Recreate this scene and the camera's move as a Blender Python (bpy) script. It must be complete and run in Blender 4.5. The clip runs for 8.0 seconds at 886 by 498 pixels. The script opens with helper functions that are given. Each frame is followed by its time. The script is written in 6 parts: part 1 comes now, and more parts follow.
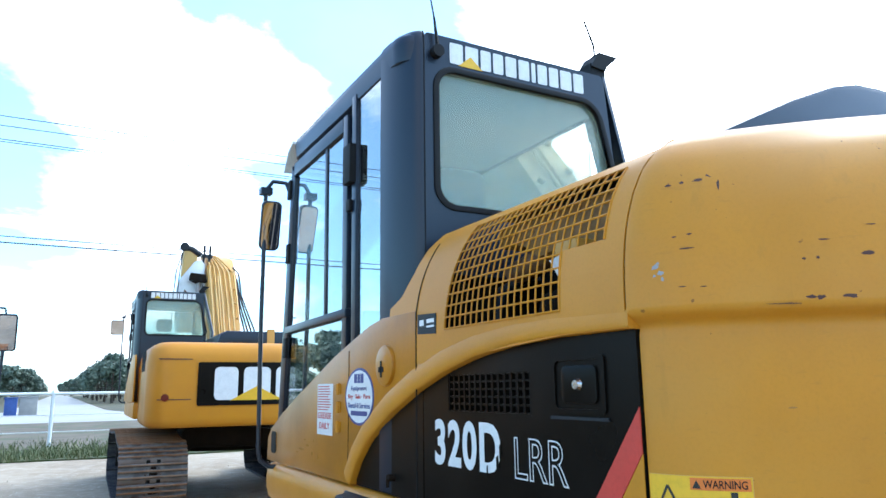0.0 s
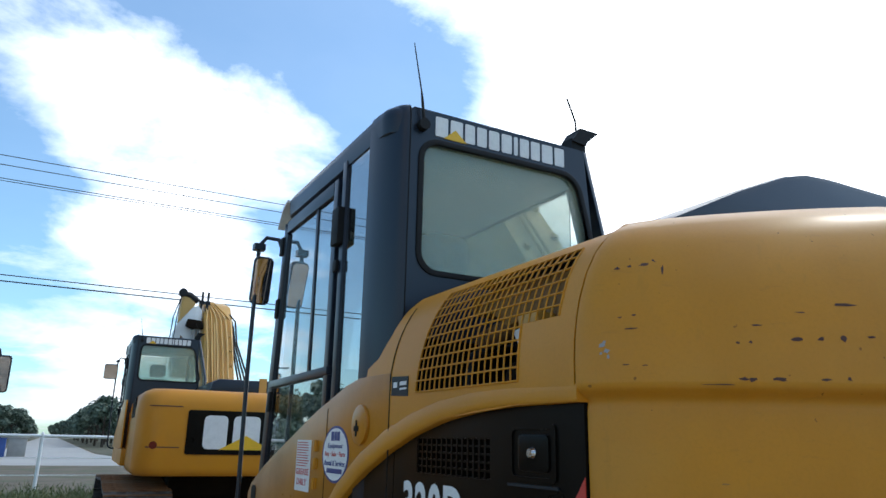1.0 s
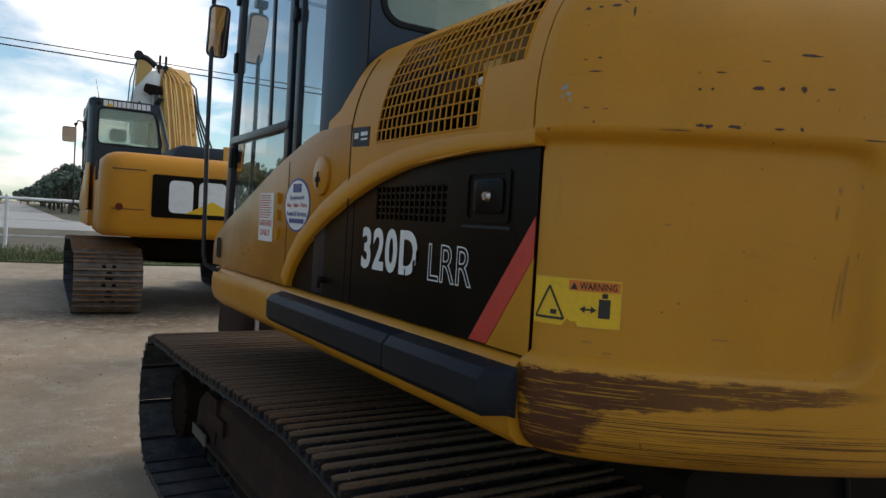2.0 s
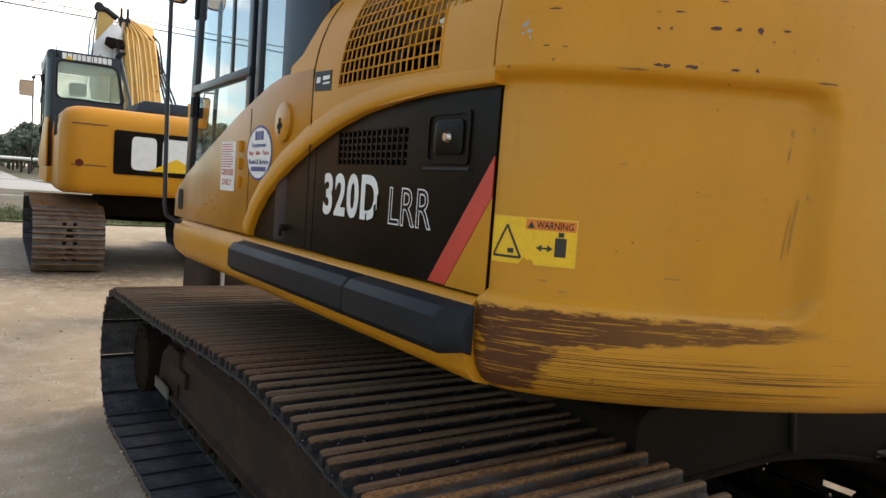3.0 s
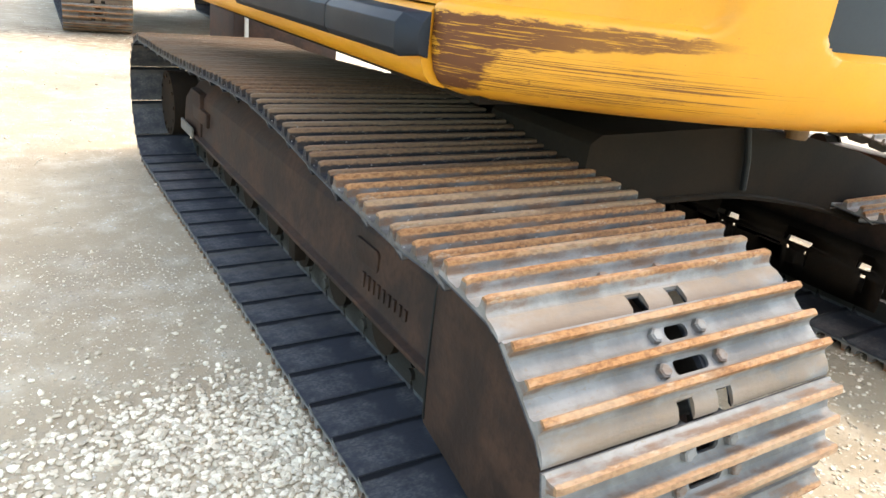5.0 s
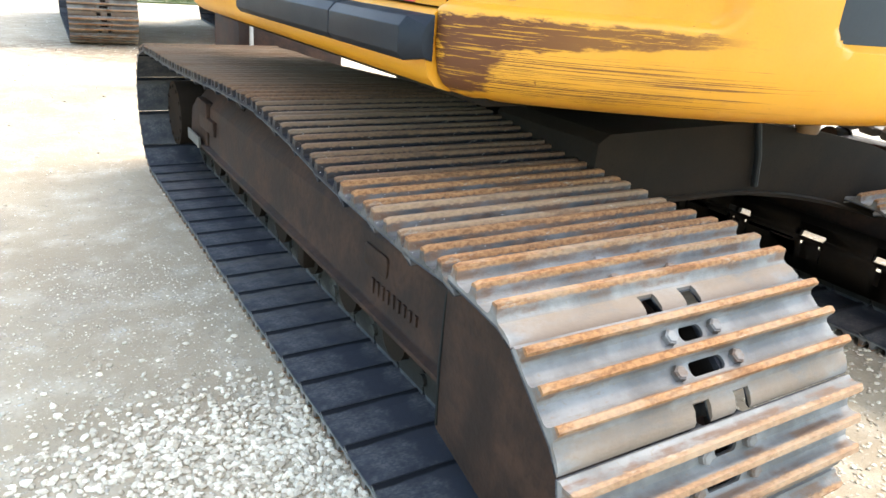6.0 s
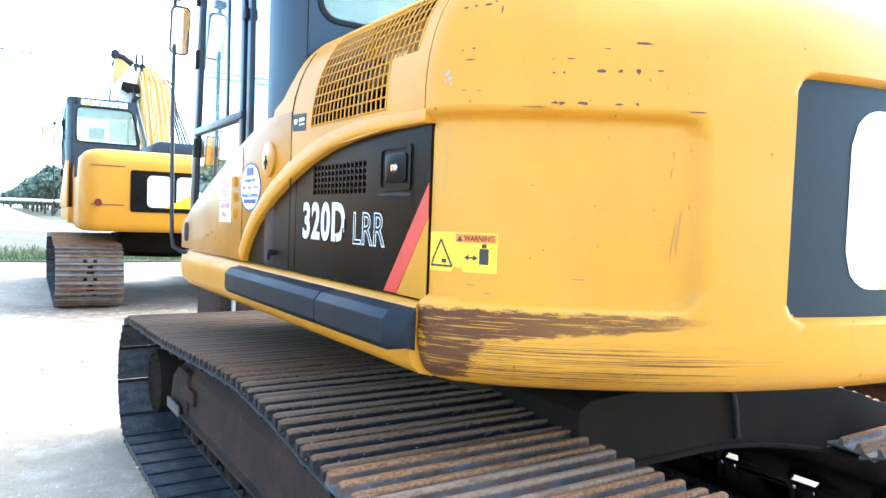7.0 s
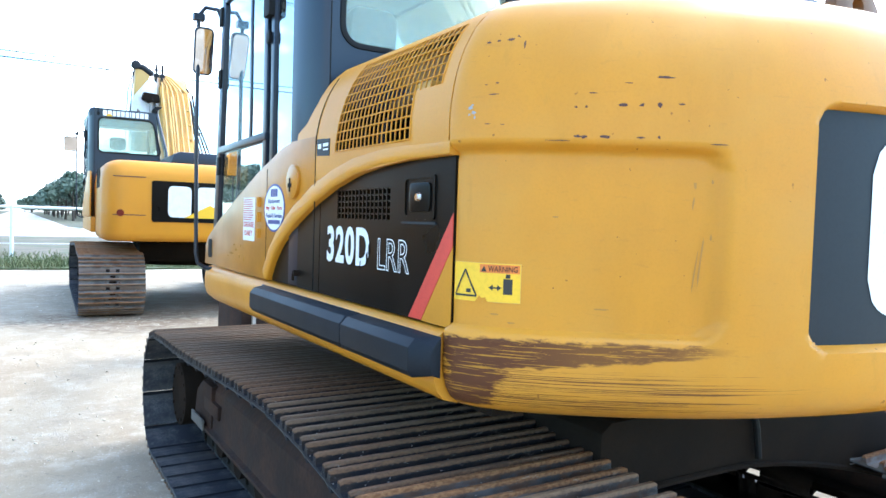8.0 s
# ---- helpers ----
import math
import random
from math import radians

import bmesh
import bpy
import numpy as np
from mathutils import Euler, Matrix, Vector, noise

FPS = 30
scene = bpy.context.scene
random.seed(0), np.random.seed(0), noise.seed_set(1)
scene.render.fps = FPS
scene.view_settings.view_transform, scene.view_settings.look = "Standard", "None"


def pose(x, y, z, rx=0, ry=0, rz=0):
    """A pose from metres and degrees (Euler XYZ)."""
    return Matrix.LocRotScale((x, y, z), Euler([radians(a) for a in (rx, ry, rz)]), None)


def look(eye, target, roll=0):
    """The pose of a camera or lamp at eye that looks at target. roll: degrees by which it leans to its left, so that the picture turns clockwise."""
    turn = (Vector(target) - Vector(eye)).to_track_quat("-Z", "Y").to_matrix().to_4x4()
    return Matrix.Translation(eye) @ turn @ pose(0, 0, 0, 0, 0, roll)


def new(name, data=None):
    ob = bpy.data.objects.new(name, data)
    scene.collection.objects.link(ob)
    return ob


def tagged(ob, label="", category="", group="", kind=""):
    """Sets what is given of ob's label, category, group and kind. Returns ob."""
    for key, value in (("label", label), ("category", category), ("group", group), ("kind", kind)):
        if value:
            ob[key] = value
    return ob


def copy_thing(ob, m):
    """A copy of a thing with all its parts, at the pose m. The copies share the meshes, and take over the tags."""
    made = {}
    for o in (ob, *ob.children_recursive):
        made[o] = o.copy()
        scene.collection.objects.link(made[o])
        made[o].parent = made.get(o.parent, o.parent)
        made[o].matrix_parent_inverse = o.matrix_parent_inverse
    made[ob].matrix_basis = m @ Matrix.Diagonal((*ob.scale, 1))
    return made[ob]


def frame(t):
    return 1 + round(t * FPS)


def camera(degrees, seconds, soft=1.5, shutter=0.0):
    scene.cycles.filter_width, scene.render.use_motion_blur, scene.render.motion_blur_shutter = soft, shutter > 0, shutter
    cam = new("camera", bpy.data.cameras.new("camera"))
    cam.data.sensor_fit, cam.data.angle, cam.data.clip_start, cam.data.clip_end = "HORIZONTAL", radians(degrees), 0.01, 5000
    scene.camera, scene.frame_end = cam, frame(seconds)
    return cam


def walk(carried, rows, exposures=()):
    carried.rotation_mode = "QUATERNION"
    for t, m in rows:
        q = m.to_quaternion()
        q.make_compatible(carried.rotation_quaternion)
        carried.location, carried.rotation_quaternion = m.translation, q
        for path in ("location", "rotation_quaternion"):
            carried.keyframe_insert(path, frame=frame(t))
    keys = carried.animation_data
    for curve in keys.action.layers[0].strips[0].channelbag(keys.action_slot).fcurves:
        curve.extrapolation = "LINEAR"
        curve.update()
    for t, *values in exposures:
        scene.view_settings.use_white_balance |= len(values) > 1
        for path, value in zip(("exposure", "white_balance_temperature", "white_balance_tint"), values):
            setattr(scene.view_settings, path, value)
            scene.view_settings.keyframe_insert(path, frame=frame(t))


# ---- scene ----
cam = camera(64.3, 8.0)
PATH = [
    (0, (-0.212, -0.502, 1.645), (0.735, 1.217, 2.031), -0.8),
    (0.5, (-0.199, -0.597, 1.672), (0.73, 1.092, 2.205), 0.6),
    (1, (-0.194, -0.642, 1.667), (0.731, 1.05, 2.197), 1.2),
    (1.5, (-0.179, -0.635, 1.616), (0.845, 1.075, 1.771), 2.4),
    (1.7, (-0.173, -0.63, 1.596), (0.877, 1.072, 1.616), 2.9),
    (2.8, (-0.143, -0.635, 1.523), (0.933, 1.047, 1.398), 3.9),
    (3, (-0.14, -0.65, 1.512), (0.992, 0.992, 1.357), 4.2),
    (3.5, (-0.095, -0.697, 1.441), (1.003, 0.905, 0.963), 4.9),
    (4, (-0.14, -0.778, 1.41), (1.033, 0.751, 0.873), 5.7),
    (4.5, (-0.157, -0.886, 1.387), (0.98, 0.652, 0.802), 5.5),
    (5, (-0.121, -1.002, 1.37), (0.896, 0.558, 0.641), 6.4),
    (5.2, (-0.096, -1.017, 1.36), (0.87, 0.553, 0.583), 5.7),
    (6.3, (-0.122, -0.981, 1.382), (0.890, 0.622, 0.747), 4.0),
    (6.5, (-0.131, -0.991, 1.411), (0.876, 0.660, 0.903), 4.0),
    (7, (-0.148, -1.001, 1.506), (0.939, 0.675, 1.424), 2.1),
    (7.5, (-0.183, -1.025, 1.577), (0.886, 0.665, 1.625), 1.6),
    (8, (-0.187, -1.015, 1.578), (0.863, 0.686, 1.502), 1.8),
]
EXPOSURES = [(0, 0.93, 5700, 9), (0.5, 0.42, 5900, 10), (1, -0.26, 6100, 10), (1.5, -1.12, 6300, 12), (1.7, -0.98, 6700, 13), (2.8, 0.34, 8050, 19), (3, 0.42, 8300, 19), (3.5, 0.96, 8600, 19), (4, 1.54, 8350, 16), (4.5, 1.89, 7850, 14), (5, 2.12, 7850, 14), (5.2, 2.19, 7800, 14), (6.3, 2.22, 7150, 12), (6.5, 2.21, 7000, 12), (7, 2.22, 5850, 10), (7.5, 1.86, 5800, 10), (8, 1.63, 5750, 9)]
walk(cam, [(t, look(eye, target, roll)) for t, eye, target, roll in PATH], EXPOSURES)

# ---- light ----
SUN_ELEV, SUN_AZ = radians(57), radians(92)      # azimuth from +y towards +x
world = bpy.data.worlds.new("sky_world")
scene.world = world
world.use_nodes = True
wn, wl = world.node_tree.nodes, world.node_tree.links
wn.clear()


def wnode(kind, **values):
    n = wn.new(kind)
    for k, v in values.items():
        n.inputs[k].default_value = v
    return n


sky = wn.new("ShaderNodeTexSky")
sky.sky_type, sky.sun_disc = "NISHITA", False
sky.sun_elevation, sky.sun_rotation = SUN_ELEV, SUN_AZ
sky.air_density, sky.dust_density, sky.ozone_density = 1.0, 0.6, 1.5
coord = wn.new("ShaderNodeTexCoord")
sep = wn.new("ShaderNodeSeparateXYZ")
wl.new(coord.outputs["Generated"], sep.inputs[0])
lift = wn.new("ShaderNodeMath"); lift.operation = "ADD"; lift.inputs[1].default_value = 0.22
wl.new(sep.outputs["Z"], lift.inputs[0])
floor_z = wn.new("ShaderNodeMath"); floor_z.operation = "MAXIMUM"; floor_z.inputs[1].default_value = 0.12
wl.new(lift.outputs[0], floor_z.inputs[0])
plane = wn.new("ShaderNodeVectorMath"); plane.operation = "DIVIDE"
wl.new(coord.outputs["Generated"], plane.inputs[0])
wl.new(floor_z.outputs[0], plane.inputs[1])
shift = wn.new("ShaderNodeVectorMath"); shift.operation = "ADD"
shift.inputs[1].default_value = (3.35, 1.2, 0.0)
wl.new(plane.outputs[0], shift.inputs[0])
cloud = wnode("ShaderNodeTexNoise", Scale=1.9, Detail=10.0, Roughness=0.58, Distortion=0.25)
wl.new(shift.outputs[0], cloud.inputs["Vector"])
mask = wn.new("ShaderNodeValToRGB")
mask.color_ramp.elements[0].position, mask.color_ramp.elements[1].position = 0.40, 0.66
mask.color_ramp.elements[0].color, mask.color_ramp.elements[1].color = (0.06, 0.06, 0.06, 1), (1, 1, 1, 1)
heap = wn.new("ShaderNodeMath"); heap.operation = "ADD"; heap.inputs[1].default_value = -0.10
wl.new(cloud.outputs["Fac"], heap.inputs[0])


def cloud_bank(azimuth, elevation, reach, core, weight):
    """Thickens the clouds round one direction, in degrees from +y towards +x and up."""
    global heap
    az, el = radians(azimuth), radians(elevation)
    dot = wn.new("ShaderNodeVectorMath"); dot.operation = "DOT_PRODUCT"
    dot.inputs[1].default_value = (math.sin(az) * math.cos(el), math.cos(az) * math.cos(el), math.sin(el))
    wl.new(coord.outputs["Generated"], dot.inputs[0])
    near_it = wn.new("ShaderNodeMapRange"); near_it.interpolation_type = "SMOOTHSTEP"
    for i, v in enumerate((math.cos(radians(reach)), math.cos(radians(core)), 0.0, weight)):
        near_it.inputs[i + 1].default_value = v
    wl.new(dot.outputs["Value"], near_it.inputs[0])
    more = wn.new("ShaderNodeMath"); more.operation = "ADD"
    wl.new(heap.outputs[0], more.inputs[0])
    wl.new(near_it.outputs[0], more.inputs[1])
    heap = more


cloud_bank(66, 32, 36, 22, 0.36)
cloud_bank(7, 22, 13, 3, 0.22)
cloud_bank(-5, 26, 10, 2, 0.12)
cloud_bank(-4, 13, 8, 2, -0.10)
cloud_bank(5, 8, 12, 3, 0.15)
cloud_bank(22, 32, 14, 5, -0.10)
cloud_bank(0, 40, 22, 6, -0.12)
cloud_bank(-150, 40, 50, 10, 0.12)
cloud_bank(-85, 38, 55, 20, -0.05)
wl.new(heap.outputs[0], mask.inputs[0])
puff = wnode("ShaderNodeTexNoise", Scale=3.1, Detail=6.0, Roughness=0.55)
wl.new(shift.outputs[0], puff.inputs["Vector"])
tone = wn.new("ShaderNodeValToRGB")
tone.color_ramp.elements[0].position, tone.color_ramp.elements[1].position = 0.3, 0.62
tone.color_ramp.elements[0].color, tone.color_ramp.elements[1].color = (6.6, 6.9, 7.3, 1), (8.6, 8.7, 8.8, 1)
wl.new(puff.outputs["Fac"], tone.inputs[0])
# clouds are brightest towards the sun
toward = wn.new("ShaderNodeVectorMath"); toward.operation = "DOT_PRODUCT"
toward.inputs[1].default_value = (0.52, 0.30, 0.80)
wl.new(coord.outputs["Generated"], toward.inputs[0])
glow = wn.new("ShaderNodeMapRange")
glow.interpolation_type = "SMOOTHSTEP"
for i, v in enumerate((-0.1, 0.95, 0.75, 3.4)):
    glow.inputs[i + 1].default_value = v
wl.new(toward.outputs["Value"], glow.inputs[0])
lit = wn.new("ShaderNodeVectorMath"); lit.operation = "SCALE"
wl.new(tone.outputs["Color"], lit.inputs[0])
wl.new(glow.outputs[0], lit.inputs["Scale"])
blend = wn.new("ShaderNodeMix"); blend.data_type = "RGBA"
wl.new(mask.outputs["Color"], blend.inputs["Factor"])
cyan = wn.new("ShaderNodeVectorMath"); cyan.operation = "MULTIPLY"
cyan.inputs[1].default_value = (1.35, 1.86, 1.96)
wl.new(sky.outputs[0], cyan.inputs[0])
wl.new(cyan.outputs[0], blend.inputs["A"])
wl.new(lit.outputs[0], blend.inputs["B"])
back = wnode("ShaderNodeBackground", Strength=0.12)
wl.new(blend.outputs["Result"], back.inputs["Color"])
wout = wn.new("ShaderNodeOutputWorld")
wl.new(back.outputs[0], wout.inputs[0])

sun_way = Vector((math.sin(SUN_AZ) * math.cos(SUN_ELEV), math.cos(SUN_AZ) * math.cos(SUN_ELEV), math.sin(SUN_ELEV)))
sun_data = bpy.data.lights.new("sun", "SUN")
sun_data.energy, sun_data.angle, sun_data.color = 0.95, radians(8), (1.0, 0.95, 0.87)
sun_lamp = new("sun", sun_data)
sun_lamp.matrix_world = look(sun_way * 50, (0, 0, 0))


# ---- materials ----
def mixed(nt, factor, a, b):
    m = nt.nodes.new("ShaderNodeMix")
    m.data_type = "RGBA"
    for socket, v in (("Factor", factor), ("A", a), ("B", b)):
        if isinstance(v, (int, float)):
            m.inputs[socket].default_value = v
        elif isinstance(v, tuple):
            m.inputs[socket].default_value = (*v[:3], 1)
        else:
            nt.links.new(v, m.inputs[socket])
    return m.outputs["Result"]


def sums(nt, op, a, b, clamp=False):
    m = nt.nodes.new("ShaderNodeMath")
    m.operation, m.use_clamp = op, clamp
    for i, v in enumerate((a, b)):
        if isinstance(v, (int, float)):
            m.inputs[i].default_value = v
        else:
            nt.links.new(v, m.inputs[i])
    return m.outputs[0]


def ramp(nt, source, lo, hi, flip=False):
    m = nt.nodes.new("ShaderNodeMapRange")
    m.interpolation_type = "SMOOTHSTEP"
    for i, v in enumerate((lo, hi, 1.0 if flip else 0.0, 0.0 if flip else 1.0)):
        m.inputs[i + 1].default_value = v
    nt.links.new(source, m.inputs[0])
    return m.outputs[0]


def grain(nt, scale, detail=5.0, stretch=(1, 1, 1), rough=0.55, seed=0.0):
    c = nt.nodes.new("ShaderNodeTexCoord")
    mp = nt.nodes.new("ShaderNodeMapping")
    mp.inputs["Scale"].default_value, mp.inputs["Location"].default_value = stretch, (seed, seed * 1.7, seed * 0.6)
    n = nt.nodes.new("ShaderNodeTexNoise")
    n.inputs["Scale"].default_value, n.inputs["Detail"].default_value, n.inputs["Roughness"].default_value = scale, detail, rough
    nt.links.new(c.outputs["Object"], mp.inputs[0])
    nt.links.new(mp.outputs[0], n.inputs["Vector"])
    return n.outputs["Fac"]


def axis_of(nt, which):
    c, s = nt.nodes.new("ShaderNodeTexCoord"), nt.nodes.new("ShaderNodeSeparateXYZ")
    nt.links.new(c.outputs["Object"], s.inputs[0])
    return s.outputs[which]


def material(name, base, second=None, rough=0.5, metal=0.0, scale=6.0, fine=90.0, bump=0.15, spread=0.5, coat=0.0, fine_amount=0.25, gloss=0.5):
    """A surface with slow stains of a second colour and a fine grain."""
    m = bpy.data.materials.new(name)
    m.use_nodes = True
    nt = m.node_tree
    b = nt.nodes["Principled BSDF"]
    second = second or tuple(c * 0.7 for c in base)
    slow, quick = grain(nt, scale, 6), grain(nt, fine, 3, seed=3.0)
    col = mixed(nt, sums(nt, "MULTIPLY", ramp(nt, slow, 0.35, 0.7), spread), base, second)
    col = mixed(nt, sums(nt, "MULTIPLY", ramp(nt, quick, 0.4, 0.75), fine_amount), col, tuple(c * 0.6 for c in base))
    nt.links.new(col, b.inputs["Base Color"])
    r = nt.nodes.new("ShaderNodeMapRange")
    nt.links.new(slow, r.inputs[0])
    r.inputs[3].default_value, r.inputs[4].default_value = max(0.03, rough - 0.1), min(1, rough + 0.12)
    nt.links.new(r.outputs[0], b.inputs["Roughness"])
    b.inputs["Metallic"].default_value, b.inputs["Specular IOR Level"].default_value = metal, gloss
    b.inputs["Coat Weight"].default_value, b.inputs["Coat Roughness"].default_value = coat, 0.15
    if bump:
        bp = nt.nodes.new("ShaderNodeBump")
        bp.inputs["Strength"].default_value, bp.inputs["Distance"].default_value = bump, 0.003
        nt.links.new(quick, bp.inputs["Height"])
        nt.links.new(bp.outputs[0], b.inputs["Normal"])
    return m


RUST = (0.080, 0.026, 0.010)
M_YEL = material("yellow_paint", (0.580, 0.239, 0.013), (0.495, 0.205, 0.020), rough=0.42, scale=2.2, fine=140, bump=0.02, coat=0.08, fine_amount=0.14, spread=0.7, gloss=0.25)
# the same yellow with the flank's shade put into its colour, and brown stains
M_YEL_SHADED = material("shaded_yellow_paint", (0.46, 0.18, 0.011), (0.25, 0.11, 0.02), rough=0.32, scale=3.2, fine=55, bump=0.03, coat=0.18, fine_amount=0.16, spread=0.5, gloss=0.3)
M_YEL_OLD = material("faded_yellow_paint", (0.62, 0.33, 0.06), (0.5, 0.27, 0.05), rough=0.45, scale=1.5, fine=60, bump=0.02, coat=0.1, fine_amount=0.1)
M_BOOM = material("boom_paint", (0.66, 0.40, 0.12), (0.55, 0.34, 0.10), rough=0.5, scale=1.5, fine=60, bump=0.02)
M_BLACK = material("black_cab_paint", (0.008, 0.014, 0.026), (0.012, 0.018, 0.030), rough=0.32, scale=4, fine=200, bump=0.03, gloss=0.5)
M_DECAL = material("black_decal", (0.006, 0.005, 0.004), (0.013, 0.010, 0.008), rough=0.30, scale=3, fine=120, bump=0.02, gloss=0.10)
M_RUBBER = material("black_rubber", (0.008, 0.010, 0.014), (0.014, 0.016, 0.020), rough=0.48, scale=5, fine=120, bump=0.08, gloss=0.18)
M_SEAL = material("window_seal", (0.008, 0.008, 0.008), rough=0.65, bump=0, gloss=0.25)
M_SCUFF = material("scuffed_paint", (0.34, 0.16, 0.03), (0.42, 0.2, 0.03), rough=0.7, scale=40, bump=0.05)
M_DARK = material("dark_steel", (0.013, 0.0086, 0.0058), (0.026, 0.0165, 0.0105), rough=0.82, scale=5, fine=90, bump=0.2, gloss=0.10)
M_FRAME = material("muddy_brown_steel", (0.015, 0.0063, 0.0037), (0.047, 0.0205, 0.0112), rough=0.74, scale=5.5, fine=38, bump=0.55, spread=1.0, gloss=0.28, fine_amount=0.5)
M_DUST = material("dusty_steel", (0.13, 0.115, 0.098), (0.07, 0.06, 0.05), rough=0.85, scale=14, fine=80, bump=0.2)
M_CHROME = material("bright_metal", (0.6, 0.6, 0.6), rough=0.2, metal=1.0, bump=0)
M_WHITE = material("white_vinyl", (0.78, 0.78, 0.76), (0.66, 0.66, 0.64), rough=0.45, scale=12, bump=0)
M_RED = material("red_vinyl", (0.62, 0.055, 0.035), (0.5, 0.05, 0.03), rough=0.4, scale=9, bump=0)
M_SIGN = material("sign_yellow", (0.80, 0.46, 0.01), (0.74, 0.43, 0.02), rough=0.45, scale=12, bump=0)
M_ORANGE = material("sign_orange", (0.75, 0.19, 0.02), rough=0.45, bump=0)
M_INK = material("black_ink", (0.02, 0.017, 0.012), rough=0.5, bump=0)
M_BLUEINK = material("blue_ink", (0.05, 0.06, 0.22), rough=0.5, bump=0)
M_REDINK = material("red_ink", (0.55, 0.06, 0.05), rough=0.5, bump=0)
M_SLATE = material("slate_label", (0.016, 0.019, 0.023), (0.024, 0.026, 0.029), rough=0.5, scale=5, bump=0, gloss=0.25)
M_CHIP = material("chipped_primer", (0.075, 0.035, 0.030), (0.11, 0.05, 0.03), rough=0.8, scale=60, bump=0.1)
M_GREY = material("grey_scuff", (0.30, 0.31, 0.33), (0.42, 0.36, 0.24), rough=0.7, scale=80, bump=0.1)
M_SEAT = material("seat_cloth", (0.03, 0.03, 0.033), rough=0.9, fine=300, bump=0.3)
M_TRIM = material("cab_grey_plastic", (0.34, 0.35, 0.34), (0.28, 0.29, 0.28), rough=0.6, fine=200, bump=0.05)
M_HIVIS = material("green_yellow_cover", (0.38, 0.42, 0.06), rough=0.7, bump=0.1)
M_LAMP = material("red_lens", (0.16, 0.022, 0.012), rough=0.15, bump=0)
M_PIPE = material("engine_brown", (0.16, 0.075, 0.025), (0.07, 0.04, 0.02), rough=0.6, scale=8, bump=0.1)
M_CAST = material("brown_casting", (0.30, 0.15, 0.035), (0.13, 0.065, 0.022), rough=0.55, scale=7, bump=0.15)
M_FENCE = material("white_pipe_paint", (0.78, 0.78, 0.77), (0.62, 0.60, 0.56), rough=0.5, scale=3, bump=0.03)
M_WIRE = material("wire_black", (0.02, 0.02, 0.022), rough=0.6, bump=0)
M_BARK = material("bark", (0.06, 0.045, 0.033), rough=0.9, scale=9, bump=0.4)
M_POLE = material("weathered_pole", (0.13, 0.10, 0.075), rough=0.9, scale=4, bump=0.2)
M_BIN = material("blue_plastic", (0.03, 0.07, 0.25), rough=0.5, bump=0.02)
M_CONC = material("concrete", (0.36, 0.34, 0.31), (0.27, 0.26, 0.24), rough=0.9, scale=3, bump=0.2)


def mirror_glass(name, tint, rough):
    m = bpy.data.materials.new(name)
    m.use_nodes = True
    b = m.node_tree.nodes["Principled BSDF"]
    b.inputs["Base Color"].default_value, b.inputs["Metallic"].default_value, b.inputs["Roughness"].default_value = (*tint, 1), 1.0, rough
    return m


M_MIRROR = mirror_glass("mirror", (0.8, 0.8, 0.82), 0.03)


def pane_glass(name, tint, rough=0.01, ior=1.5):
    m = bpy.data.materials.new(name)
    m.use_nodes = True
    b = m.node_tree.nodes["Principled BSDF"]
    b.inputs["Base Color"].default_value = (*tint, 1)
    b.inputs["Transmission Weight"].default_value, b.inputs["Roughness"].default_value, b.inputs["IOR"].default_value = 1.0, rough, ior
    return m


def dusty(m, amount, dust):
    """A pale film on glass, for dust and a veil of reflected sky: a thin share of the light is scattered."""
    nt = m.node_tree
    b, out = nt.nodes["Principled BSDF"], nt.nodes["Material Output"]
    film, mix = nt.nodes.new("ShaderNodeBsdfDiffuse"), nt.nodes.new("ShaderNodeMixShader")
    film.inputs["Color"].default_value = (*dust, 1)
    nt.links.new(sums(nt, "MULTIPLY", sums(nt, "ADD", 0.7, sums(nt, "MULTIPLY", ramp(nt, grain(nt, 3, 5), 0.3, 0.7), 0.3)), amount), mix.inputs[0])
    nt.links.new(b.outputs[0], mix.inputs[1])
    nt.links.new(film.outputs[0], mix.inputs[2])
    nt.links.new(mix.outputs[0], out.inputs["Surface"])
    return m


M_GLASS = dusty(pane_glass("clear_cab_glass", (0.86, 0.92, 0.86)), 0.32, (0.46, 0.54, 0.42))
M_TINT = pane_glass("tinted_side_glass", (0.42, 0.47, 0.50), ior=2.3)
M_TINT.node_tree.nodes["Principled BSDF"].inputs["Coat Weight"].default_value = 1.0
M_TINT.node_tree.nodes["Principled BSDF"].inputs["Coat Roughness"].default_value = 0.01
M_TINT.node_tree.nodes["Principled BSDF"].inputs["Coat IOR"].default_value = 1.9


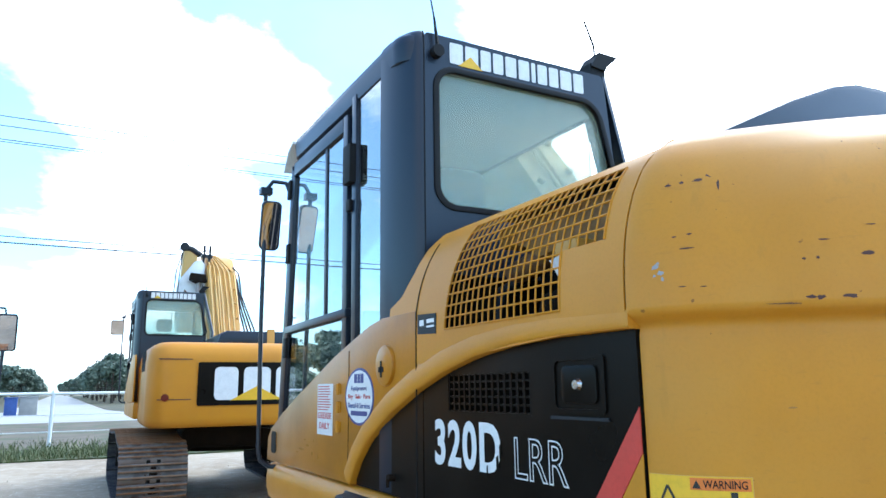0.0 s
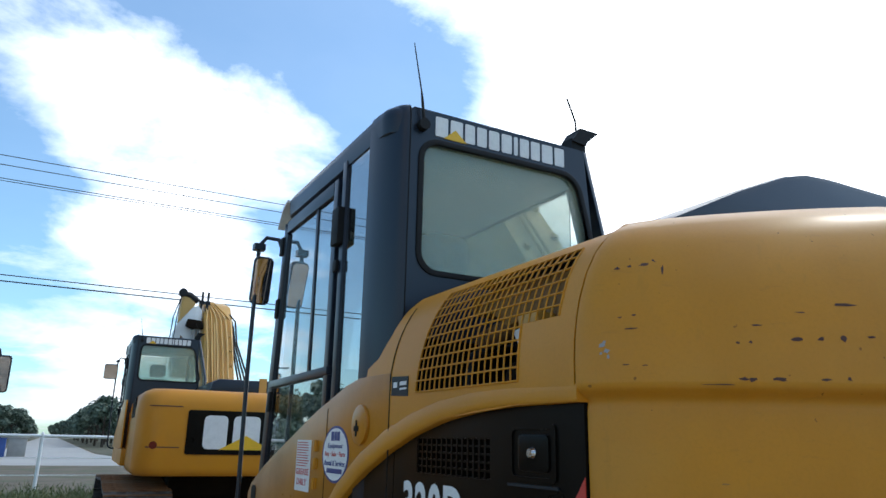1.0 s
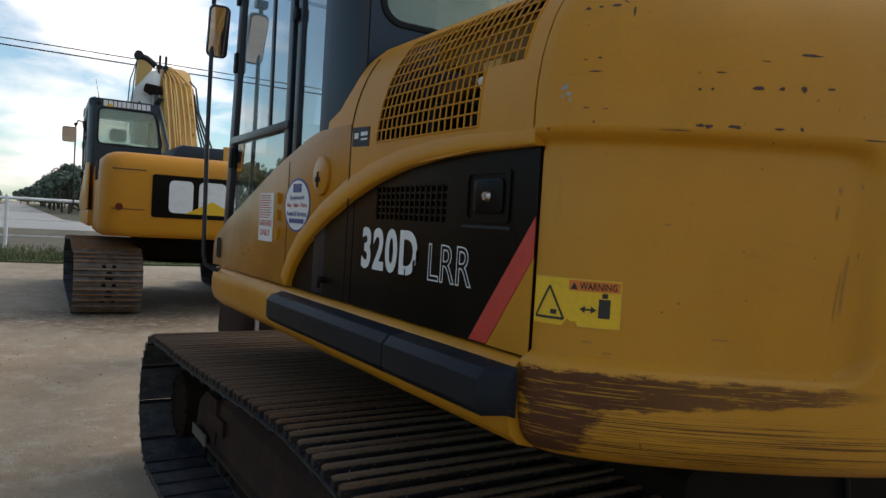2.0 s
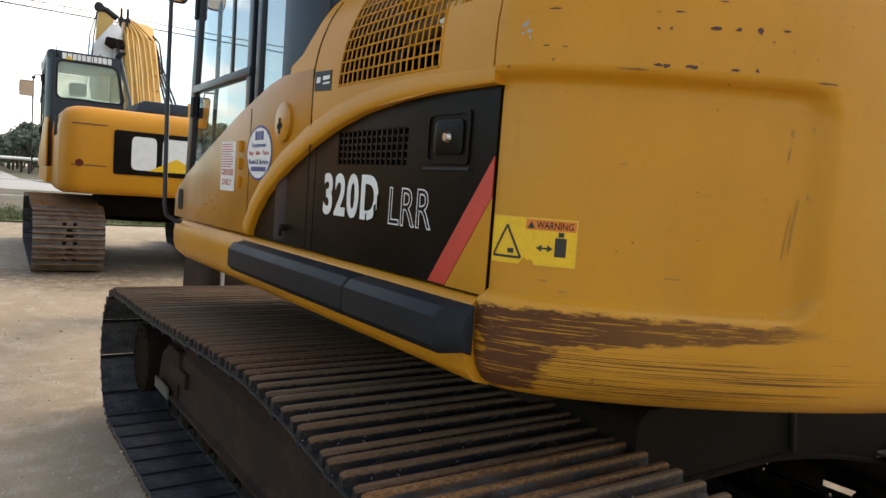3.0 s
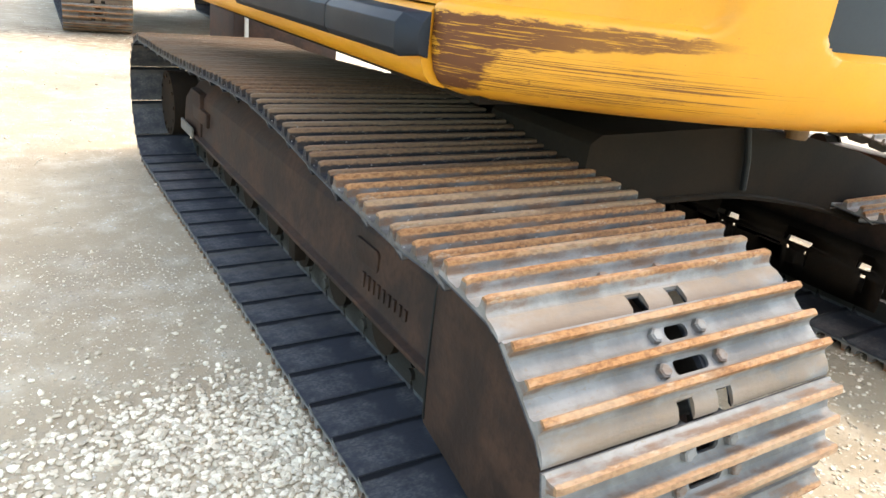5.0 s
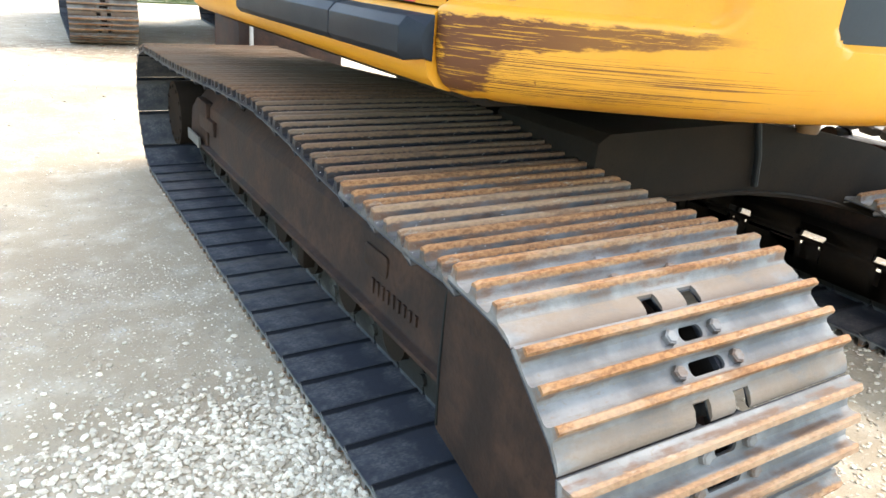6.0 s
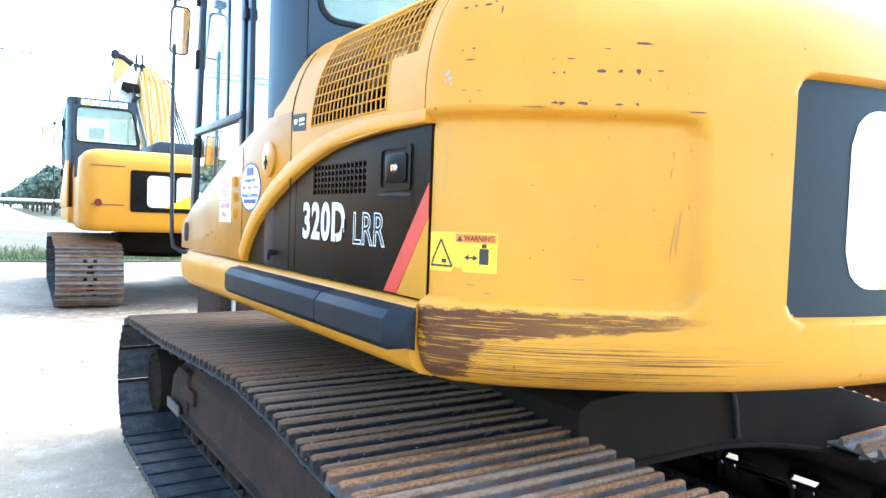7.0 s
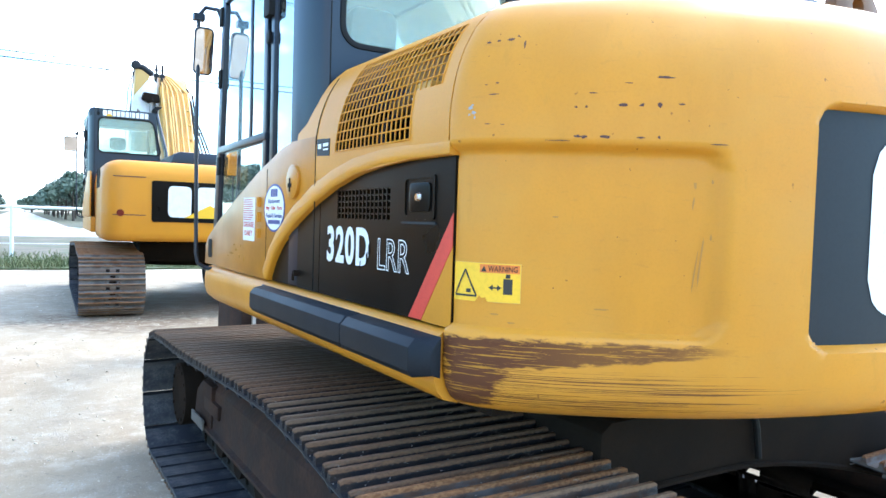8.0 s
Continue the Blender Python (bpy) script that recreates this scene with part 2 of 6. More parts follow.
def counterweight_paint():
    """Yellow paint, worn to brown primer along the low corner, with long drag scratches."""
    m = M_YEL.copy()
    m.name = "scraped_yellow_paint"
    nt = m.node_tree
    b = nt.nodes["Principled BSDF"]
    old = b.inputs["Base Color"].links[0].from_socket
    x, z = axis_of(nt, "X"), axis_of(nt, "Z")
    wob = grain(nt, 14, 6, (1, 1, 3), 0.65, 5.0)
    zz = sums(nt, "ADD", z, sums(nt, "MULTIPLY", sums(nt, "SUBTRACT", wob, 0.5), 0.05))
    xx = sums(nt, "ADD", x, sums(nt, "MULTIPLY", sums(nt, "SUBTRACT", wob, 0.5), 0.10))
    # the bare patch at the corner and its tail under the ledge
    patch = sums(nt, "MULTIPLY", ramp(nt, zz, 1.098, 1.106), ramp(nt, zz, 1.280, 1.288, True))
    patch = sums(nt, "MULTIPLY", patch, sums(nt, "MULTIPLY", ramp(nt, xx, -1.396, -1.388), ramp(nt, xx, -1.318, -1.298, True)))
    rise = sums(nt, "SUBTRACT", zz, sums(nt, "MULTIPLY", sums(nt, "ADD", xx, 1.34), 0.11))
    tail = sums(nt, "MULTIPLY", ramp(nt, rise, 1.205, 1.213), ramp(nt, zz, 1.280, 1.288, True))
    tail = sums(nt, "MULTIPLY", tail, sums(nt, "MULTIPLY", ramp(nt, xx, -1.37, -1.36), ramp(nt, xx, -0.97, -0.80, True)))
    tail = sums(nt, "MULTIPLY", tail, ramp(nt, sums(nt, "SUBTRACT", grain(nt, 22, 6, (0.6, 0.6, 11), 0.7, 9.0), sums(nt, "MULTIPLY", sums(nt, "ADD", xx, 1.34), 0.20)), 0.31, 0.345))
    streak = ramp(nt, grain(nt, 4.0, 4, (0.45, 0.45, 105), 0.6, 2.0), 0.530, 0.545)
    drag = sums(nt, "MULTIPLY", streak, sums(nt, "MULTIPLY", ramp(nt, zz, 1.10, 1.12), ramp(nt, zz, 1.20, 1.22, True)))
    drag = sums(nt, "MULTIPLY", drag, ramp(nt, sums(nt, "ADD", xx, sums(nt, "MULTIPLY", sums(nt, "SUBTRACT", grain(nt, 3.0, 2, (0.3, 0.3, 40), 0.5, 11.0), 0.5), 1.6)), -0.95, -0.75, True))
    edge_break = ramp(nt, grain(nt, 40, 6, (0.45, 0.45, 5), 0.75, 17.0), 0.32, 0.37)
    patch, tail = sums(nt, "MULTIPLY", patch, edge_break), sums(nt, "MULTIPLY", tail, edge_break)
    worn = sums(nt, "MAXIMUM", sums(nt, "MAXIMUM", patch, tail), drag, True)
    rust = mixed(nt, grain(nt, 18, 6, (1, 1, 2), 0.6, 1.0), RUST, (0.120, 0.042, 0.013))
    rust = mixed(nt, sums(nt, "MULTIPLY", ramp(nt, x, -1.33, -1.10), 0.75), rust, (0.19, 0.076, 0.017))
    rust = mixed(nt, ramp(nt, grain(nt, 9, 5, (0.7, 0.7, 26), 0.6, 6.0), 0.56, 0.61), rust, (0.38, 0.170, 0.018))
    speck = ramp(nt, grain(nt, 48, 2, (1, 1, 1), 0.5, 15.0), 0.735, 0.765)
    worn = sums(nt, "MAXIMUM", worn, sums(nt, "MULTIPLY", speck, 0.7), True)
    dust = grain(nt, 1.6, 5, (1, 1, 1.6), 0.6, 21.0)
    old = mixed(nt, sums(nt, "MULTIPLY", ramp(nt, dust, 0.42, 0.66), 0.34), old, (0.52, 0.258, 0.045))
    scuffs = ramp(nt, grain(nt, 7, 5, (2.5, 2.5, 0.6), 0.65, 25.0), 0.62, 0.70)
    old = mixed(nt, sums(nt, "MULTIPLY", scuffs, 0.25), old, (0.40, 0.185, 0.02))
    wash = ramp(nt, grain(nt, 2.6, 6, (1.6, 1.6, 0.45), 0.62, 33.0), 0.44, 0.66)
    old = mixed(nt, sums(nt, "MULTIPLY", wash, 0.28), old, (0.43, 0.176, 0.008))
    rub = ramp(nt, grain(nt, 26, 5, (0.5, 0.5, 2.5), 0.7, 45.0), 0.60, 0.68)
    old = mixed(nt, sums(nt, "MULTIPLY", rub, 0.22), old, (0.36, 0.155, 0.025))
    nt.links.new(mixed(nt, worn, old, rust), b.inputs["Base Color"])
    rr = nt.nodes.new("ShaderNodeMapRange")
    nt.links.new(worn, rr.inputs[0])
    rr.inputs[3].default_value, rr.inputs[4].default_value = 0.36, 0.75
    nt.links.new(rr.outputs[0], b.inputs["Roughness"])
    return m


M_CW = counterweight_paint()


def shoe_steel(oily=False, dusty_top=False, stained=False):
    """Dark plate with rust on the crests of the bars; each shoe is a little different. Oily and dusty ones also have
    shade put into their colour.
    """
    m = bpy.data.materials.new("shaded_oily_shoe_steel" if oily else "shaded_dusty_shoe_steel" if dusty_top else "stained_shoe_steel" if stained else "track_shoe_steel")
    m.use_nodes = True
    nt = m.node_tree
    b = nt.nodes["Principled BSDF"]
    info = nt.nodes.new("ShaderNodeObjectInfo")
    z = axis_of(nt, "Z")
    n1, n2 = grain(nt, 7, 6, seed=1.0), grain(nt, 120, 6, (0.6, 1, 1), 0.62, 4.0)
    plate = mixed(nt, ramp(nt, n1, 0.35, 0.65), (0.100, 0.092, 0.086), (0.190, 0.180, 0.171))
    plate = mixed(nt, sums(nt, "MULTIPLY", ramp(nt, n2, 0.55, 0.72), 0.5), plate, (0.15, 0.10, 0.065))
    if stained:
        plate = mixed(nt, ramp(nt, n1, 0.35, 0.65), (0.044, 0.041, 0.039), (0.112, 0.105, 0.099))
        plate = mixed(nt, sums(nt, "MULTIPLY", ramp(nt, grain(nt, 26, 6, (0.5, 1, 1), 0.7, 7.0), 0.52, 0.66), 0.7), plate, (0.020, 0.017, 0.016))
        plate = mixed(nt, ramp(nt, grain(nt, 85, 3, (0.5, 1, 1), 0.6, 12.0), 0.665, 0.70), plate, (0.32, 0.31, 0.29))
    # dusty and oily plates are darkened for the shade under the machine
    if dusty_top:
        plate = mixed(nt, ramp(nt, n1, 0.35, 0.65), (0.020, 0.018, 0.016), (0.042, 0.036, 0.031))
    if oily:
        plate = mixed(nt, ramp(nt, grain(nt, 30, 6, (0.5, 1, 1), 0.7, 7.0), 0.56, 0.70), (0.010, 0.010, 0.013), (0.13, 0.11, 0.09))
        plate = mixed(nt, ramp(nt, grain(nt, 85, 3, (0.5, 1, 1), 0.6, 12.0), 0.655, 0.70), plate, (0.36, 0.35, 0.33))
    rust = mixed(nt, ramp(nt, n2, 0.3, 0.65), (0.140, 0.058, 0.024), (0.275, 0.132, 0.058))
    rust = mixed(nt, sums(nt, "MULTIPLY", ramp(nt, info.outputs["Random"], 0.45, 0.85), 0.5), rust, (0.235, 0.17, 0.115))
    rust = mixed(nt, sums(nt, "MULTIPLY", ramp(nt, grain(nt, 34, 6, (0.35, 1, 1), 0.7, 23.0), 0.57, 0.70), 0.6), rust, (0.36, 0.31, 0.25))
    rust = mixed(nt, sums(nt, "MULTIPLY", ramp(nt, grain(nt, 13, 5, (0.5, 1, 1), 0.65, 29.0), 0.58, 0.68), 0.5), rust, (0.090, 0.042, 0.022))
    if not (oily or dusty_top or stained):
        rust = mixed(nt, sums(nt, "MULTIPLY", ramp(nt, grain(nt, 18, 6, (0.3, 1, 1), 0.7, 41.0), 0.42, 0.66), 0.45), rust, (0.31, 0.235, 0.165))
    if oily:
        rust = mixed(nt, 0.6, rust, (0.075, 0.054, 0.040))
    if dusty_top:
        rust = mixed(nt, 0.75, rust, (0.105, 0.082, 0.062))
    crest = ramp(nt, sums(nt, "ADD", z, sums(nt, "MULTIPLY", sums(nt, "SUBTRACT", n2, 0.5), 0.012)), 0.098, 0.105)
    y = axis_of(nt, "Y")
    # height over the plate's middle, which follows the curled lip down
    face = sums(nt, "ADD", z, sums(nt, "MULTIPLY", sums(nt, "MAXIMUM", sums(nt, "SUBTRACT", y, 0.09), 0.0), 0.33))
    outer = ramp(nt, face, 0.0675, 0.0705)
    # the lip is polished and stained with dry rust
    on_lip = sums(nt, "MULTIPLY", ramp(nt, y, 0.086, 0.096), ramp(nt, grain(nt, 11, 5, (0.5, 1, 1), 0.6, 37.0), 0.34, 0.56))
    if not (oily or dusty_top):
        plate = mixed(nt, sums(nt, "MULTIPLY", on_lip, 0.75), plate, (0.165, 0.112, 0.075))
    # the bars' flanks are stained
    flank = sums(nt, "MULTIPLY", ramp(nt, z, 0.0785, 0.084), ramp(nt, grain(nt, 16, 5, (0.5, 1, 1), 0.6, 19.0), 0.40, 0.62))
    plate = mixed(nt, sums(nt, "MULTIPLY", flank, 0.75), plate, (0.030, 0.022, 0.017) if oily or dusty_top else (0.105, 0.048, 0.021))
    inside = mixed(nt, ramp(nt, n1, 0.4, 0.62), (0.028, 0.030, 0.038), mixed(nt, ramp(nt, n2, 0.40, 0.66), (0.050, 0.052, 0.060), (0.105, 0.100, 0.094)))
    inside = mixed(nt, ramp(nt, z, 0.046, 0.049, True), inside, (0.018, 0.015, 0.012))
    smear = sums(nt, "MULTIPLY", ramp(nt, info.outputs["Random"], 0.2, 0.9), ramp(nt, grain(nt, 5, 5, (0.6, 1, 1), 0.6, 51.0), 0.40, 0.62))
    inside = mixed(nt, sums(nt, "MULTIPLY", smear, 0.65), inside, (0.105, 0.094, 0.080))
    # shade of the joint drawn into the colour: a near-black line at the lip's end
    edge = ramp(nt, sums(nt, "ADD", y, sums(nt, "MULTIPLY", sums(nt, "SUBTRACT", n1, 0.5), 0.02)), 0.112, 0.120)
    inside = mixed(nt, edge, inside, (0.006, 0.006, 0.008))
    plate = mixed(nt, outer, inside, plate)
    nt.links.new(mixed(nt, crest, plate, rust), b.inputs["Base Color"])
    b.inputs["Specular IOR Level"].default_value = 0.22
    nt.links.new(sums(nt, "MULTIPLY", sums(nt, "SUBTRACT", 1.0, crest), 0.05), b.inputs["Metallic"])
    rr = nt.nodes.new("ShaderNodeMapRange")
    nt.links.new(n1, rr.inputs[0])
    rr.inputs[3].default_value, rr.inputs[4].default_value = 0.60, 0.80
    nt.links.new(sums(nt, "ADD", rr.outputs[0], sums(nt, "MULTIPLY", crest, 0.3), True), b.inputs["Roughness"])
    bp = nt.nodes.new("ShaderNodeBump")
    bp.inputs["Strength"].default_value, bp.inputs["Distance"].default_value = 0.35, 0.004
    nt.links.new(n2, bp.inputs["Height"])
    nt.links.new(bp.outputs[0], b.inputs["Normal"])
    return m


M_SHOE, M_OILY_SHADED, M_DUSTY_SHADED, M_STAINED = shoe_steel(), shoe_steel(True), shoe_steel(False, True), shoe_steel(stained=True)


def ground_material():
    m = bpy.data.materials.new("packed_gravel_yard")
    m.use_nodes = True
    nt = m.node_tree
    b = nt.nodes["Principled BSDF"]
    big, mid, small = grain(nt, 0.55, 5, seed=2.0), grain(nt, 5, 6, seed=6.0), grain(nt, 45, 6, rough=0.7, seed=8.0)
    col = mixed(nt, ramp(nt, big, 0.36, 0.62), (0.370, 0.298, 0.207), (0.276, 0.212, 0.140))
    col = mixed(nt, sums(nt, "MULTIPLY", ramp(nt, mid, 0.45, 0.7), 0.55), col, (0.465, 0.395, 0.300))
    col = mixed(nt, sums(nt, "MULTIPLY", ramp(nt, small, 0.5, 0.72), 0.55), col, (0.27, 0.22, 0.16))
    v = nt.nodes.new("ShaderNodeTexVoronoi")
    v.inputs["Scale"].default_value = 38
    c = nt.nodes.new("ShaderNodeTexCoord")
    nt.links.new(c.outputs["Object"], v.inputs["Vector"])
    stone = sums(nt, "MULTIPLY", ramp(nt, v.outputs["Distance"], 0.12, 0.32, True), ramp(nt, mid, 0.48, 0.62))
    col = mixed(nt, sums(nt, "MULTIPLY", stone, 0.6), col, (0.52, 0.49, 0.44))
    # crumbs and pits of the packed surface, and damp darker ground in broad patches
    col = mixed(nt, sums(nt, "MULTIPLY", ramp(nt, grain(nt, 1.7, 6, rough=0.68, seed=31.0), 0.50, 0.64), 0.42), col, (0.225, 0.18, 0.13))
    col = mixed(nt, sums(nt, "MULTIPLY", ramp(nt, grain(nt, 24, 6, rough=0.75, seed=33.0), 0.56, 0.66), 0.55), col, (0.17, 0.138, 0.102))
    col = mixed(nt, sums(nt, "MULTIPLY", ramp(nt, grain(nt, 60, 4, rough=0.7, seed=35.0), 0.60, 0.68), 0.7), col, (0.62, 0.575, 0.50))
    # trodden mud round the other machine's track
    px, py = axis_of(nt, "X"), axis_of(nt, "Y")
    dx, dy = sums(nt, "MULTIPLY", sums(nt, "SUBTRACT", px, 1.1), 0.55), sums(nt, "MULTIPLY", sums(nt, "SUBTRACT", py, 8.9), 0.8)
    far = sums(nt, "ADD", sums(nt, "MULTIPLY", dx, dx), sums(nt, "MULTIPLY", dy, dy))
    mud = sums(nt, "MULTIPLY", ramp(nt, sums(nt, "ADD", far, sums(nt, "MULTIPLY", grain(nt, 2.2, 5, seed=14.0), 1.6)), 0.9, 1.7, True), ramp(nt, grain(nt, 9, 5, seed=16.0), 0.36, 0.56))
    col = mixed(nt, sums(nt, "MULTIPLY", mud, 0.85), col, (0.17, 0.115, 0.07))
    nt.links.new(col, b.inputs["Base Color"])
    b.inputs["Roughness"].default_value = 0.92
    bp = nt.nodes.new("ShaderNodeBump")
    bp.inputs["Strength"].default_value, bp.inputs["Distance"].default_value = 0.6, 0.012
    nt.links.new(sums(nt, "ADD", small, stone), bp.inputs["Height"])
    nt.links.new(bp.outputs[0], b.inputs["Normal"])
    return m


M_GROUND = ground_material()
M_GRASSLAND = material("verge_soil_and_grass", (0.048, 0.058, 0.021), (0.115, 0.085, 0.05), rough=0.95, scale=0.6, fine=14, bump=0.4, spread=0.9)


def verge_material():
    """Green along the yard's edge, dry brown soil and dead grass behind."""
    m = material("verge_soil_and_dry_grass", (0.125, 0.098, 0.062), (0.075, 0.062, 0.036), rough=0.95, scale=1.3, fine=16, bump=0.4, spread=0.9)
    nt = m.node_tree
    b = nt.nodes["Principled BSDF"]
    soil = b.inputs["Base Color"].links[0].from_socket
    turf = mixed(nt, ramp(nt, grain(nt, 3.5, 5, seed=3.0), 0.35, 0.65), (0.040, 0.066, 0.018), (0.075, 0.085, 0.030))
    y = sums(nt, "ADD", axis_of(nt, "Y"), sums(nt, "MULTIPLY", sums(nt, "SUBTRACT", grain(nt, 0.8, 5, seed=5.0), 0.5), 3.0))
    lush = sums(nt, "MULTIPLY", ramp(nt, y, 18.6, 20.2, True), ramp(nt, grain(nt, 5, 5, seed=9.0), 0.30, 0.50))
    stubble = sums(nt, "MULTIPLY", ramp(nt, grain(nt, 0.5, 5, seed=13.0), 0.50, 0.62), 0.6)
    nt.links.new(mixed(nt, sums(nt, "MAXIMUM", lush, stubble), soil, turf), b.inputs["Base Color"])
    return m


M_VERGE = verge_material()
M_ROAD = material("pale_road", (0.37, 0.36, 0.335), (0.30, 0.29, 0.275), rough=0.9, scale=0.2, fine=20, bump=0.1)


def leaf_material(name, base, second):
    m = bpy.data.materials.new(name)
    m.use_nodes = True
    nt = m.node_tree
    b = nt.nodes["Principled BSDF"]
    geo = nt.nodes.new("ShaderNodeNewGeometry")
    nt.links.new(mixed(nt, geo.outputs["Random Per Island"], base, second), b.inputs["Base Color"])
    b.inputs["Roughness"].default_value = 0.7
    return m


# leaf greens lightened towards blue, so distance haze sits in the colour
M_LEAF = leaf_material("tree_leaves", (0.075, 0.108, 0.078), (0.13, 0.168, 0.115))
M_GRASS = leaf_material("grass_blades", (0.055, 0.092, 0.022), (0.14, 0.135, 0.055))


# ---- building helpers ----
def box(bm, x0, x1, y0, y1, z0, z1):
    vs = [bm.verts.new((x, y, z)) for x in (x0, x1) for y in (y0, y1) for z in (z0, z1)]
    for f in ((0, 1, 3, 2), (4, 6, 7, 5), (0, 4, 5, 1), (2, 3, 7, 6), (0, 2, 6, 4), (1, 5, 7, 3)):
        bm.faces.new([vs[i] for i in f])


def prism(bm, pts, axis, a, b):
    """A polygon of (u, v), drawn out along an axis from a to b."""
    def at(u, v, w):
        return {"x": (w, u, v), "y": (u, w, v), "z": (u, v, w)}[axis]
    lo, hi = [bm.verts.new(at(u, v, a)) for u, v in pts], [bm.verts.new(at(u, v, b)) for u, v in pts]
    bm.faces.new(lo), bm.faces.new(hi[::-1])
    for i in range(len(pts)):
        j = (i + 1) % len(pts)
        bm.faces.new((lo[i], hi[i], hi[j], lo[j]))


def tube(bm, pts, r, sides=10, r_end=None):
    """A round bar along points."""
    pts = [Vector(p) for p in pts]
    rings, last = [], len(pts) - 1
    for i, p in enumerate(pts):
        d = (pts[min(i + 1, last)] - pts[max(i - 1, 0)]).normalized()
        side = d.orthogonal().normalized() if i == 0 else (side - d * side.dot(d)).normalized()
        up, rr = d.cross(side), r if r_end is None else r + (r_end - r) * i / last
        rings.append([bm.verts.new(p + (side * math.cos(a) + up * math.sin(a)) * rr) for a in (k * math.tau / sides for k in range(sides))])
    for a, b in zip(rings, rings[1:]):
        for k in range(sides):
            bm.faces.new((a[k], a[(k + 1) % sides], b[(k + 1) % sides], b[k]))
    bm.faces.new(rings[0][::-1]), bm.faces.new(rings[-1])


def disc(bm, centre, axis, r, depth, sides=24, r2=None):
    """A round slab along an axis."""
    c, d = Vector(centre), {"x": Vector((1, 0, 0)), "y": Vector((0, 1, 0)), "z": Vector((0, 0, 1))}[axis]
    tube(bm, [c, c + d * depth], r, sides, r2)


def rounded(u0, u1, v0, v1, r, n=6):
    """The corners of a rectangle with round corners."""
    pts = []
    for cu, cv, a0 in ((u1 - r, v1 - r, 0), (u0 + r, v1 - r, 90), (u0 + r, v0 + r, 180), (u1 - r, v0 + r, 270)):
        for i in range(n + 1):
            a = radians(a0 + 90 * i / n)
            pts.append((cu + r * math.cos(a), cv + r * math.sin(a)))
    return pts


def ring(bm, outer, inner, axis, a, b):
    """A frame between two outlines of as many points."""
    def at(u, v, w):
        return {"x": (w, u, v), "y": (u, w, v), "z": (u, v, w)}[axis]
    n = len(outer)
    q = [[bm.verts.new(at(u, v, w)) for u, v in pts] for pts in (outer, inner) for w in (a, b)]
    for i in range(n):
        j = (i + 1) % n
        for s, t in ((0, 1), (1, 3), (3, 2), (2, 0)):
            bm.faces.new((q[s][i], q[s][j], q[t][j], q[t][i]))


def grid(bm, rows):
    """A sheet through rows of points; None leaves a hole."""
    vs = [[bm.verts.new(p) if p is not None else None for p in row] for row in rows]
    for r0, r1 in zip(vs, vs[1:]):
        for i in range(len(r0) - 1):
            bm.faces.new((r0[i], r0[i + 1], r1[i + 1], r1[i]))
    return vs


def finish(bm, name, mat, bevel=0.0, sharp=38):
    bmesh.ops.recalc_face_normals(bm, faces=bm.faces[:])
    if bevel:
        edges = [e for e in bm.edges if len(e.link_faces) == 2 and e.calc_face_angle(0) > radians(30)]
        bmesh.ops.bevel(bm, geom=edges, offset=bevel, segments=2, affect="EDGES", profile=0.6, clamp_overlap=True)
    for f in bm.faces:
        f.smooth = True
    for e in bm.edges:
        if len(e.link_faces) == 2 and e.calc_face_angle(0) > radians(sharp):
            e.smooth = False
    me = bpy.data.meshes.new(name)
    bm.to_mesh(me)
    bm.free()
    me.materials.append(mat)
    return me


def part(name, bm, mat, parent, label="", bevel=0.0, at=None, sharp=38):
    me = bm if isinstance(bm, bpy.types.Mesh) else finish(bm, name, mat, bevel, sharp)
    ob = new(name, me)
    ob.parent = parent
    if at is not None:
        ob.matrix_basis = at
    return tagged(ob, label)


def thing(name, at, label, category, group="", kind=""):
    ob = new(name)
    ob.matrix_world = at
    ob.empty_display_size = 0.2
    return tagged(ob, label, category, group, kind)


def lone(name, bm, mat, label, category, kind="", group="", bevel=0.0, at=None):
    ob = new(name, finish(bm, name, mat, bevel))
    if at is not None:
        ob.matrix_world = at
    return tagged(ob, label, category, group, kind)


def lettering(words, name, mat, parent, at, height, width, outline=0.0, label="", depth=0.0008, bold=0.012, gap=1.0):
    """Raised lettering of a height and width, as a mesh, its lower left corner at the pose."""
    cu = bpy.data.curves.new(name, "FONT")
    cu.body, cu.size, cu.resolution_u, cu.space_character = words, 1.0, 4, gap
    if outline:
        cu.fill_mode, cu.bevel_depth = "NONE", 0.013
    else:
        cu.offset, cu.extrude = bold, 0.01
    tmp = new(name, cu)
    me = bpy.data.meshes.new_from_object(tmp.evaluated_get(bpy.context.evaluated_depsgraph_get()))
    bpy.data.objects.remove(tmp)
    co = np.empty(len(me.vertices) * 3)
    me.vertices.foreach_get("co", co)
    co = co.reshape(-1, 3)
    lo, hi = co.min(0), co.max(0)
    co[:, 0] = (co[:, 0] - lo[0]) * width / (hi[0] - lo[0])
    co[:, 1] = (co[:, 1] - lo[1]) * height / (hi[1] - lo[1])
    co[:, 2] = (co[:, 2] - lo[2]) / max(hi[2] - lo[2], 1e-6) * depth
    me.vertices.foreach_set("co", co.ravel())
    me.materials.clear()
    me.materials.append(mat)
    return part(name, me, mat, parent, label, at=at)


def on_left(y, z, x=-1.39):
    """A pose on the left side of a machine: x runs to the rear, y up, z outwards."""
    return Matrix(((0, 0, -1, x), (-1, 0, 0, y), (0, 1, 0, z), (0, 0, 0, 1)))


def bars_mesh(name, mat, rects, depth=0.0008):
    bm = bmesh.new()
    for u0, u1, v0, v1 in rects:
        box(bm, u0, u1, v0, v1, 0, depth)
    return finish(bm, name, mat)


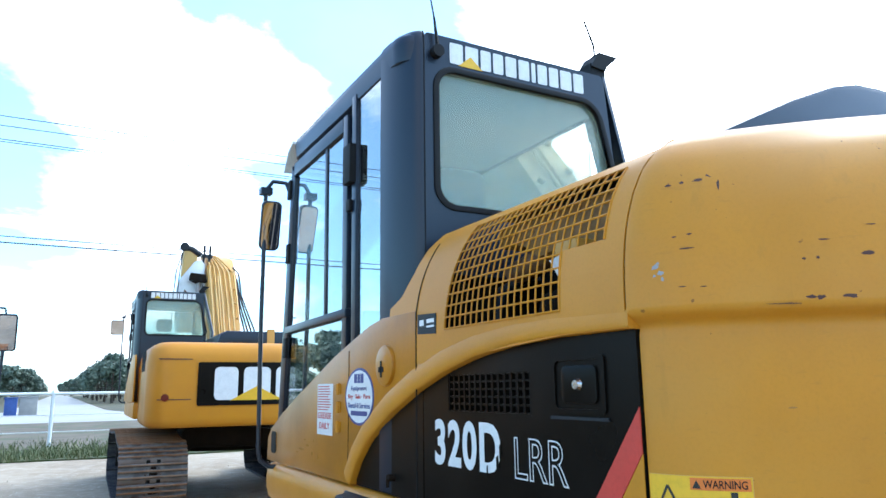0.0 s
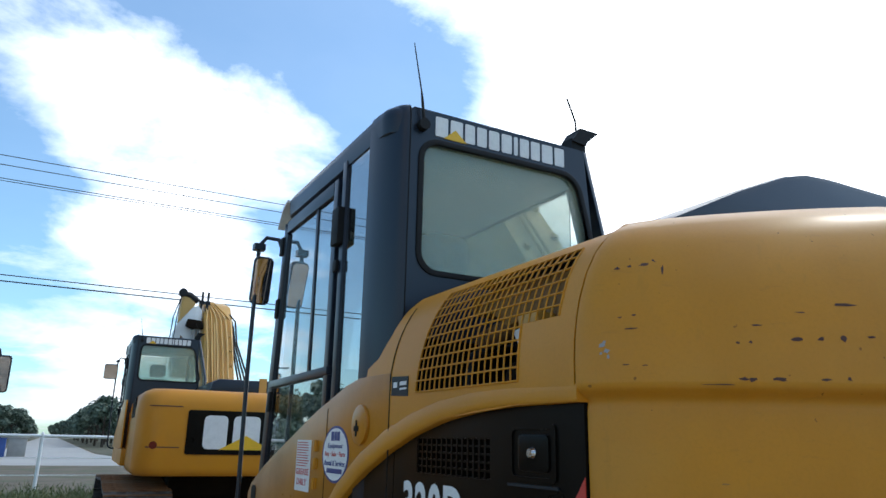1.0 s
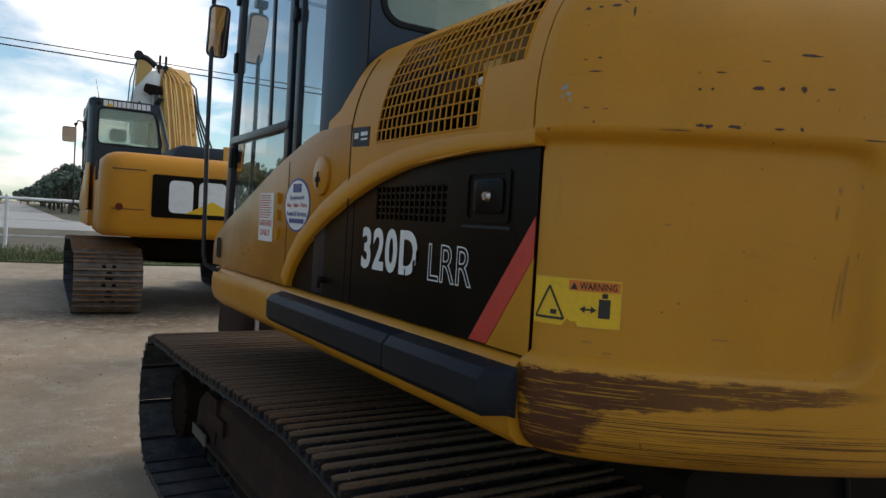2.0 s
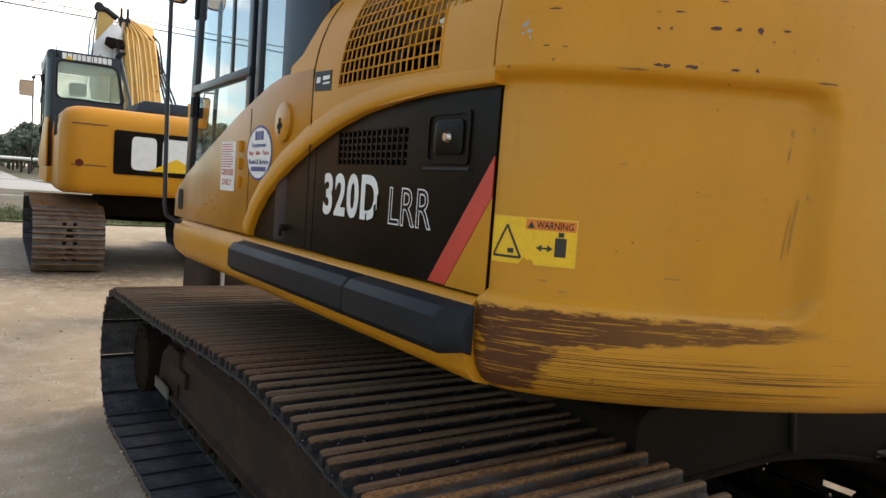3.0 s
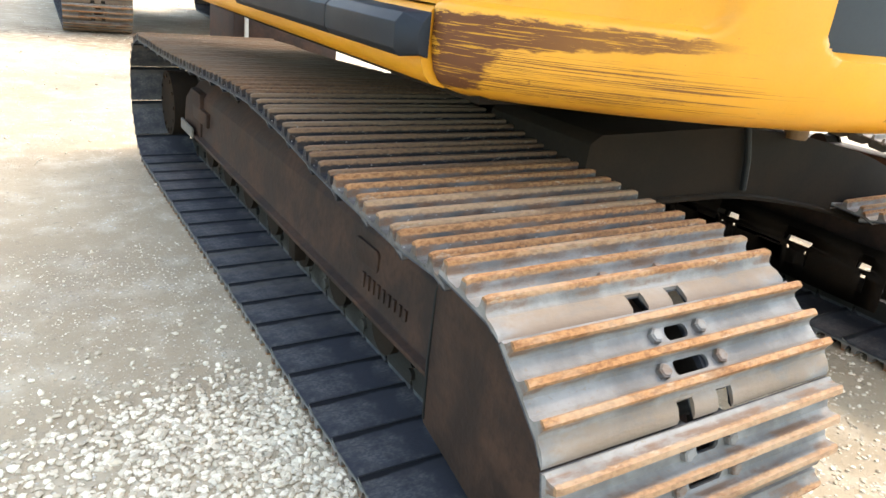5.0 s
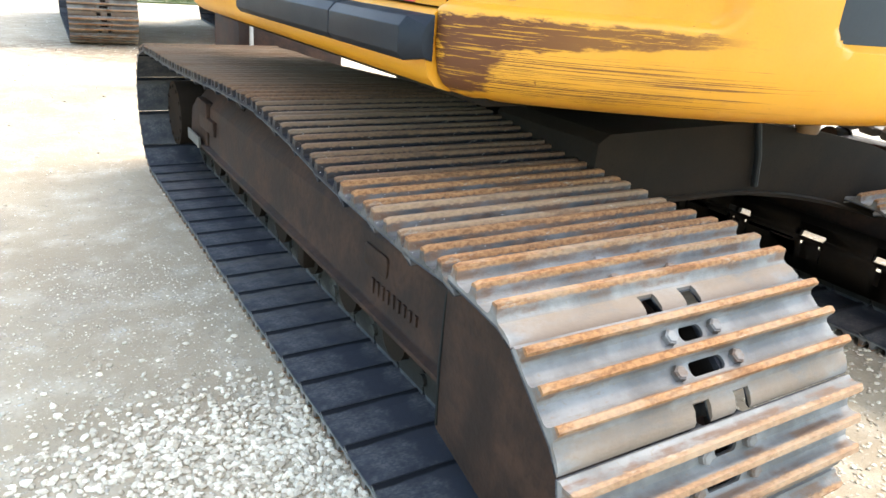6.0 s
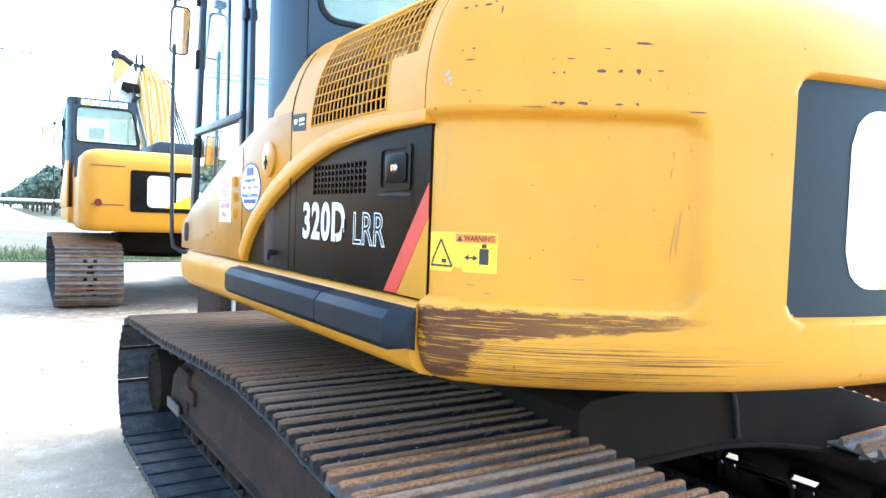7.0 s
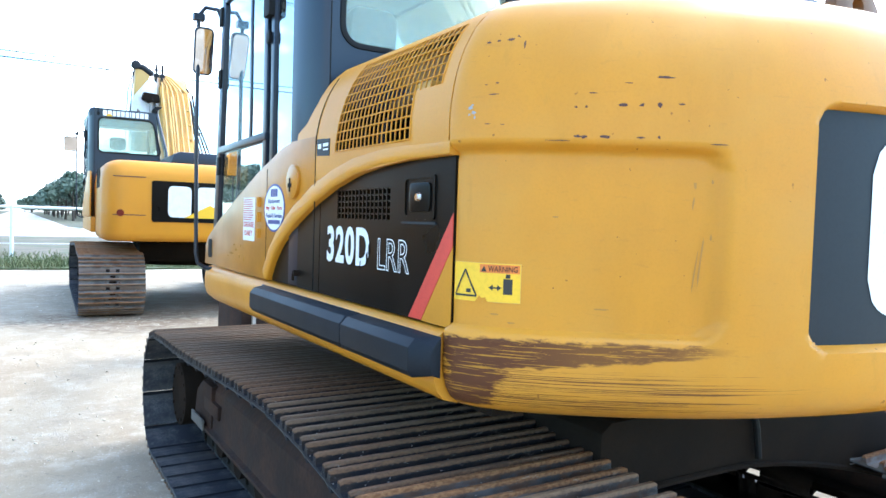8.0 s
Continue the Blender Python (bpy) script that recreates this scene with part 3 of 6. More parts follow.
# ---- crawler tracks ----
PITCH, PIN, CZ, AXLE = 0.19, 0.305, 0.415, 1.83


def top_line(y, slack=0.0):
    """Height of the upper run of pins: it hangs between the wheels and rides over a carrier roller."""
    ys = (-1.83, -1.6, -1.1, -0.75, -0.4, 0.0, 0.35, 0.8, 1.2, 1.5, 1.83)
    zs = (0.720, 0.712, 0.740, 0.785, 0.808, 0.795, 0.775, 0.752, 0.738, 0.735, 0.720)
    return float(np.interp(y, ys, zs)) - slack * float(np.interp(y, (-1.83, -1.5, -0.3, 0.5), (0, 1, 1, 0)))


def pin_path(slack=0.0):
    pts = [(y, CZ - PIN) for y in np.linspace(-AXLE, AXLE, 40)]
    pts += [(AXLE + PIN * math.cos(a), CZ + PIN * math.sin(a)) for a in np.linspace(-math.pi / 2, math.pi / 2, 24)[1:-1]]
    pts += [(y, top_line(y, slack)) for y in np.linspace(AXLE, -AXLE, 60)]
    pts += [(-AXLE + PIN * math.cos(a), CZ + PIN * math.sin(a)) for a in np.linspace(math.pi / 2, math.pi * 1.5, 24)[1:-1]]
    return np.array(pts + pts[:1])


def along(path, count, start=0.0):
    """Places and directions at even steps round a closed path."""
    step = np.linalg.norm(np.diff(path, axis=0), axis=1)
    total = np.concatenate([[0], np.cumsum(step)])
    out = []
    for i in range(count):
        s = (start + i / count) % 1 * total[-1]
        a, b = ((s - 0.07) % total[-1], (s + 0.07) % total[-1])
        p, q, r = (np.array([np.interp(v, total, path[:, k]) for k in (0, 1)]) for v in (s, a, b))
        out.append((p, (r - q) / np.linalg.norm(r - q)))
    return out


def shoe_mesh(width, bars=(-0.072, 0.0, 0.072)):
    """One shoe with its bars: x across, y along the run, z outwards from the pins."""
    bm, w = bmesh.new(), width / 2
    z0, z1, side = 0.064, 0.076, 0.125
    for a, b in ((-0.090, -0.060), (-0.012, 0.012), (0.060, 0.090)):
        box(bm, -w, w, a, b, z0, z1)
    # two strips with a round-ended opening between the bolts
    for y, half, bolt in ((-0.036, 0.033, 0.066), (0.036, 0.051, 0.085)):
        a, b = y - 0.024, y + 0.024
        box(bm, -w, -side, a, b, z0, z1)
        box(bm, side, w, a, b, z0, z1)
        outer = [(-side, a), (side, a), (side, b), (-side, b)]
        inner = rounded(-half, half, y - 0.0165, y + 0.0165, 0.015, 4)
        turns = sorted({round(math.atan2(v - y, u), 5) for u, v in outer + inner})
        ring(bm, [ray_out(outer, (0, y), t) for t in turns], [ray_out(inner, (0, y), t) for t in turns], "z", z0, z1)
        for s in (-1, 1):
            disc(bm, (s * bolt, y, z1 - 0.001), "z", 0.0175, 0.013, 6, 0.0165)
            disc(bm, (s * bolt, y, z1 + 0.011), "z", 0.0165, 0.004, 6, 0.012)
    # curled lip that dips under the next shoe, with two notches over the links
    lip = [(0.090, 0.076), (0.090, 0.064), (0.102, 0.061), (0.116, 0.056), (0.130, 0.049), (0.139, 0.052), (0.132, 0.063), (0.112, 0.0725)]
    for a, b in ((-w, -0.082), (-0.036, 0.036), (0.082, w)):
        prism(bm, lip, "x", a, b)
    for a, b in ((-0.082, -0.036), (0.036, 0.082)):
        prism(bm, [(0.090, 0.076), (0.090, 0.064), (0.099, 0.062), (0.098, 0.0745)], "x", a, b)
    # bars: filleted foot, narrow crest, worn a little rounder at the ends
    prof = [(-0.021, 0.0755), (0.021, 0.0755), (0.0135, 0.0805), (0.0105, 0.088), (0.0092, 0.1025), (0.0062, 0.1065), (-0.0062, 0.1065), (-0.0092, 0.1025), (-0.0105, 0.088), (-0.0135, 0.0805)]
    for y in bars:
        secs = []
        for x, k in ((-w, 0.90), (-w + 0.012, 1.0), (w - 0.012, 1.0), (w, 0.90)):
            secs.append([bm.verts.new((x, y + u, 0.0755 + (v - 0.0755) * k * 1.18)) for u, v in prof])
        for q, r in zip(secs, secs[1:]):
            for m in range(len(prof)):
                bm.faces.new((q[m], q[(m + 1) % len(prof)], r[(m + 1) % len(prof)], r[m]))
        bm.faces.new(secs[0]), bm.faces.new(secs[-1][::-1])
    # chain links and pin below the plate
    for s in (-1, 1):
        prism(bm, [(-0.085, 0.063), (0.075, 0.063), (0.105, 0.02), (0.105, -0.02), (0.06, -0.045), (-0.06, -0.045), (-0.085, -0.02)], "x", s * 0.06 - 0.016, s * 0.06 + 0.016)
    disc(bm, (-0.09, -0.09, 0), "x", 0.022, 0.18, 10)
    return finish(bm, "shoe", M_SHOE)


def track(machine, cx, mesh, detail=True, inner=1, oily=None, slack=0.0):
    """A crawler: side frame with its wheels, rollers and shoes, centred at cx. inner: the side on which the machine's middle lies."""
    o = -inner
    bm = bmesh.new()
    out, rim = cx + o * 0.215, 0.68 - 0.8 * slack
    prism(bm, [(out, 0.335), (out, 0.352), (out - o * 0.03, 0.36), (out - o * 0.045, rim - 0.10), (out - o * 0.13, rim), (cx + inner * 0.16, rim), (cx + inner * 0.17, 0.36), (cx + inner * 0.17, 0.335)], "y", -1.50, 1.42)
    frame_ob = part("track_frame", bm, M_FRAME, machine, "mud-brown steel crawler side frame with a lower flange", bevel=0.006)
    # guard over the final drive, at the rear
    bm = bmesh.new()
    pts = [(-1.50, 0.20), (-1.50, 0.66), (-1.62, 0.70)] + [(-AXLE + 0.335 * math.cos(a), CZ + 0.335 * math.sin(a)) for a in np.linspace(radians(80), radians(250), 16)] + [(-1.8, 0.12)]
    prism(bm, pts, "x", min(out, out - o * 0.25), max(out, out - o * 0.25))
    part("drive_guard", bm, M_FRAME, frame_ob, "dull brown final drive cover plate", bevel=0.006)
    bm = bmesh.new()
    tube(bm, [(out + o * 0.0005, -1.507, 0.215), (out + o * 0.0005, -1.497, 0.40), (out - o * 0.002, -1.50, 0.60), (out - o * 0.01, -1.515, 0.67)], 0.005, 6)
    part("guard_seam", bm, M_SEAL, frame_ob)
    bm = bmesh.new()
    n = 26
    prism(bm, [(-AXLE + (0.315 if k % 2 else 0.275) * math.cos(k * math.pi / n), CZ + (0.315 if k % 2 else 0.275) * math.sin(k * math.pi / n)) for k in range(2 * n)], "x", cx - 0.03, cx + 0.03)
    part("sprocket", bm, M_DARK, frame_ob)
    bm = bmesh.new()
    disc(bm, (cx - 0.075, AXLE, CZ), "x", 0.255, 0.15, 36)
    disc(bm, (cx - 0.03, AXLE, CZ), "x", 0.275, 0.06, 36)
    disc(bm, (cx - 0.235, AXLE, CZ), "x", 0.2, 0.47, 36)
    for k in range(12):
        a = k * math.tau / 12
        disc(bm, (cx + o * 0.236 - 0.006, AXLE + 0.17 * math.cos(a), CZ + 0.17 * math.sin(a)), "x", 0.014, 0.012, 6)
    part("idler", bm, M_DARK, frame_ob, "round idler hub with a ring of bolts", bevel=0.004)
    # idler yoke and its pale end plate
    bm = bmesh.new()
    prism(bm, [(1.15, 0.34), (1.52, 0.30), (1.56, 0.36), (1.50, 0.52), (1.36, 0.60), (1.15, 0.60)], "x", min(out - o * .02, out - o * .12), max(out - o * .02, out - o * .12))
    part("idler_yoke", bm, M_FRAME, frame_ob, bevel=0.012)
    bm = bmesh.new()
    box(bm, min(out, out + o * 0.012), max(out, out + o * 0.012), 1.22, 1.50, 0.335, 0.395)
    part("end_plate", bm, M_DUST, frame_ob, "dusty grey bolted plate", bevel=0.003)
    roller = bmesh.new()
    disc(roller, (-0.11, 0, 0), "x", 0.068, 0.22, 16)
    disc(roller, (-0.115, 0, 0), "x", 0.085, 0.03, 16)
    disc(roller, (0.085, 0, 0), "x", 0.085, 0.03, 16)
    roller = finish(roller, "roller", M_DARK)
    for k in range(8):
        part("roller", roller, M_DARK, frame_ob, at=pose(cx, -1.43 + k * 0.385 if inner > 0 else -1.53 + k * 0.40, 0.235))
    for y in (-0.45, 0.75):
        part("carrier_roller", roller, M_DARK, frame_ob, at=pose(cx, y, top_line(y, slack) - 0.14))
        bm = bmesh.new()
        box(bm, cx - 0.05, cx + 0.05, y - 0.06, y + 0.06, rim - 0.10, max(rim, top_line(y, slack) - 0.13))
        part("roller_bracket", bm, M_FRAME, frame_ob)
    for k in range(9):
        y = -1.02 - k * 0.036
        bm = bmesh.new()
        box(bm, min(out - o * 0.040, out - o * 0.028), max(out - o * 0.040, out - o * 0.028), y, y + 0.016, 0.395 + k * 0.002, 0.445)
        part("cast_rib", bm, M_FRAME, frame_ob)
    bm = bmesh.new()
    prism(bm, rounded(-1.10, -0.93, 0.47, 0.545, 0.02), "x", min(out - o * 0.045, out - o * 0.033), max(out - o * 0.045, out - o * 0.033))
    part("access_cover", bm, M_FRAME, frame_ob, bevel=0.004)
    bm = bmesh.new()
    box(bm, min(out - o * 0.06, out - o * 0.018), max(out - o * 0.06, out - o * 0.018), 1.0, 1.32, 0.44, 0.52)
    part("yoke_stop", bm, M_FRAME, frame_ob, bevel=0.01)
    bm = bmesh.new()
    box(bm, min(out - o * 0.05, out - o * 0.12), max(out - o * 0.05, out - o * 0.12), -0.32, -0.24, 0.19, 0.34)
    part("track_guide", bm, M_DARK, frame_ob, bevel=0.015)
    # roller guard towards the middle, with slots
    bm = bmesh.new()
    gx = cx + inner * 0.24
    if detail:
        slots = [(-1.425, -1.355), (-1.135, -0.975), (-0.712, -0.575), (-0.31, -0.17), (0.10, 0.24), (0.50, 0.64), (0.90, 1.04)]
        dots = [y for a, b in slots for y in (a + 0.012, b - 0.05)]
        ys = sorted({-1.5, 1.45, *[v for s in slots for v in s], *[v for y in dots for v in (y, y + 0.018)]})
        zs = (0.14, 0.270, 0.288, 0.308, 0.340, 0.42)
        for ya, yb in zip(ys, ys[1:]):
            for za, zb in zip(zs, zs[1:]):
                ym, zm = (ya + yb) / 2, (za + zb) / 2
                if (0.308 < zm < 0.340 and any(a < ym < b for a, b in slots)) or (0.270 < zm < 0.288 and any(y < ym < y + 0.018 for y in dots)):
                    continue
                box(bm, gx - 0.006, gx + 0.006, ya, yb, za, zb)
        bmesh.ops.remove_doubles(bm, verts=bm.verts[:], dist=1e-5)
        part("roller_guard", bm, M_DARK, frame_ob, "dark slotted roller guard plate")
    else:
        bm.free()
    run = pin_path(slack)
    steps = np.concatenate([[0], np.cumsum(np.linalg.norm(np.diff(run, axis=0), axis=1))])
    first = 62 + int(np.argmin(np.abs(run[62:122, 0] + 1.697)))
    for i, (p, d) in enumerate(along(run, 49, (steps[first] - 0.033) / steps[-1])):
        # the run goes forward along the ground: outwards is to the right of the way
        y_axis, z_axis = Vector((0, d[0], d[1])), Vector((0, d[1], -d[0]))
        x_axis = y_axis.cross(z_axis)
        m = Matrix.Identity(4)
        for r in range(3):
            m[r][0], m[r][1], m[r][2], m[r][3] = x_axis[r], y_axis[r], z_axis[r], (cx + inner * 0.03, p[0], p[1])[r]
        kind, words = mesh, ""
        # the shaded upper run gets the darkened oily and dusty steels
        if oily is not None and p[1] > 0.6 and p[0] > -1.72:
            kind, words = (oily[2], "rust-stained shoe") if p[0] < -1.12 else (oily[0], "oily shoe, darkened for the shade") if p[0] < 0.35 else (oily[1], "dusty shoe, darkened for the shade")
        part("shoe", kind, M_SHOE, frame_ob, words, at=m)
    return frame_ob


def centre_frame(machine):
    """The X-shaped middle of the undercarriage with the slewing ring."""
    bm = bmesh.new()
    disc(bm, (0, 0, 0.58), "z", 0.72, 0.34, 40)
    hub = part("centre_frame", bm, M_DARK, machine, "dark steel X-shaped centre frame", bevel=0.02)
    for sy in (-1, 1):
        bm, lip = bmesh.new(), bmesh.new()
        secs, foot = [], []
        for x in (-0.98, -0.86, -0.756, -0.748, *np.linspace(-0.70, 0.98, 18), 1.10, 1.25, 1.40, 1.55):
            s = math.sqrt(x * x + 0.03) / 0.995
            yr, yf = sy * (1.25 + 0.04 * min(s, 1) ** 2), sy * (0.60 + 0.2 * min(s, 1) ** 2)
            if x < 0:
                z0 = float(np.interp(x, (-0.98, -0.80, -0.60, 0), (0.45, 0.52, 0.69, 0.68)))
                z1 = float(np.interp(x, (-0.98, -0.757, -0.747, 0), (0.64, 0.66, 0.94, 0.95)))
            else:
                z0 = 0.68 + sy * 0.085 * min(x, 0.98) - 0.10 * min(x / 0.98, 1) ** 2
                z1 = float(np.interp(x, (0, 0.40, 0.55, 0.80, 1.0, 1.10, 1.55), (0.95, 0.91, 0.885, 0.84, 0.785, 0.75, 0.65)))
            if sy > 0:
                z0, z1 = min(z0, 0.52), min(z1, 0.70)
            secs.append([bm.verts.new(q) for q in ((x, yr, z0), (x, yf, z0), (x, yf, z1), (x, yr, z1))])
            foot.append((x, yr + sy * 0.004, z0 + 0.006))
        for q, r in zip(secs, secs[1:]):
            for k in range(4):
                bm.faces.new((q[k], q[(k + 1) % 4], r[(k + 1) % 4], r[k]))
        bm.faces.new(secs[0]), bm.faces.new(secs[-1][::-1])
        part("cross_member", bm, M_DARK, hub, bevel=0.012, sharp=50)
        tube(lip, foot, 0.012, 6)
        part("weld_lip", lip, M_DARK, hub)
    bm = bmesh.new()
    disc(bm, (0, 0, 0.92), "z", 0.62, 0.14, 48)
    part("slewing_ring", bm, M_DARK, machine, bevel=0.008)


# ---- upper structure ----
SIDE, TAIL, SEAM = -1.39, 1.98, -1.322          # left side, tail radius, joint before the counterweight
ROOF_PROFILE = [(0.0, 1.76), (0.0, 1.80), (0.0, 1.84), (0.003, 1.89), (0.010, 1.94), (0.022, 1.99), (0.042, 2.045), (0.072, 2.10), (0.115, 2.15), (0.17, 2.185), (0.25, 2.208), (0.37, 2.22)]


def tail_path(n_corner=14, n_arc=90, rear=True):
    """Plan of the counterweight's face, from the left joint round to the right one: point and outward normal."""
    a = radians(37)
    p0, p2 = Vector((SIDE, SEAM)), Vector((-TAIL * math.sin(a), -TAIL * math.cos(a)))
    p1 = Vector((SIDE, p2.y + (p2.x - SIDE) * math.tan(a)))
    pts = [p0 * (1 - t) ** 2 + p1 * 2 * t * (1 - t) + p2 * t * t for t in np.linspace(0, 1, n_corner)]
    pts += [Vector((-TAIL * math.sin(b), -TAIL * math.cos(b))) for b in np.linspace(a, -a, n_arc)[1:]]
    pts += [Vector((-p.x, p.y)) for p in pts[:n_corner - 1][::-1]]
    out = []
    for i, p in enumerate(pts):
        d = (pts[min(i + 1, len(pts) - 1)] - pts[max(i - 1, 0)]).normalized()
        out.append((p, Vector((d.y, -d.x)) if i else Vector((-1, 0))))
    return out


def step(d, width):
    t = min(1, max(0, 0.5 - d / width))
    return t * t * (3 - 2 * t)


def rect_away(u, v, u0, u1, v0, v1, r):
    """Distance outside (minus: inside) a rectangle with round corners."""
    x, y = abs(u - (u0 + u1) / 2) - (u1 - u0) / 2 + r, abs(v - (v0 + v1) / 2) - (v1 - v0) / 2 + r
    return math.hypot(max(x, 0), max(y, 0)) + min(max(x, y), 0) - r


def counterweight(machine):
    path = tail_path(40, 200)
    low = [(0.55, 1.062), (0.22, 1.066), (0.10, 1.078), (0.055, 1.092), (0.028, 1.112), (0.012, 1.138), (0.004, 1.17), (0.0, 1.21), (0.0, 1.25)]
    mids = [(0.0, z) for z in np.arange(1.27, 1.945, 0.0085)]
    high = [(d, z) for d, z in ROOF_PROFILE if z > 1.945] + [(0.65, 2.228)]
    rows = []
    for d, z in low + mids + high:
        if 1.84 < z < 1.945:
            d = float(np.interp(z, [p[1] for p in ROOF_PROFILE], [p[0] for p in ROOF_PROFILE]))
        row = []
        for p, n in path:
            side_panel = min(rect_away(s * p.x, z, -1.60, -0.868, 1.302, 1.772, 0.05) for s in (1, -1))
            logo = rect_away(p.x, z, -0.625, 0.625, 1.279, 1.905, 0.05)
            soft = 0.05 if abs(p.x) < 0.95 and 1.34 < z < 1.73 else 0.034 if z > 1.6 else 0.022
            sunk = 0.030 * step(side_panel, soft) + 0.034 * step(logo, 0.016)
            if abs(p.x) > 0.84:
                # rolled groove under the shoulder
                sunk += 0.004 * math.exp(-((z - 1.762) / 0.012) ** 2) * step(0.86 - abs(p.x), 0.04)
            q = p - n * (d + sunk)
            # the top is crowned towards the middle
            crown = 0.036 * min(1, max(0, (1.36 - abs(p.x)) / 0.55)) * min(1, max(0, (z - 1.98) / 0.2))
            row.append((q.x, q.y, z + crown))
        rows.append(row)
    bm = bmesh.new()
    vs = grid(bm, rows)
    # close the ends and the inside
    for k in (0, -1):
        ends = [r[k] for r in vs]
        bm.faces.new(ends if k else ends[::-1])
    bm.faces.new(vs[-1][::-1]), bm.faces.new(vs[0])
    cw = part("counterweight", bm, M_CW, machine, "curved yellow steel counterweight, scraped to brown primer along its low corner", sharp=50)
    # sunk sign panel with plain white blocks and a triangle
    def on_tail(u, z, d):
        a = math.asin(max(-1, min(1, u / TAIL)))
        return ((TAIL - d) * math.sin(a), -(TAIL - d) * math.cos(a), z)
    bm = bmesh.new()
    us, zs = np.linspace(-0.62, 0.62, 25), np.linspace(1.284, 1.90, 3)
    grid(bm, [[on_tail(u, z, 0.0325) for u in us] for z in zs])
    panel = part("sign_panel", bm, M_SLATE, cw, "dark slate sign panel sunk in the rear face")
    for u0, u1, r in ((-0.43, -0.16, 0.10), (-0.12, 0.14, 0.02), (0.18, 0.43, 0.02)):
        bm = bmesh.new()
        rows = []
        for k in range(15):
            f = k / 14
            u = u0 + (u1 - u0) * f
            e = max(0, r - min(u - u0, u1 - u))
            cut = r - math.sqrt(max(0, r * r - e * e))
            rows.append([on_tail(u, 1.36 + cut, 0.0305), on_tail(u, 1.84 - cut, 0.0305)])
        grid(bm, rows)
        part("white_block", bm, M_WHITE, panel)
    bm = bmesh.new()
    bm.faces.new([bm.verts.new(on_tail(u, z, 0.0285)) for u, z in ((-0.3, 1.36), (0, 1.36), (0.3, 1.36), (0, 1.56))])
    part("triangle", bm, M_SIGN, panel)
    # lifting eye on the top, its colour turned brown to give the sky's glare
    bm = bmesh.new()
    outer = [(0.0, -0.06), (0.0, 0.06), (0.05, 0.115), (0.085, 0.125), (0.155, 0.125), (0.19, 0.115), (0.24, 0.06), (0.24, -0.06)]
    hole = [(0.12 + 0.032 * math.cos(a), 0.055 + 0.032 * math.sin(a)) for a in (radians(v) for v in (225, 170, 135, 105, 75, 45, 10, -45))]
    ring(bm, [(u - 0.285, v + 2.22) for u, v in outer], [(u - 0.285, v + 2.22) for u, v in hole], "y", -1.70, -1.66)
    part("lifting_eye", bm, M_PIPE, cw, "welded lifting eye, browned for the glare", bevel=0.006)
    # underside of the revolving frame
    bm = bmesh.new()
    prism(bm, [(-1.28, -1.40), (1.28, -1.40), (1.30, 1.2), (-1.28, 1.2)], "z", 1.065, 1.11)
    part("belly_plate", bm, M_DARK, machine, "dark underside plate of the revolving frame")
    return cw


def ray_out(poly, mid, turn):
    """Where a ray from the middle meets the outline."""
    c, s, best = math.cos(turn), math.sin(turn), (1e9, 0.0)
    for (ax, ay), (bx, by) in zip(poly, poly[1:] + poly[:1]):
        ex, ey, px, py = bx - ax, by - ay, ax - mid[0], ay - mid[1]
        det = ex * s - ey * c
        if abs(det) > 1e-9:
            f, r = (py * c - px * s) / det, (ex * py - ey * px) / det
            if -1e-4 <= f <= 1.0001 and r > 0:
                best = min(best, (r, 0.0))
    return mid[0] + c * best[0], mid[1] + s * best[0]


ARCH = [(0.20, 1.292), (0.13, 1.38), (0.03, 1.46), (-0.16, 1.558), (-0.36, 1.634), (-0.54, 1.688), (-0.72, 1.726), (-0.91, 1.748), (-1.07, 1.756), (SEAM - 0.002, 1.757)]
EDGE = [(1.30, 1.45), (1.10, 1.535), (0.81, 1.635), (0.38, 1.775), (0.03, 1.868), (-0.10, 1.888), (-0.16, 1.8885)]


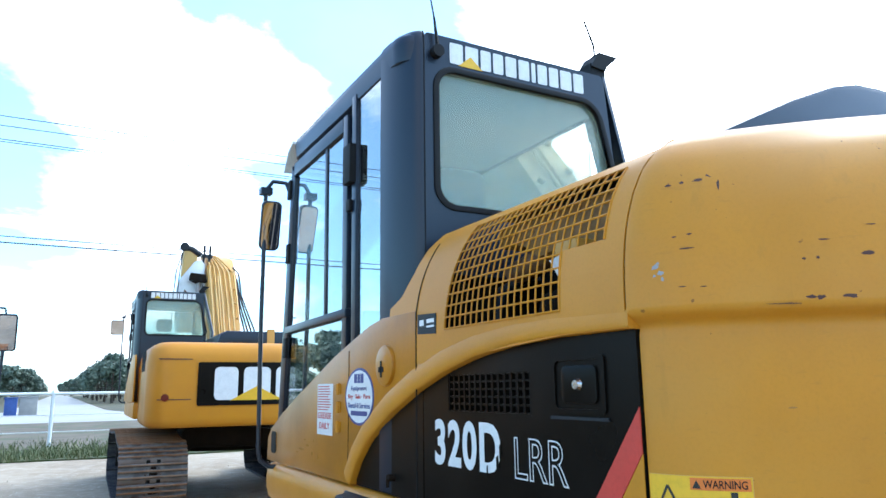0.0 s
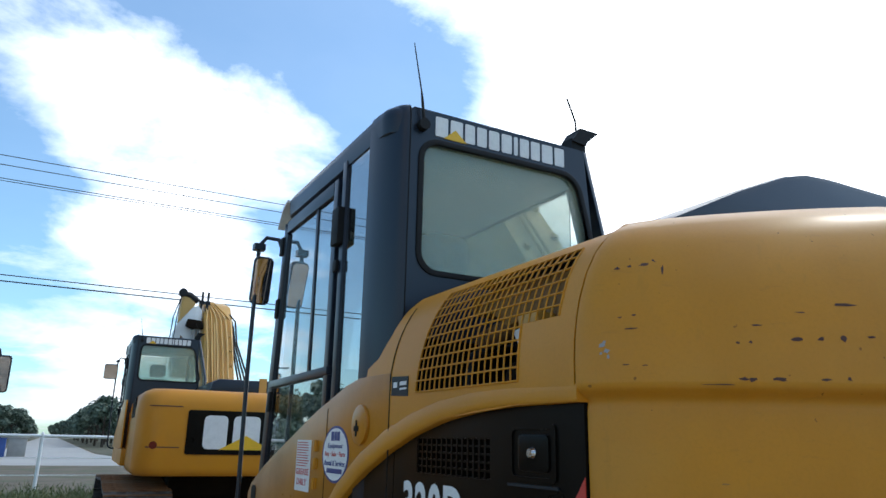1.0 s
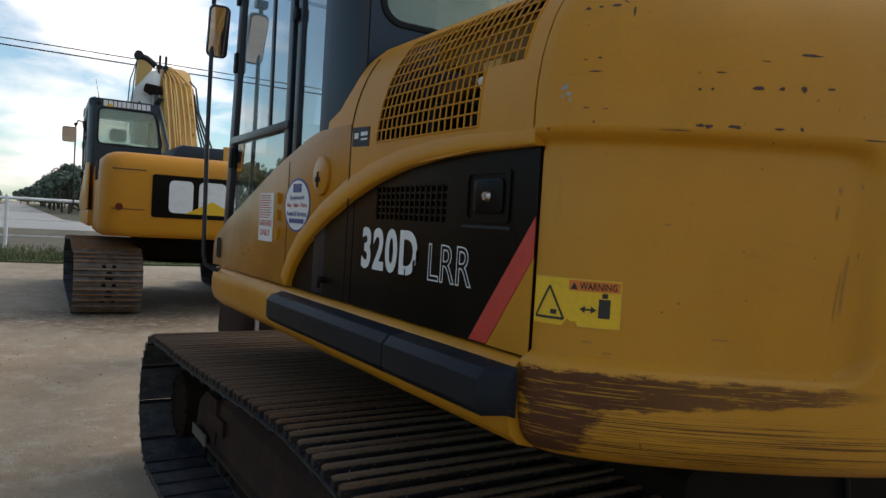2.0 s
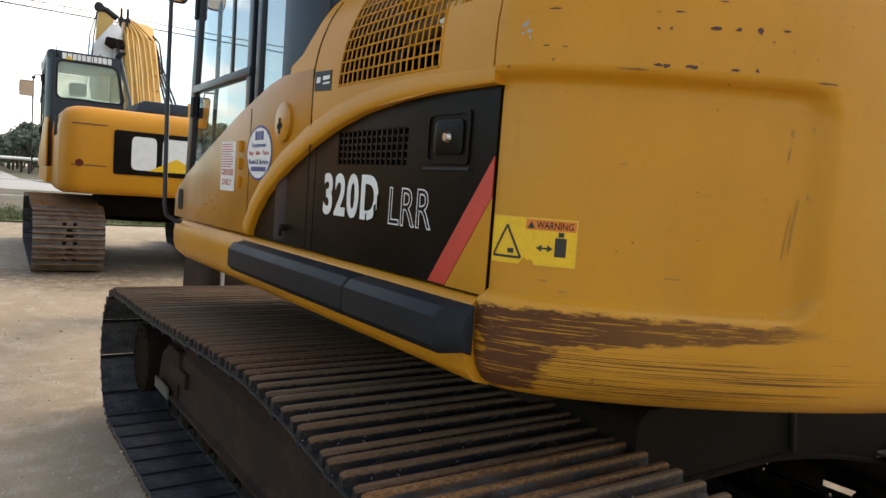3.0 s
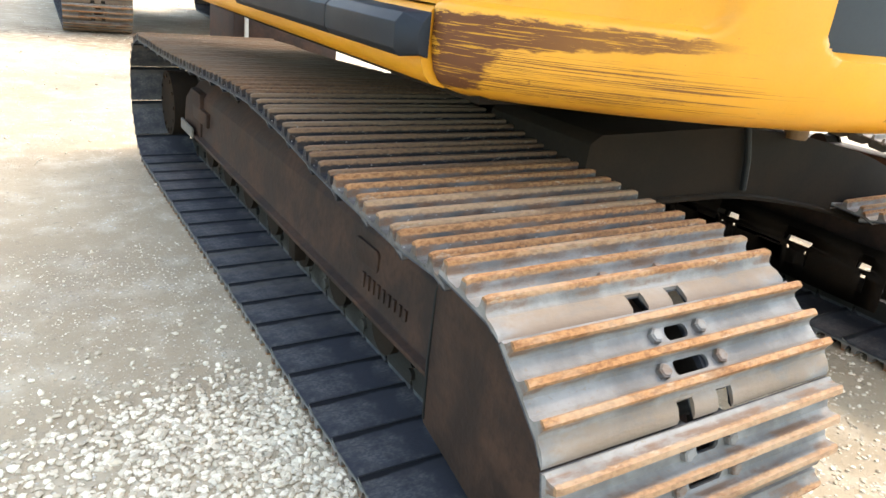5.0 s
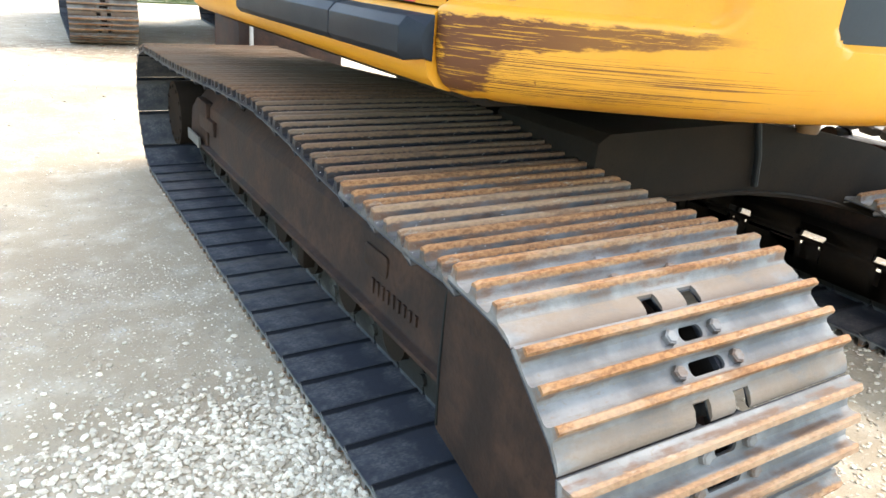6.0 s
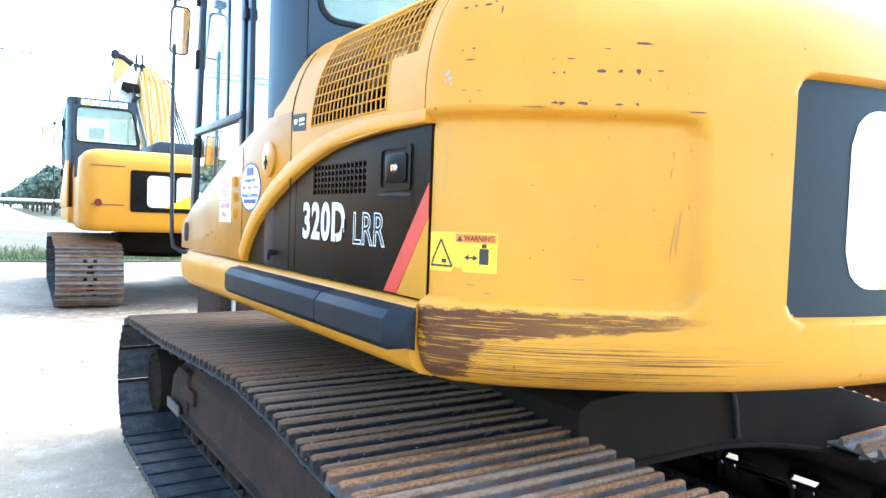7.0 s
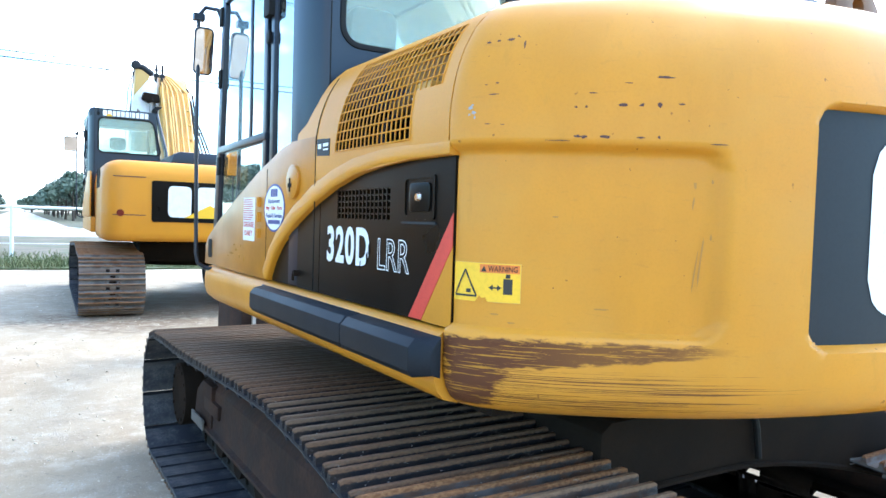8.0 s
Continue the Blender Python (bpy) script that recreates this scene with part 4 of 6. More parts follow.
def side_panels(machine):
    """The left flank: sill, lower black doors, yellow fairing, engine hood with its grille."""
    # sill of the revolving frame
    bm = bmesh.new()
    prof = [(0.05, 1.09), (0.012, 1.10), (-0.012, 1.125), (-0.022, 1.16), (-0.024, 1.22), (-0.018, 1.262), (0.0, 1.284), (0.03, 1.288), (0.2, 1.288), (0.2, 1.09)]
    rows = []
    for y, lift, tuck in ((1.40, 0.09, 0.10), (1.385, 0.055, 0.05), (1.35, 0.03, 0.022), (1.28, 0.015, 0.008), (1.16, 0.005, 0.0), (0.9, 0, 0), (0.2, 0, 0), (-0.6, 0, 0), (SEAM + 0.006, 0, 0)):
        rows.append([(SIDE + d + tuck, y, max(z, 1.09 + lift) if z < 1.2 else z - (tuck * 0.25)) for d, z in prof])
    vs = grid(bm, [r + r[:1] for r in rows])
    bmesh.ops.remove_doubles(bm, verts=bm.verts[:], dist=1e-6)
    bmesh.ops.holes_fill(bm, edges=bm.edges[:])
    part("sill", bm, M_YEL, machine, "rounded yellow sill along the side", sharp=50)
    # rubber bumpers
    for y0, y1 in ((0.20, -0.835), (-0.84, -1.338)):
        bm = bmesh.new()
        rows = []
        a, b = (0.05, 0.0) if y0 > 0 else (0.0, 0.05)
        ys = [y0, y0 - a if a else y0 - 0.004, y1 + b if b else y1 + 0.004, y1]
        for k, y in enumerate(ys):
            end = (k == 0 and a) or (k == 3 and b)
            s = 0.02 if end else (0.004 if k in (0, 3) else 0)
            o = 0.028 if end else 0.068
            rows.append([(SIDE - 0.015, y, 1.165), (SIDE - 0.02 - o * 0.75, y, 1.163 + s * 0.6), (SIDE - 0.02 - o, y, 1.182 + s), (SIDE - 0.02 - o, y, 1.245 - s), (SIDE - 0.02 - o * 0.7, y, 1.268 - s), (SIDE - 0.015, y, 1.276)])
        vs = grid(bm, [r + r[:1] for r in rows])
        bmesh.ops.remove_doubles(bm, verts=bm.verts[:], dist=1e-6)
        bmesh.ops.holes_fill(bm, edges=bm.edges[:])
        part("bumper", bm, M_RUBBER, machine, "long black moulded rubber bumper with chamfered ends", bevel=0.006)
    DOOR = SIDE + 0.020
    # black lower doors under the arch, split at y = -0.37
    def under(y):
        return float(np.interp(-y, [-p[0] for p in ARCH], [p[1] for p in ARCH]))
    for y0, y1, lab in ((0.185, -0.366, "black lower door, narrow end of the arch"), (-0.372, SEAM + 0.004, "black lower engine door under a curved arch")):
        bm = bmesh.new()
        ys = np.linspace(y0, y1, 24)
        # louvre opening
        hole = (-0.946, -0.533, 1.578, 1.681) if y1 < -0.5 else None
        if hole is None:
            prism(bm, [(y0, 1.293)] + [(y1, 1.293)] + [(y, under(y)) for y in ys[::-1]], "x", DOOR + 0.004, DOOR + 0.03)
        else:
            h0, h1, z0, z1 = hole
            outer = [(y0, 1.293), (y1, 1.293)] + [(y, under(y)) for y in np.linspace(y1, y0, 16)]
            inner = [(h0, z0), (h0, z1), (h1, z1), (h1, z0)]
            mid = ((h0 + h1) / 2, (z0 + z1) / 2)
            turns = sorted({round(math.atan2(v - mid[1], u - mid[0]), 5) for u, v in outer + inner})
            ring(bm, [ray_out(outer, mid, t) for t in turns], [ray_out(inner, mid, t) for t in turns], "x", DOOR + 0.004, DOOR + 0.03)
        door = part("lower_door", bm, M_DECAL, machine, lab)
        if hole:
            h0, h1, z0, z1 = hole
            bm = bmesh.new()
            box(bm, DOOR + 0.05, DOOR + 0.055, h0, h1, z0, z1)
            part("louvre_back", bm, M_SEAL, door)
            for k in range(15):
                y = h0 + (h1 - h0) * k / 14
                bm = bmesh.new()
                box(bm, DOOR + 0.006, DOOR + 0.018, y - 0.004, y + 0.004, z0, z1)
                part("louvre_bar", bm, M_DECAL, door)
            for k in range(6):
                z = z0 + (z1 - z0) * k / 5
                bm = bmesh.new()
                box(bm, DOOR + 0.008, DOOR + 0.016, h0, h1, z - 0.003, z + 0.003)
                part("louvre_bar", bm, M_DECAL, door)
            # latch in its tray
            bm = bmesh.new()
            ring(bm, rounded(-1.222, -1.038, 1.584, 1.712, 0.012), rounded(-1.212, -1.050, 1.594, 1.702, 0.016), "x", DOOR - 0.001, DOOR + 0.006)
            latch = part("latch_tray", bm, M_DECAL, door, "square black latch tray")
            bm = bmesh.new()
            prism(bm, rounded(-1.196, -1.076, 1.606, 1.690, 0.014), "x", DOOR - 0.002, DOOR + 0.004)
            part("latch_plate", bm, M_DECAL, door, bevel=0.003)
            bm = bmesh.new()
            tube(bm, [(DOOR - 0.002, -1.135, 1.648), (DOOR - 0.011, -1.135, 1.648)], 0.014, 16, 0.010)
            part("lock_button", bm, M_CHROME, door, "round chrome lock button")
            bm = bmesh.new()
            box(bm, DOOR - 0.001, DOOR + 0.004, -1.228, -1.030, 1.570, 1.577)
            part("tray_sill", bm, M_SLATE, door)
            # red stripe
            bm = bmesh.new()
            prism(bm, [(-1.086, 1.296), (-1.160, 1.296), (SEAM + 0.005, 1.512), (SEAM + 0.005, 1.602)], "x", DOOR + 0.0015, DOOR + 0.0045)
            part("stripe", bm, M_RED, door, "slanting red stripe")
            bm = bmesh.new()
            prism(bm, [(-1.161, 1.294), (SEAM + 0.004, 1.294), (SEAM + 0.004, 1.511)], "x", DOOR + 0.002, DOOR + 0.0045)
            part("corner_paint", bm, M_YEL, door, "triangle of bare yellow paint")
            lettering("320D", "lettering", M_WHITE, door, on_left(-0.447, 1.420, DOOR + 0.0035), 0.133, 0.36, label="large white model number", bold=0.032, gap=1.12)
            lettering("LRR", "lettering", M_WHITE, door, on_left(-0.869, 1.420, DOOR + 0.0035), 0.101, 0.213, outline=1, label="white outlined letters")
            for u, z, w, h in ((0.338, 0.02, 0.012, 0.04), (0.354, 0.05, 0.009, 0.04), (0.29, 0.0, 0.006, 0.03)):
                bm = bmesh.new()
                prism(bm, [(-0.448 - u, 1.412 + z), (-0.448 - u - w, 1.412 + z + h * 0.2), (-0.448 - u - w * 0.8, 1.412 + z + h), (-0.448 - u + w * 0.1, 1.412 + z + h * 0.8)], "x", DOOR + 0.0018, DOOR + 0.0045)
                part("worn_print", bm, M_DECAL, door)
        else:
            bm = bmesh.new()
            tube(bm, [(DOOR - 0.02, -0.15, 1.352), (DOOR + 0.01, -0.15, 1.352)], 0.012, 12)
            tube(bm, [(DOOR - 0.02, -0.15, 1.349), (DOOR - 0.02, -0.15, 1.322)], 0.006, 8)
            part("door_catch", bm, M_DARK, door, "small dark steel catch")
    # arch lip: a soft raised band over the doors
    bm = bmesh.new()
    rows = []
    for i, (y, z) in enumerate(ARCH):
        a, b = ARCH[max(i - 1, 0)], ARCH[min(i + 1, len(ARCH) - 1)]
        d = Vector((b[0] - a[0], b[1] - a[1])).normalized()
        n = Vector((d.y, -d.x))
        if n.y < 0:
            n = -n
        flat = 1 - 0.9 * min(1, max(0, (-0.85 - y) / 0.45))
        slim = float(np.interp(y, (-1.3, -0.45), (0.5, 1.0)))
        rows.append([(SIDE + (dx * flat if dx < 0 else dx), y + n.x * w * slim, z + n.y * w * slim) for w, dx in ((0.0, 0.034), (0.001, 0.004), (0.005, -0.0015), (0.014, -0.0042), (0.030, -0.0045), (0.048, -0.0030), (0.066, -0.0008), (0.080, 0.003))])
    sheet = grid(bm, rows)
    bm.faces.new(sheet[-1])
    part("arch_lip", bm, M_YEL, machine, "raised yellow arch lip", sharp=60)
    # fairing beside the cab
    bm = bmesh.new()
    low = [(y, z + 0.02) for y, z in ARCH if y >= -0.37] + [(-0.366, 1.655)]
    prism(bm, [(1.36, 1.295), (0.21, 1.295)] + low + [(-0.366, 1.8885)] + EDGE[::-1] + [(1.355, 1.40)], "x", SIDE + 0.001, SIDE + 0.022)
    fairing = part("fairing", bm, M_YEL_SHADED, machine, "yellow side fairing sloping down to the front", bevel=0.0015)
    bm = bmesh.new()
    box(bm, SIDE - 0.0005, SIDE + 0.01, 0.214, 0.2175, 1.30, 1.79)
    part("panel_gap", bm, M_SEAL, fairing)
    bm = bmesh.new()
    prism(bm, rounded(1.20, 1.285, 1.335, 1.44, 0.02), "x", SIDE - 0.001, SIDE + 0.004)
    part("step_opening", bm, M_SEAL, fairing, "small dark opening low on the fairing")
    for y, z, w, h in ((0.79, 1.385, 0.10, 0.016), (0.70, 1.405, 0.05, 0.014), (0.64, 1.375, 0.035, 0.022), (0.74, 1.428, 0.03, 0.010), (0.62, 1.43, 0.018, 0.016), (0.85, 1.368, 0.03, 0.008), (0.56, 1.365, 0.012, 0.03)):
        bm = bmesh.new()
        prism(bm, [(y + w * random.uniform(0.25, 0.5) * math.cos(a), z + h * random.uniform(0.25, 0.5) * math.sin(a)) for a in np.linspace(0, math.tau, 9)[:-1]], "x", SIDE - 0.0004, SIDE + 0.002)
        part("scrape", bm, M_SCUFF, fairing)
    for z in (1.50, 1.575, 1.645):
        bm = bmesh.new()
        tube(bm, [(SIDE - 0.007, 0.315, z - 0.022), (SIDE - 0.007, 0.315, z + 0.022)], 0.008, 10)
        box(bm, SIDE - 0.004, SIDE + 0.002, 0.30, 0.345, z - 0.02, z + 0.02)
        part("hinge", bm, M_YEL, fairing, "small painted hinge")
    bm = bmesh.new()
    disc(bm, (SIDE - 0.012, -0.140, 1.722), "x", 0.070, 0.02, 36)
    cap = part("filler_cap", bm, M_YEL_SHADED, machine, "round yellow cap with a keyhole", bevel=0.005)
    bm = bmesh.new()
    box(bm, SIDE - 0.0145, SIDE - 0.010, -0.127, -0.115, 1.682, 1.738)
    box(bm, SIDE - 0.0145, SIDE - 0.010, -0.141, -0.101, 1.700, 1.718)
    part("keyhole", bm, M_SEAL, cap)
    # round dealer sticker, white label
    bm = bmesh.new()
    pts = [(0.108 + 0.139 * math.cos(a), 1.617 + 0.105 * math.sin(a)) for a in np.linspace(0, math.tau, 41)[:-1]]
    prism(bm, pts, "x", SIDE - 0.0008, SIDE + 0.002)
    sticker = part("round_sticker", bm, M_BLUEINK, fairing, "oval white dealer sticker with a blue rim")
    bm = bmesh.new()
    pts = [(0.108 + 0.128 * math.cos(a), 1.617 + 0.096 * math.sin(a)) for a in np.linspace(0, math.tau, 41)[:-1]]
    prism(bm, pts, "x", SIDE - 0.0014, SIDE + 0.0015)
    part("sticker_face", bm, M_WHITE, sticker)
    part("name_bars", bars_mesh("name_bars", M_BLUEINK, [(0.0, 0.028, 0.0, 0.034), (0.034, 0.056, 0.0, 0.034), (0.062, 0.09, 0.0, 0.034)]), M_BLUEINK, sticker, at=on_left(0.153, 1.666, SIDE - 0.0016))
    lettering("Equipment", "lettering", M_BLUEINK, sticker, on_left(0.185, 1.634, SIDE - 0.0016), 0.022, 0.155)
    lettering("Buy · Sale · Parts", "lettering", M_REDINK, sticker, on_left(0.213, 1.604, SIDE - 0.0016), 0.022, 0.215)
    lettering("Rental & Services", "lettering", M_BLUEINK, sticker, on_left(0.212, 1.574, SIDE - 0.0016), 0.020, 0.213)
    part("number_bar", bars_mesh("number_bar", M_BLUEINK, [(0.0, 0.16, 0.0, 0.017)]), M_BLUEINK, sticker, at=on_left(0.185, 1.547, SIDE - 0.0016))
    bm = bmesh.new()
    prism(bm, [(0.39, 1.460), (0.577, 1.460), (0.577, 1.667), (0.39, 1.667)], "x", SIDE - 0.0005, SIDE + 0.002)
    label = part("grease_label", bm, M_WHITE, fairing, "white service label with red print")
    rects = [(0.01, 0.01 + random.uniform(0.12, 0.16), 0.10 + k * 0.0105, 0.104 + k * 0.0105) for k in range(10)]
    part("print_bars", bars_mesh("print_bars", M_REDINK, rects), M_REDINK, label, at=on_left(0.577, 1.460, SIDE - 0.0007))
    lettering("GREASE", "lettering", M_REDINK, label, on_left(0.567, 1.525, SIDE - 0.0007), 0.026, 0.165)
    lettering("DAILY", "lettering", M_REDINK, label, on_left(0.548, 1.484, SIDE - 0.0007), 0.026, 0.125)
    # engine hood with the wire grille; v follows the rounded shoulder
    y_rear = SEAM + 0.006
    def front_at(z):
        return float(np.interp(z, (1.70, 1.884, 1.889, 1.915, 1.948, 2.02, 2.114, 2.17, 2.21), (-0.372, -0.372, -0.16, -0.158, -0.24, -0.292, -0.32, -0.36, -0.45)))
    prof = [(0.0, 1.72)] + ROOF_PROFILE + [(0.62, 2.228), (1.2, 2.23)]
    arc = [0.0]
    for a, b in zip(prof, prof[1:]):
        arc.append(arc[-1] + math.dist(a, b))
    def shoulder(v):
        return float(np.interp(v, arc, [p[0] for p in prof])), float(np.interp(v, arc, [p[1] for p in prof]))
    def v_of(z):
        return float(np.interp(z, [p[1] for p in prof], arc))
    v0, v_mid, v1 = v_of(1.815), v_of(1.955), v_of(2.128)
    g_front, g_mid, g_rear = -0.557, -1.105, -1.253
    def g_left(v):
        return g_front - 0.05 * (v - v0) / (v1 - v0)
    vs_list = sorted({0.0, v_of(1.785), v0, v_of(1.884), v_of(1.889), v_of(1.915), v_of(1.948), *np.linspace(v0, v_mid, 5), *np.linspace(v_mid, v1, 9), v1 + 0.04, v1 + 0.15, arc[-1]})
    bm = bmesh.new()
    def bands(v):
        d, z = shoulder(v)
        return [front_at(z), g_left(v), g_mid, g_rear, y_rear]
    def place(y, v, lift=0.0):
        d, z = shoulder(v)
        return (SIDE + d - lift, y, z if v else max(z, under(y) + 0.002))
    for va, vb in zip(vs_list, vs_list[1:]):
        vm = (va + vb) / 2
        for k in range(4):
            if (k == 1 and v0 < vm < v1) or (k == 2 and v_mid < vm < v1):
                continue
            a, b = bands(va), bands(vb)
            bm.faces.new([bm.verts.new(p) for p in (place(a[k], va), place(a[k + 1], va), place(b[k + 1], vb), place(b[k], vb))])
    bmesh.ops.remove_doubles(bm, verts=bm.verts[:], dist=1e-5)
    bmesh.ops.solidify(bm, geom=bm.faces[:], thickness=0.004)
    hood = part("engine_hood", bm, M_YEL, machine, "yellow engine hood with a rounded shoulder", sharp=45)
    # wires of the grille
    def wire(points, w_dir):
        bm = bmesh.new()
        r = 0.0026
        tube(bm, points, r, 6)
        part("grille_wire", bm, M_YEL, hood)
    n_cols = 18
    for k in range(n_cols + 1):
        f = k / n_cols
        vv = np.linspace(v0, v1, 12)
        wire([place(g_left(v) + (g_mid - g_left(v)) * f, v, 0.001) for v in vv], 0)
    for k in range(1, 6):
        y = g_mid + (g_rear - g_mid) * k / 5
        wire([place(y, v, 0.001) for v in np.linspace(v_mid, v1, 8)], 0)
    for v in np.linspace(v0, v1, 11):
        end = g_rear if v > v_mid - 0.004 else g_mid
        wire([place(g_left(v), v, 0.002), place((g_left(v) + end) / 2, v, 0.002), place(end, v, 0.002)], 1)
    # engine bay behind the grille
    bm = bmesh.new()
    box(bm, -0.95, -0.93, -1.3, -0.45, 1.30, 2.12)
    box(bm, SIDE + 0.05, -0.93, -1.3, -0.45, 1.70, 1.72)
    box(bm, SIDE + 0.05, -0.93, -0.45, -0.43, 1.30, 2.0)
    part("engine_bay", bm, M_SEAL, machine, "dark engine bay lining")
    for pts, r, mt in (([(-1.1, -1.25, 2.02), (-1.12, -1.0, 2.05), (-1.15, -0.8, 2.03), (-1.18, -0.62, 1.98)], 0.035, M_PIPE),
                       ([(-1.15, -1.2, 1.92), (-1.12, -1.05, 1.98), (-1.1, -0.9, 2.0)], 0.03, M_PIPE),
                       ([(-1.22, -1.03, 1.74), (-1.22, -1.03, 1.90)], 0.045, M_YEL_OLD),
                       ([(-1.22, -1.04, 1.88), (-1.20, -1.05, 1.97)], 0.02, M_WHITE),
                       ([(-1.25, -0.6, 1.74), (-1.22, -0.62, 1.93), (-1.1, -0.66, 2.0)], 0.018, M_RUBBER),
                       ([(-1.2, -0.8, 1.73), (-1.18, -0.82, 1.86), (-1.1, -0.95, 1.9)], 0.05, M_DARK),
                       ([(-1.0, -1.28, 1.85), (-1.0, -0.9, 1.86)], 0.09, M_PIPE)):
        bm = bmesh.new()
        tube(bm, pts, r, 12)
        part("engine_pipe", bm, mt, machine)
    bm = bmesh.new()
    prism(bm, [(-1.27, 1.96), (-1.27, 2.13), (-0.60, 2.13), (-0.60, 2.06), (-0.72, 2.05), (-0.80, 2.00), (-0.98, 2.02), (-1.06, 1.94)], "x", -1.22, -0.98)
    part("engine_block", bm, M_CAST, machine, "brown engine casting behind the grille", bevel=0.02)
    bm = bmesh.new()
    prism(bm, [(-1.08, 1.72), (-1.00, 1.72), (-1.01, 1.90), (-0.99, 2.0), (-1.08, 2.0)], "x", -1.31, -1.25)
    part("bay_strut", bm, M_YEL_OLD, machine, "faded yellow strut behind the grille", bevel=0.004)
    bm = bmesh.new()
    box(bm, -1.26, -1.0, -1.08, -0.84, 1.72, 1.80)
    part("battery_box", bm, M_BLUEINK, machine, bevel=0.015)
    bm = bmesh.new()
    prism(bm, [(-1.03, 1.90), (-1.06, 1.965), (-0.99, 1.955)], "x", -1.325, -1.32)
    part("loose_tag", bm, M_WHITE, machine)
    # small badge before the grille
    bm = bmesh.new()
    prism(bm, [(-0.382, 1.812), (-0.505, 1.806), (-0.505, 1.868), (-0.382, 1.874)], "x", SIDE - 0.0015, SIDE + 0.001)
    badge = part("badge", bm, M_SLATE, hood, "small slate badge with pale marks")
    part("badge_marks", bars_mesh("badge_marks", M_WHITE, [(0.012, 0.040, 0.022, 0.040), (0.060, 0.108, 0.028, 0.040), (0.060, 0.108, 0.014, 0.020)]), M_WHITE, badge, at=on_left(-0.386, 1.814, SIDE - 0.0017))
    bm = bmesh.new()
    box(bm, SIDE - 0.0015, SIDE + 0.002, -0.3705, -0.3665, 1.30, 1.885)
    tube(bm, [place(-0.3685 - 0.022 * f, v_of(1.885 + 0.225 * f), 0.001) for f in np.linspace(0, 1, 9)], 0.0022, 6)
    part("panel_gap", bm, M_SEAL, hood)
    return hood


def warning_sign(cw):
    """A two-part sign that bends with the corner."""
    path = [(p, n) for p, n in tail_path(40, 120) if p.x < -1.15]
    steps, at = [0.0], []
    for (a, _), (b, _) in zip(path, path[1:]):
        steps.append(steps[-1] + (b - a).length)
    def on(u, z, lift):
        u = 0.004 + (u - 0.008) * 1.05
        i = [np.interp(u, steps, [c[k] for c, _ in path]) for k in (0, 1)]
        n = Vector([np.interp(u, steps, [c[k] for _, c in path]) for k in (0, 1)])
        q = Vector(i) + n.normalized() * (lift - 0.030)
        return (q.x, q.y, z)
    def patch(name, u0, u1, z0, z1, mat, parent, lift, lab="", shape=None):
        bm = bmesh.new()
        if shape:
            bm.faces.new([bm.verts.new(on(u, z, lift)) for u, z in shape])
        else:
            grid(bm, [[on(u, z, lift) for u in np.linspace(u0, u1, 8)] for z in (z0, z1)])
        return part(name, bm, mat, parent, lab)
    z0, z1 = 1.375, 1.477
    sign = patch("warning_sign", 0.008, 0.212, z0, z1, M_SIGN, cw, 0.0012, "yellow and orange warning sign, corner torn off")
    patch("sign_head", 0.100, 0.208, z1 - 0.026, z1 - 0.004, M_ORANGE, sign, 0.0018)
    patch("sign_rim", 0.008, 0.212, z1 - 0.0015, z1, M_YEL_OLD, sign, 0.0018)
    patch("sign_rim", 0.2105, 0.212, z0, z1, M_YEL_OLD, sign, 0.0018)
    patch("sign_rim", 0.11, 0.212, z0, z0 + 0.0015, M_YEL_OLD, sign, 0.0018)
    for a, b in (((0.016, z0 + 0.014), (0.054, z0 + 0.082)), ((0.054, z0 + 0.082), (0.092, z0 + 0.014)), ((0.016, z0 + 0.014), (0.092, z0 + 0.014))):
        d = Vector((b[0] - a[0], b[1] - a[1])).normalized() * 0.0026
        n = Vector((-d.y, d.x))
        bm = bmesh.new()
        ab = [(a[0] + (b[0] - a[0]) * f, a[1] + (b[1] - a[1]) * f) for f in np.linspace(0, 1, 9)]
        grid(bm, [[on(u + s * n.x, z + s * n.y, 0.0022) for u, z in ab] for s in (1, -1)])
        part("triangle_edge", bm, M_INK, sign)
    patch("mark", 0.058, 0.074, z0 + 0.022, z0 + 0.032, M_INK, sign, 0.0018)
    patch("mark", 0.166, 0.190, z0 + 0.022, z0 + 0.062, M_INK, sign, 0.0018)
    patch("mark", 0.172, 0.184, z0 + 0.064, z0 + 0.074, M_INK, sign, 0.0018)
    patch("arrow", 0.128, 0.160, z0 + 0.036, z0 + 0.040, M_INK, sign, 0.0018)
    for s, u in ((1, 0.126), (-1, 0.162)):
        patch("arrow", 0, 0, 0, 0, M_INK, sign, 0.0018, shape=[(u, z0 + 0.038), (u + s * 0.012, z0 + 0.046), (u + s * 0.012, z0 + 0.030)])
    patch("triangle_mark", 0, 0, 0, 0, M_INK, sign, 0.0024, shape=[(0.104, z1 - 0.023), (0.120, z1 - 0.023), (0.112, z1 - 0.008)])
    word = lettering("WARNING", "lettering", M_INK, sign, Matrix.Identity(4), 0.015, 0.078)
    for v in word.data.vertices:
        v.co = on(0.124 + v.co.x, z1 - 0.0225 + v.co.y, 0.0022)
    tear = [(0.088, z0 - 0.001), (0.125, z0 - 0.001), (0.118, z0 + 0.012), (0.108, z0 + 0.010), (0.100, z0 + 0.016), (0.094, z0 + 0.008)]
    patch("torn_corner", 0, 0, 0, 0, M_CW, sign, 0.0022, shape=tear)
    return sign


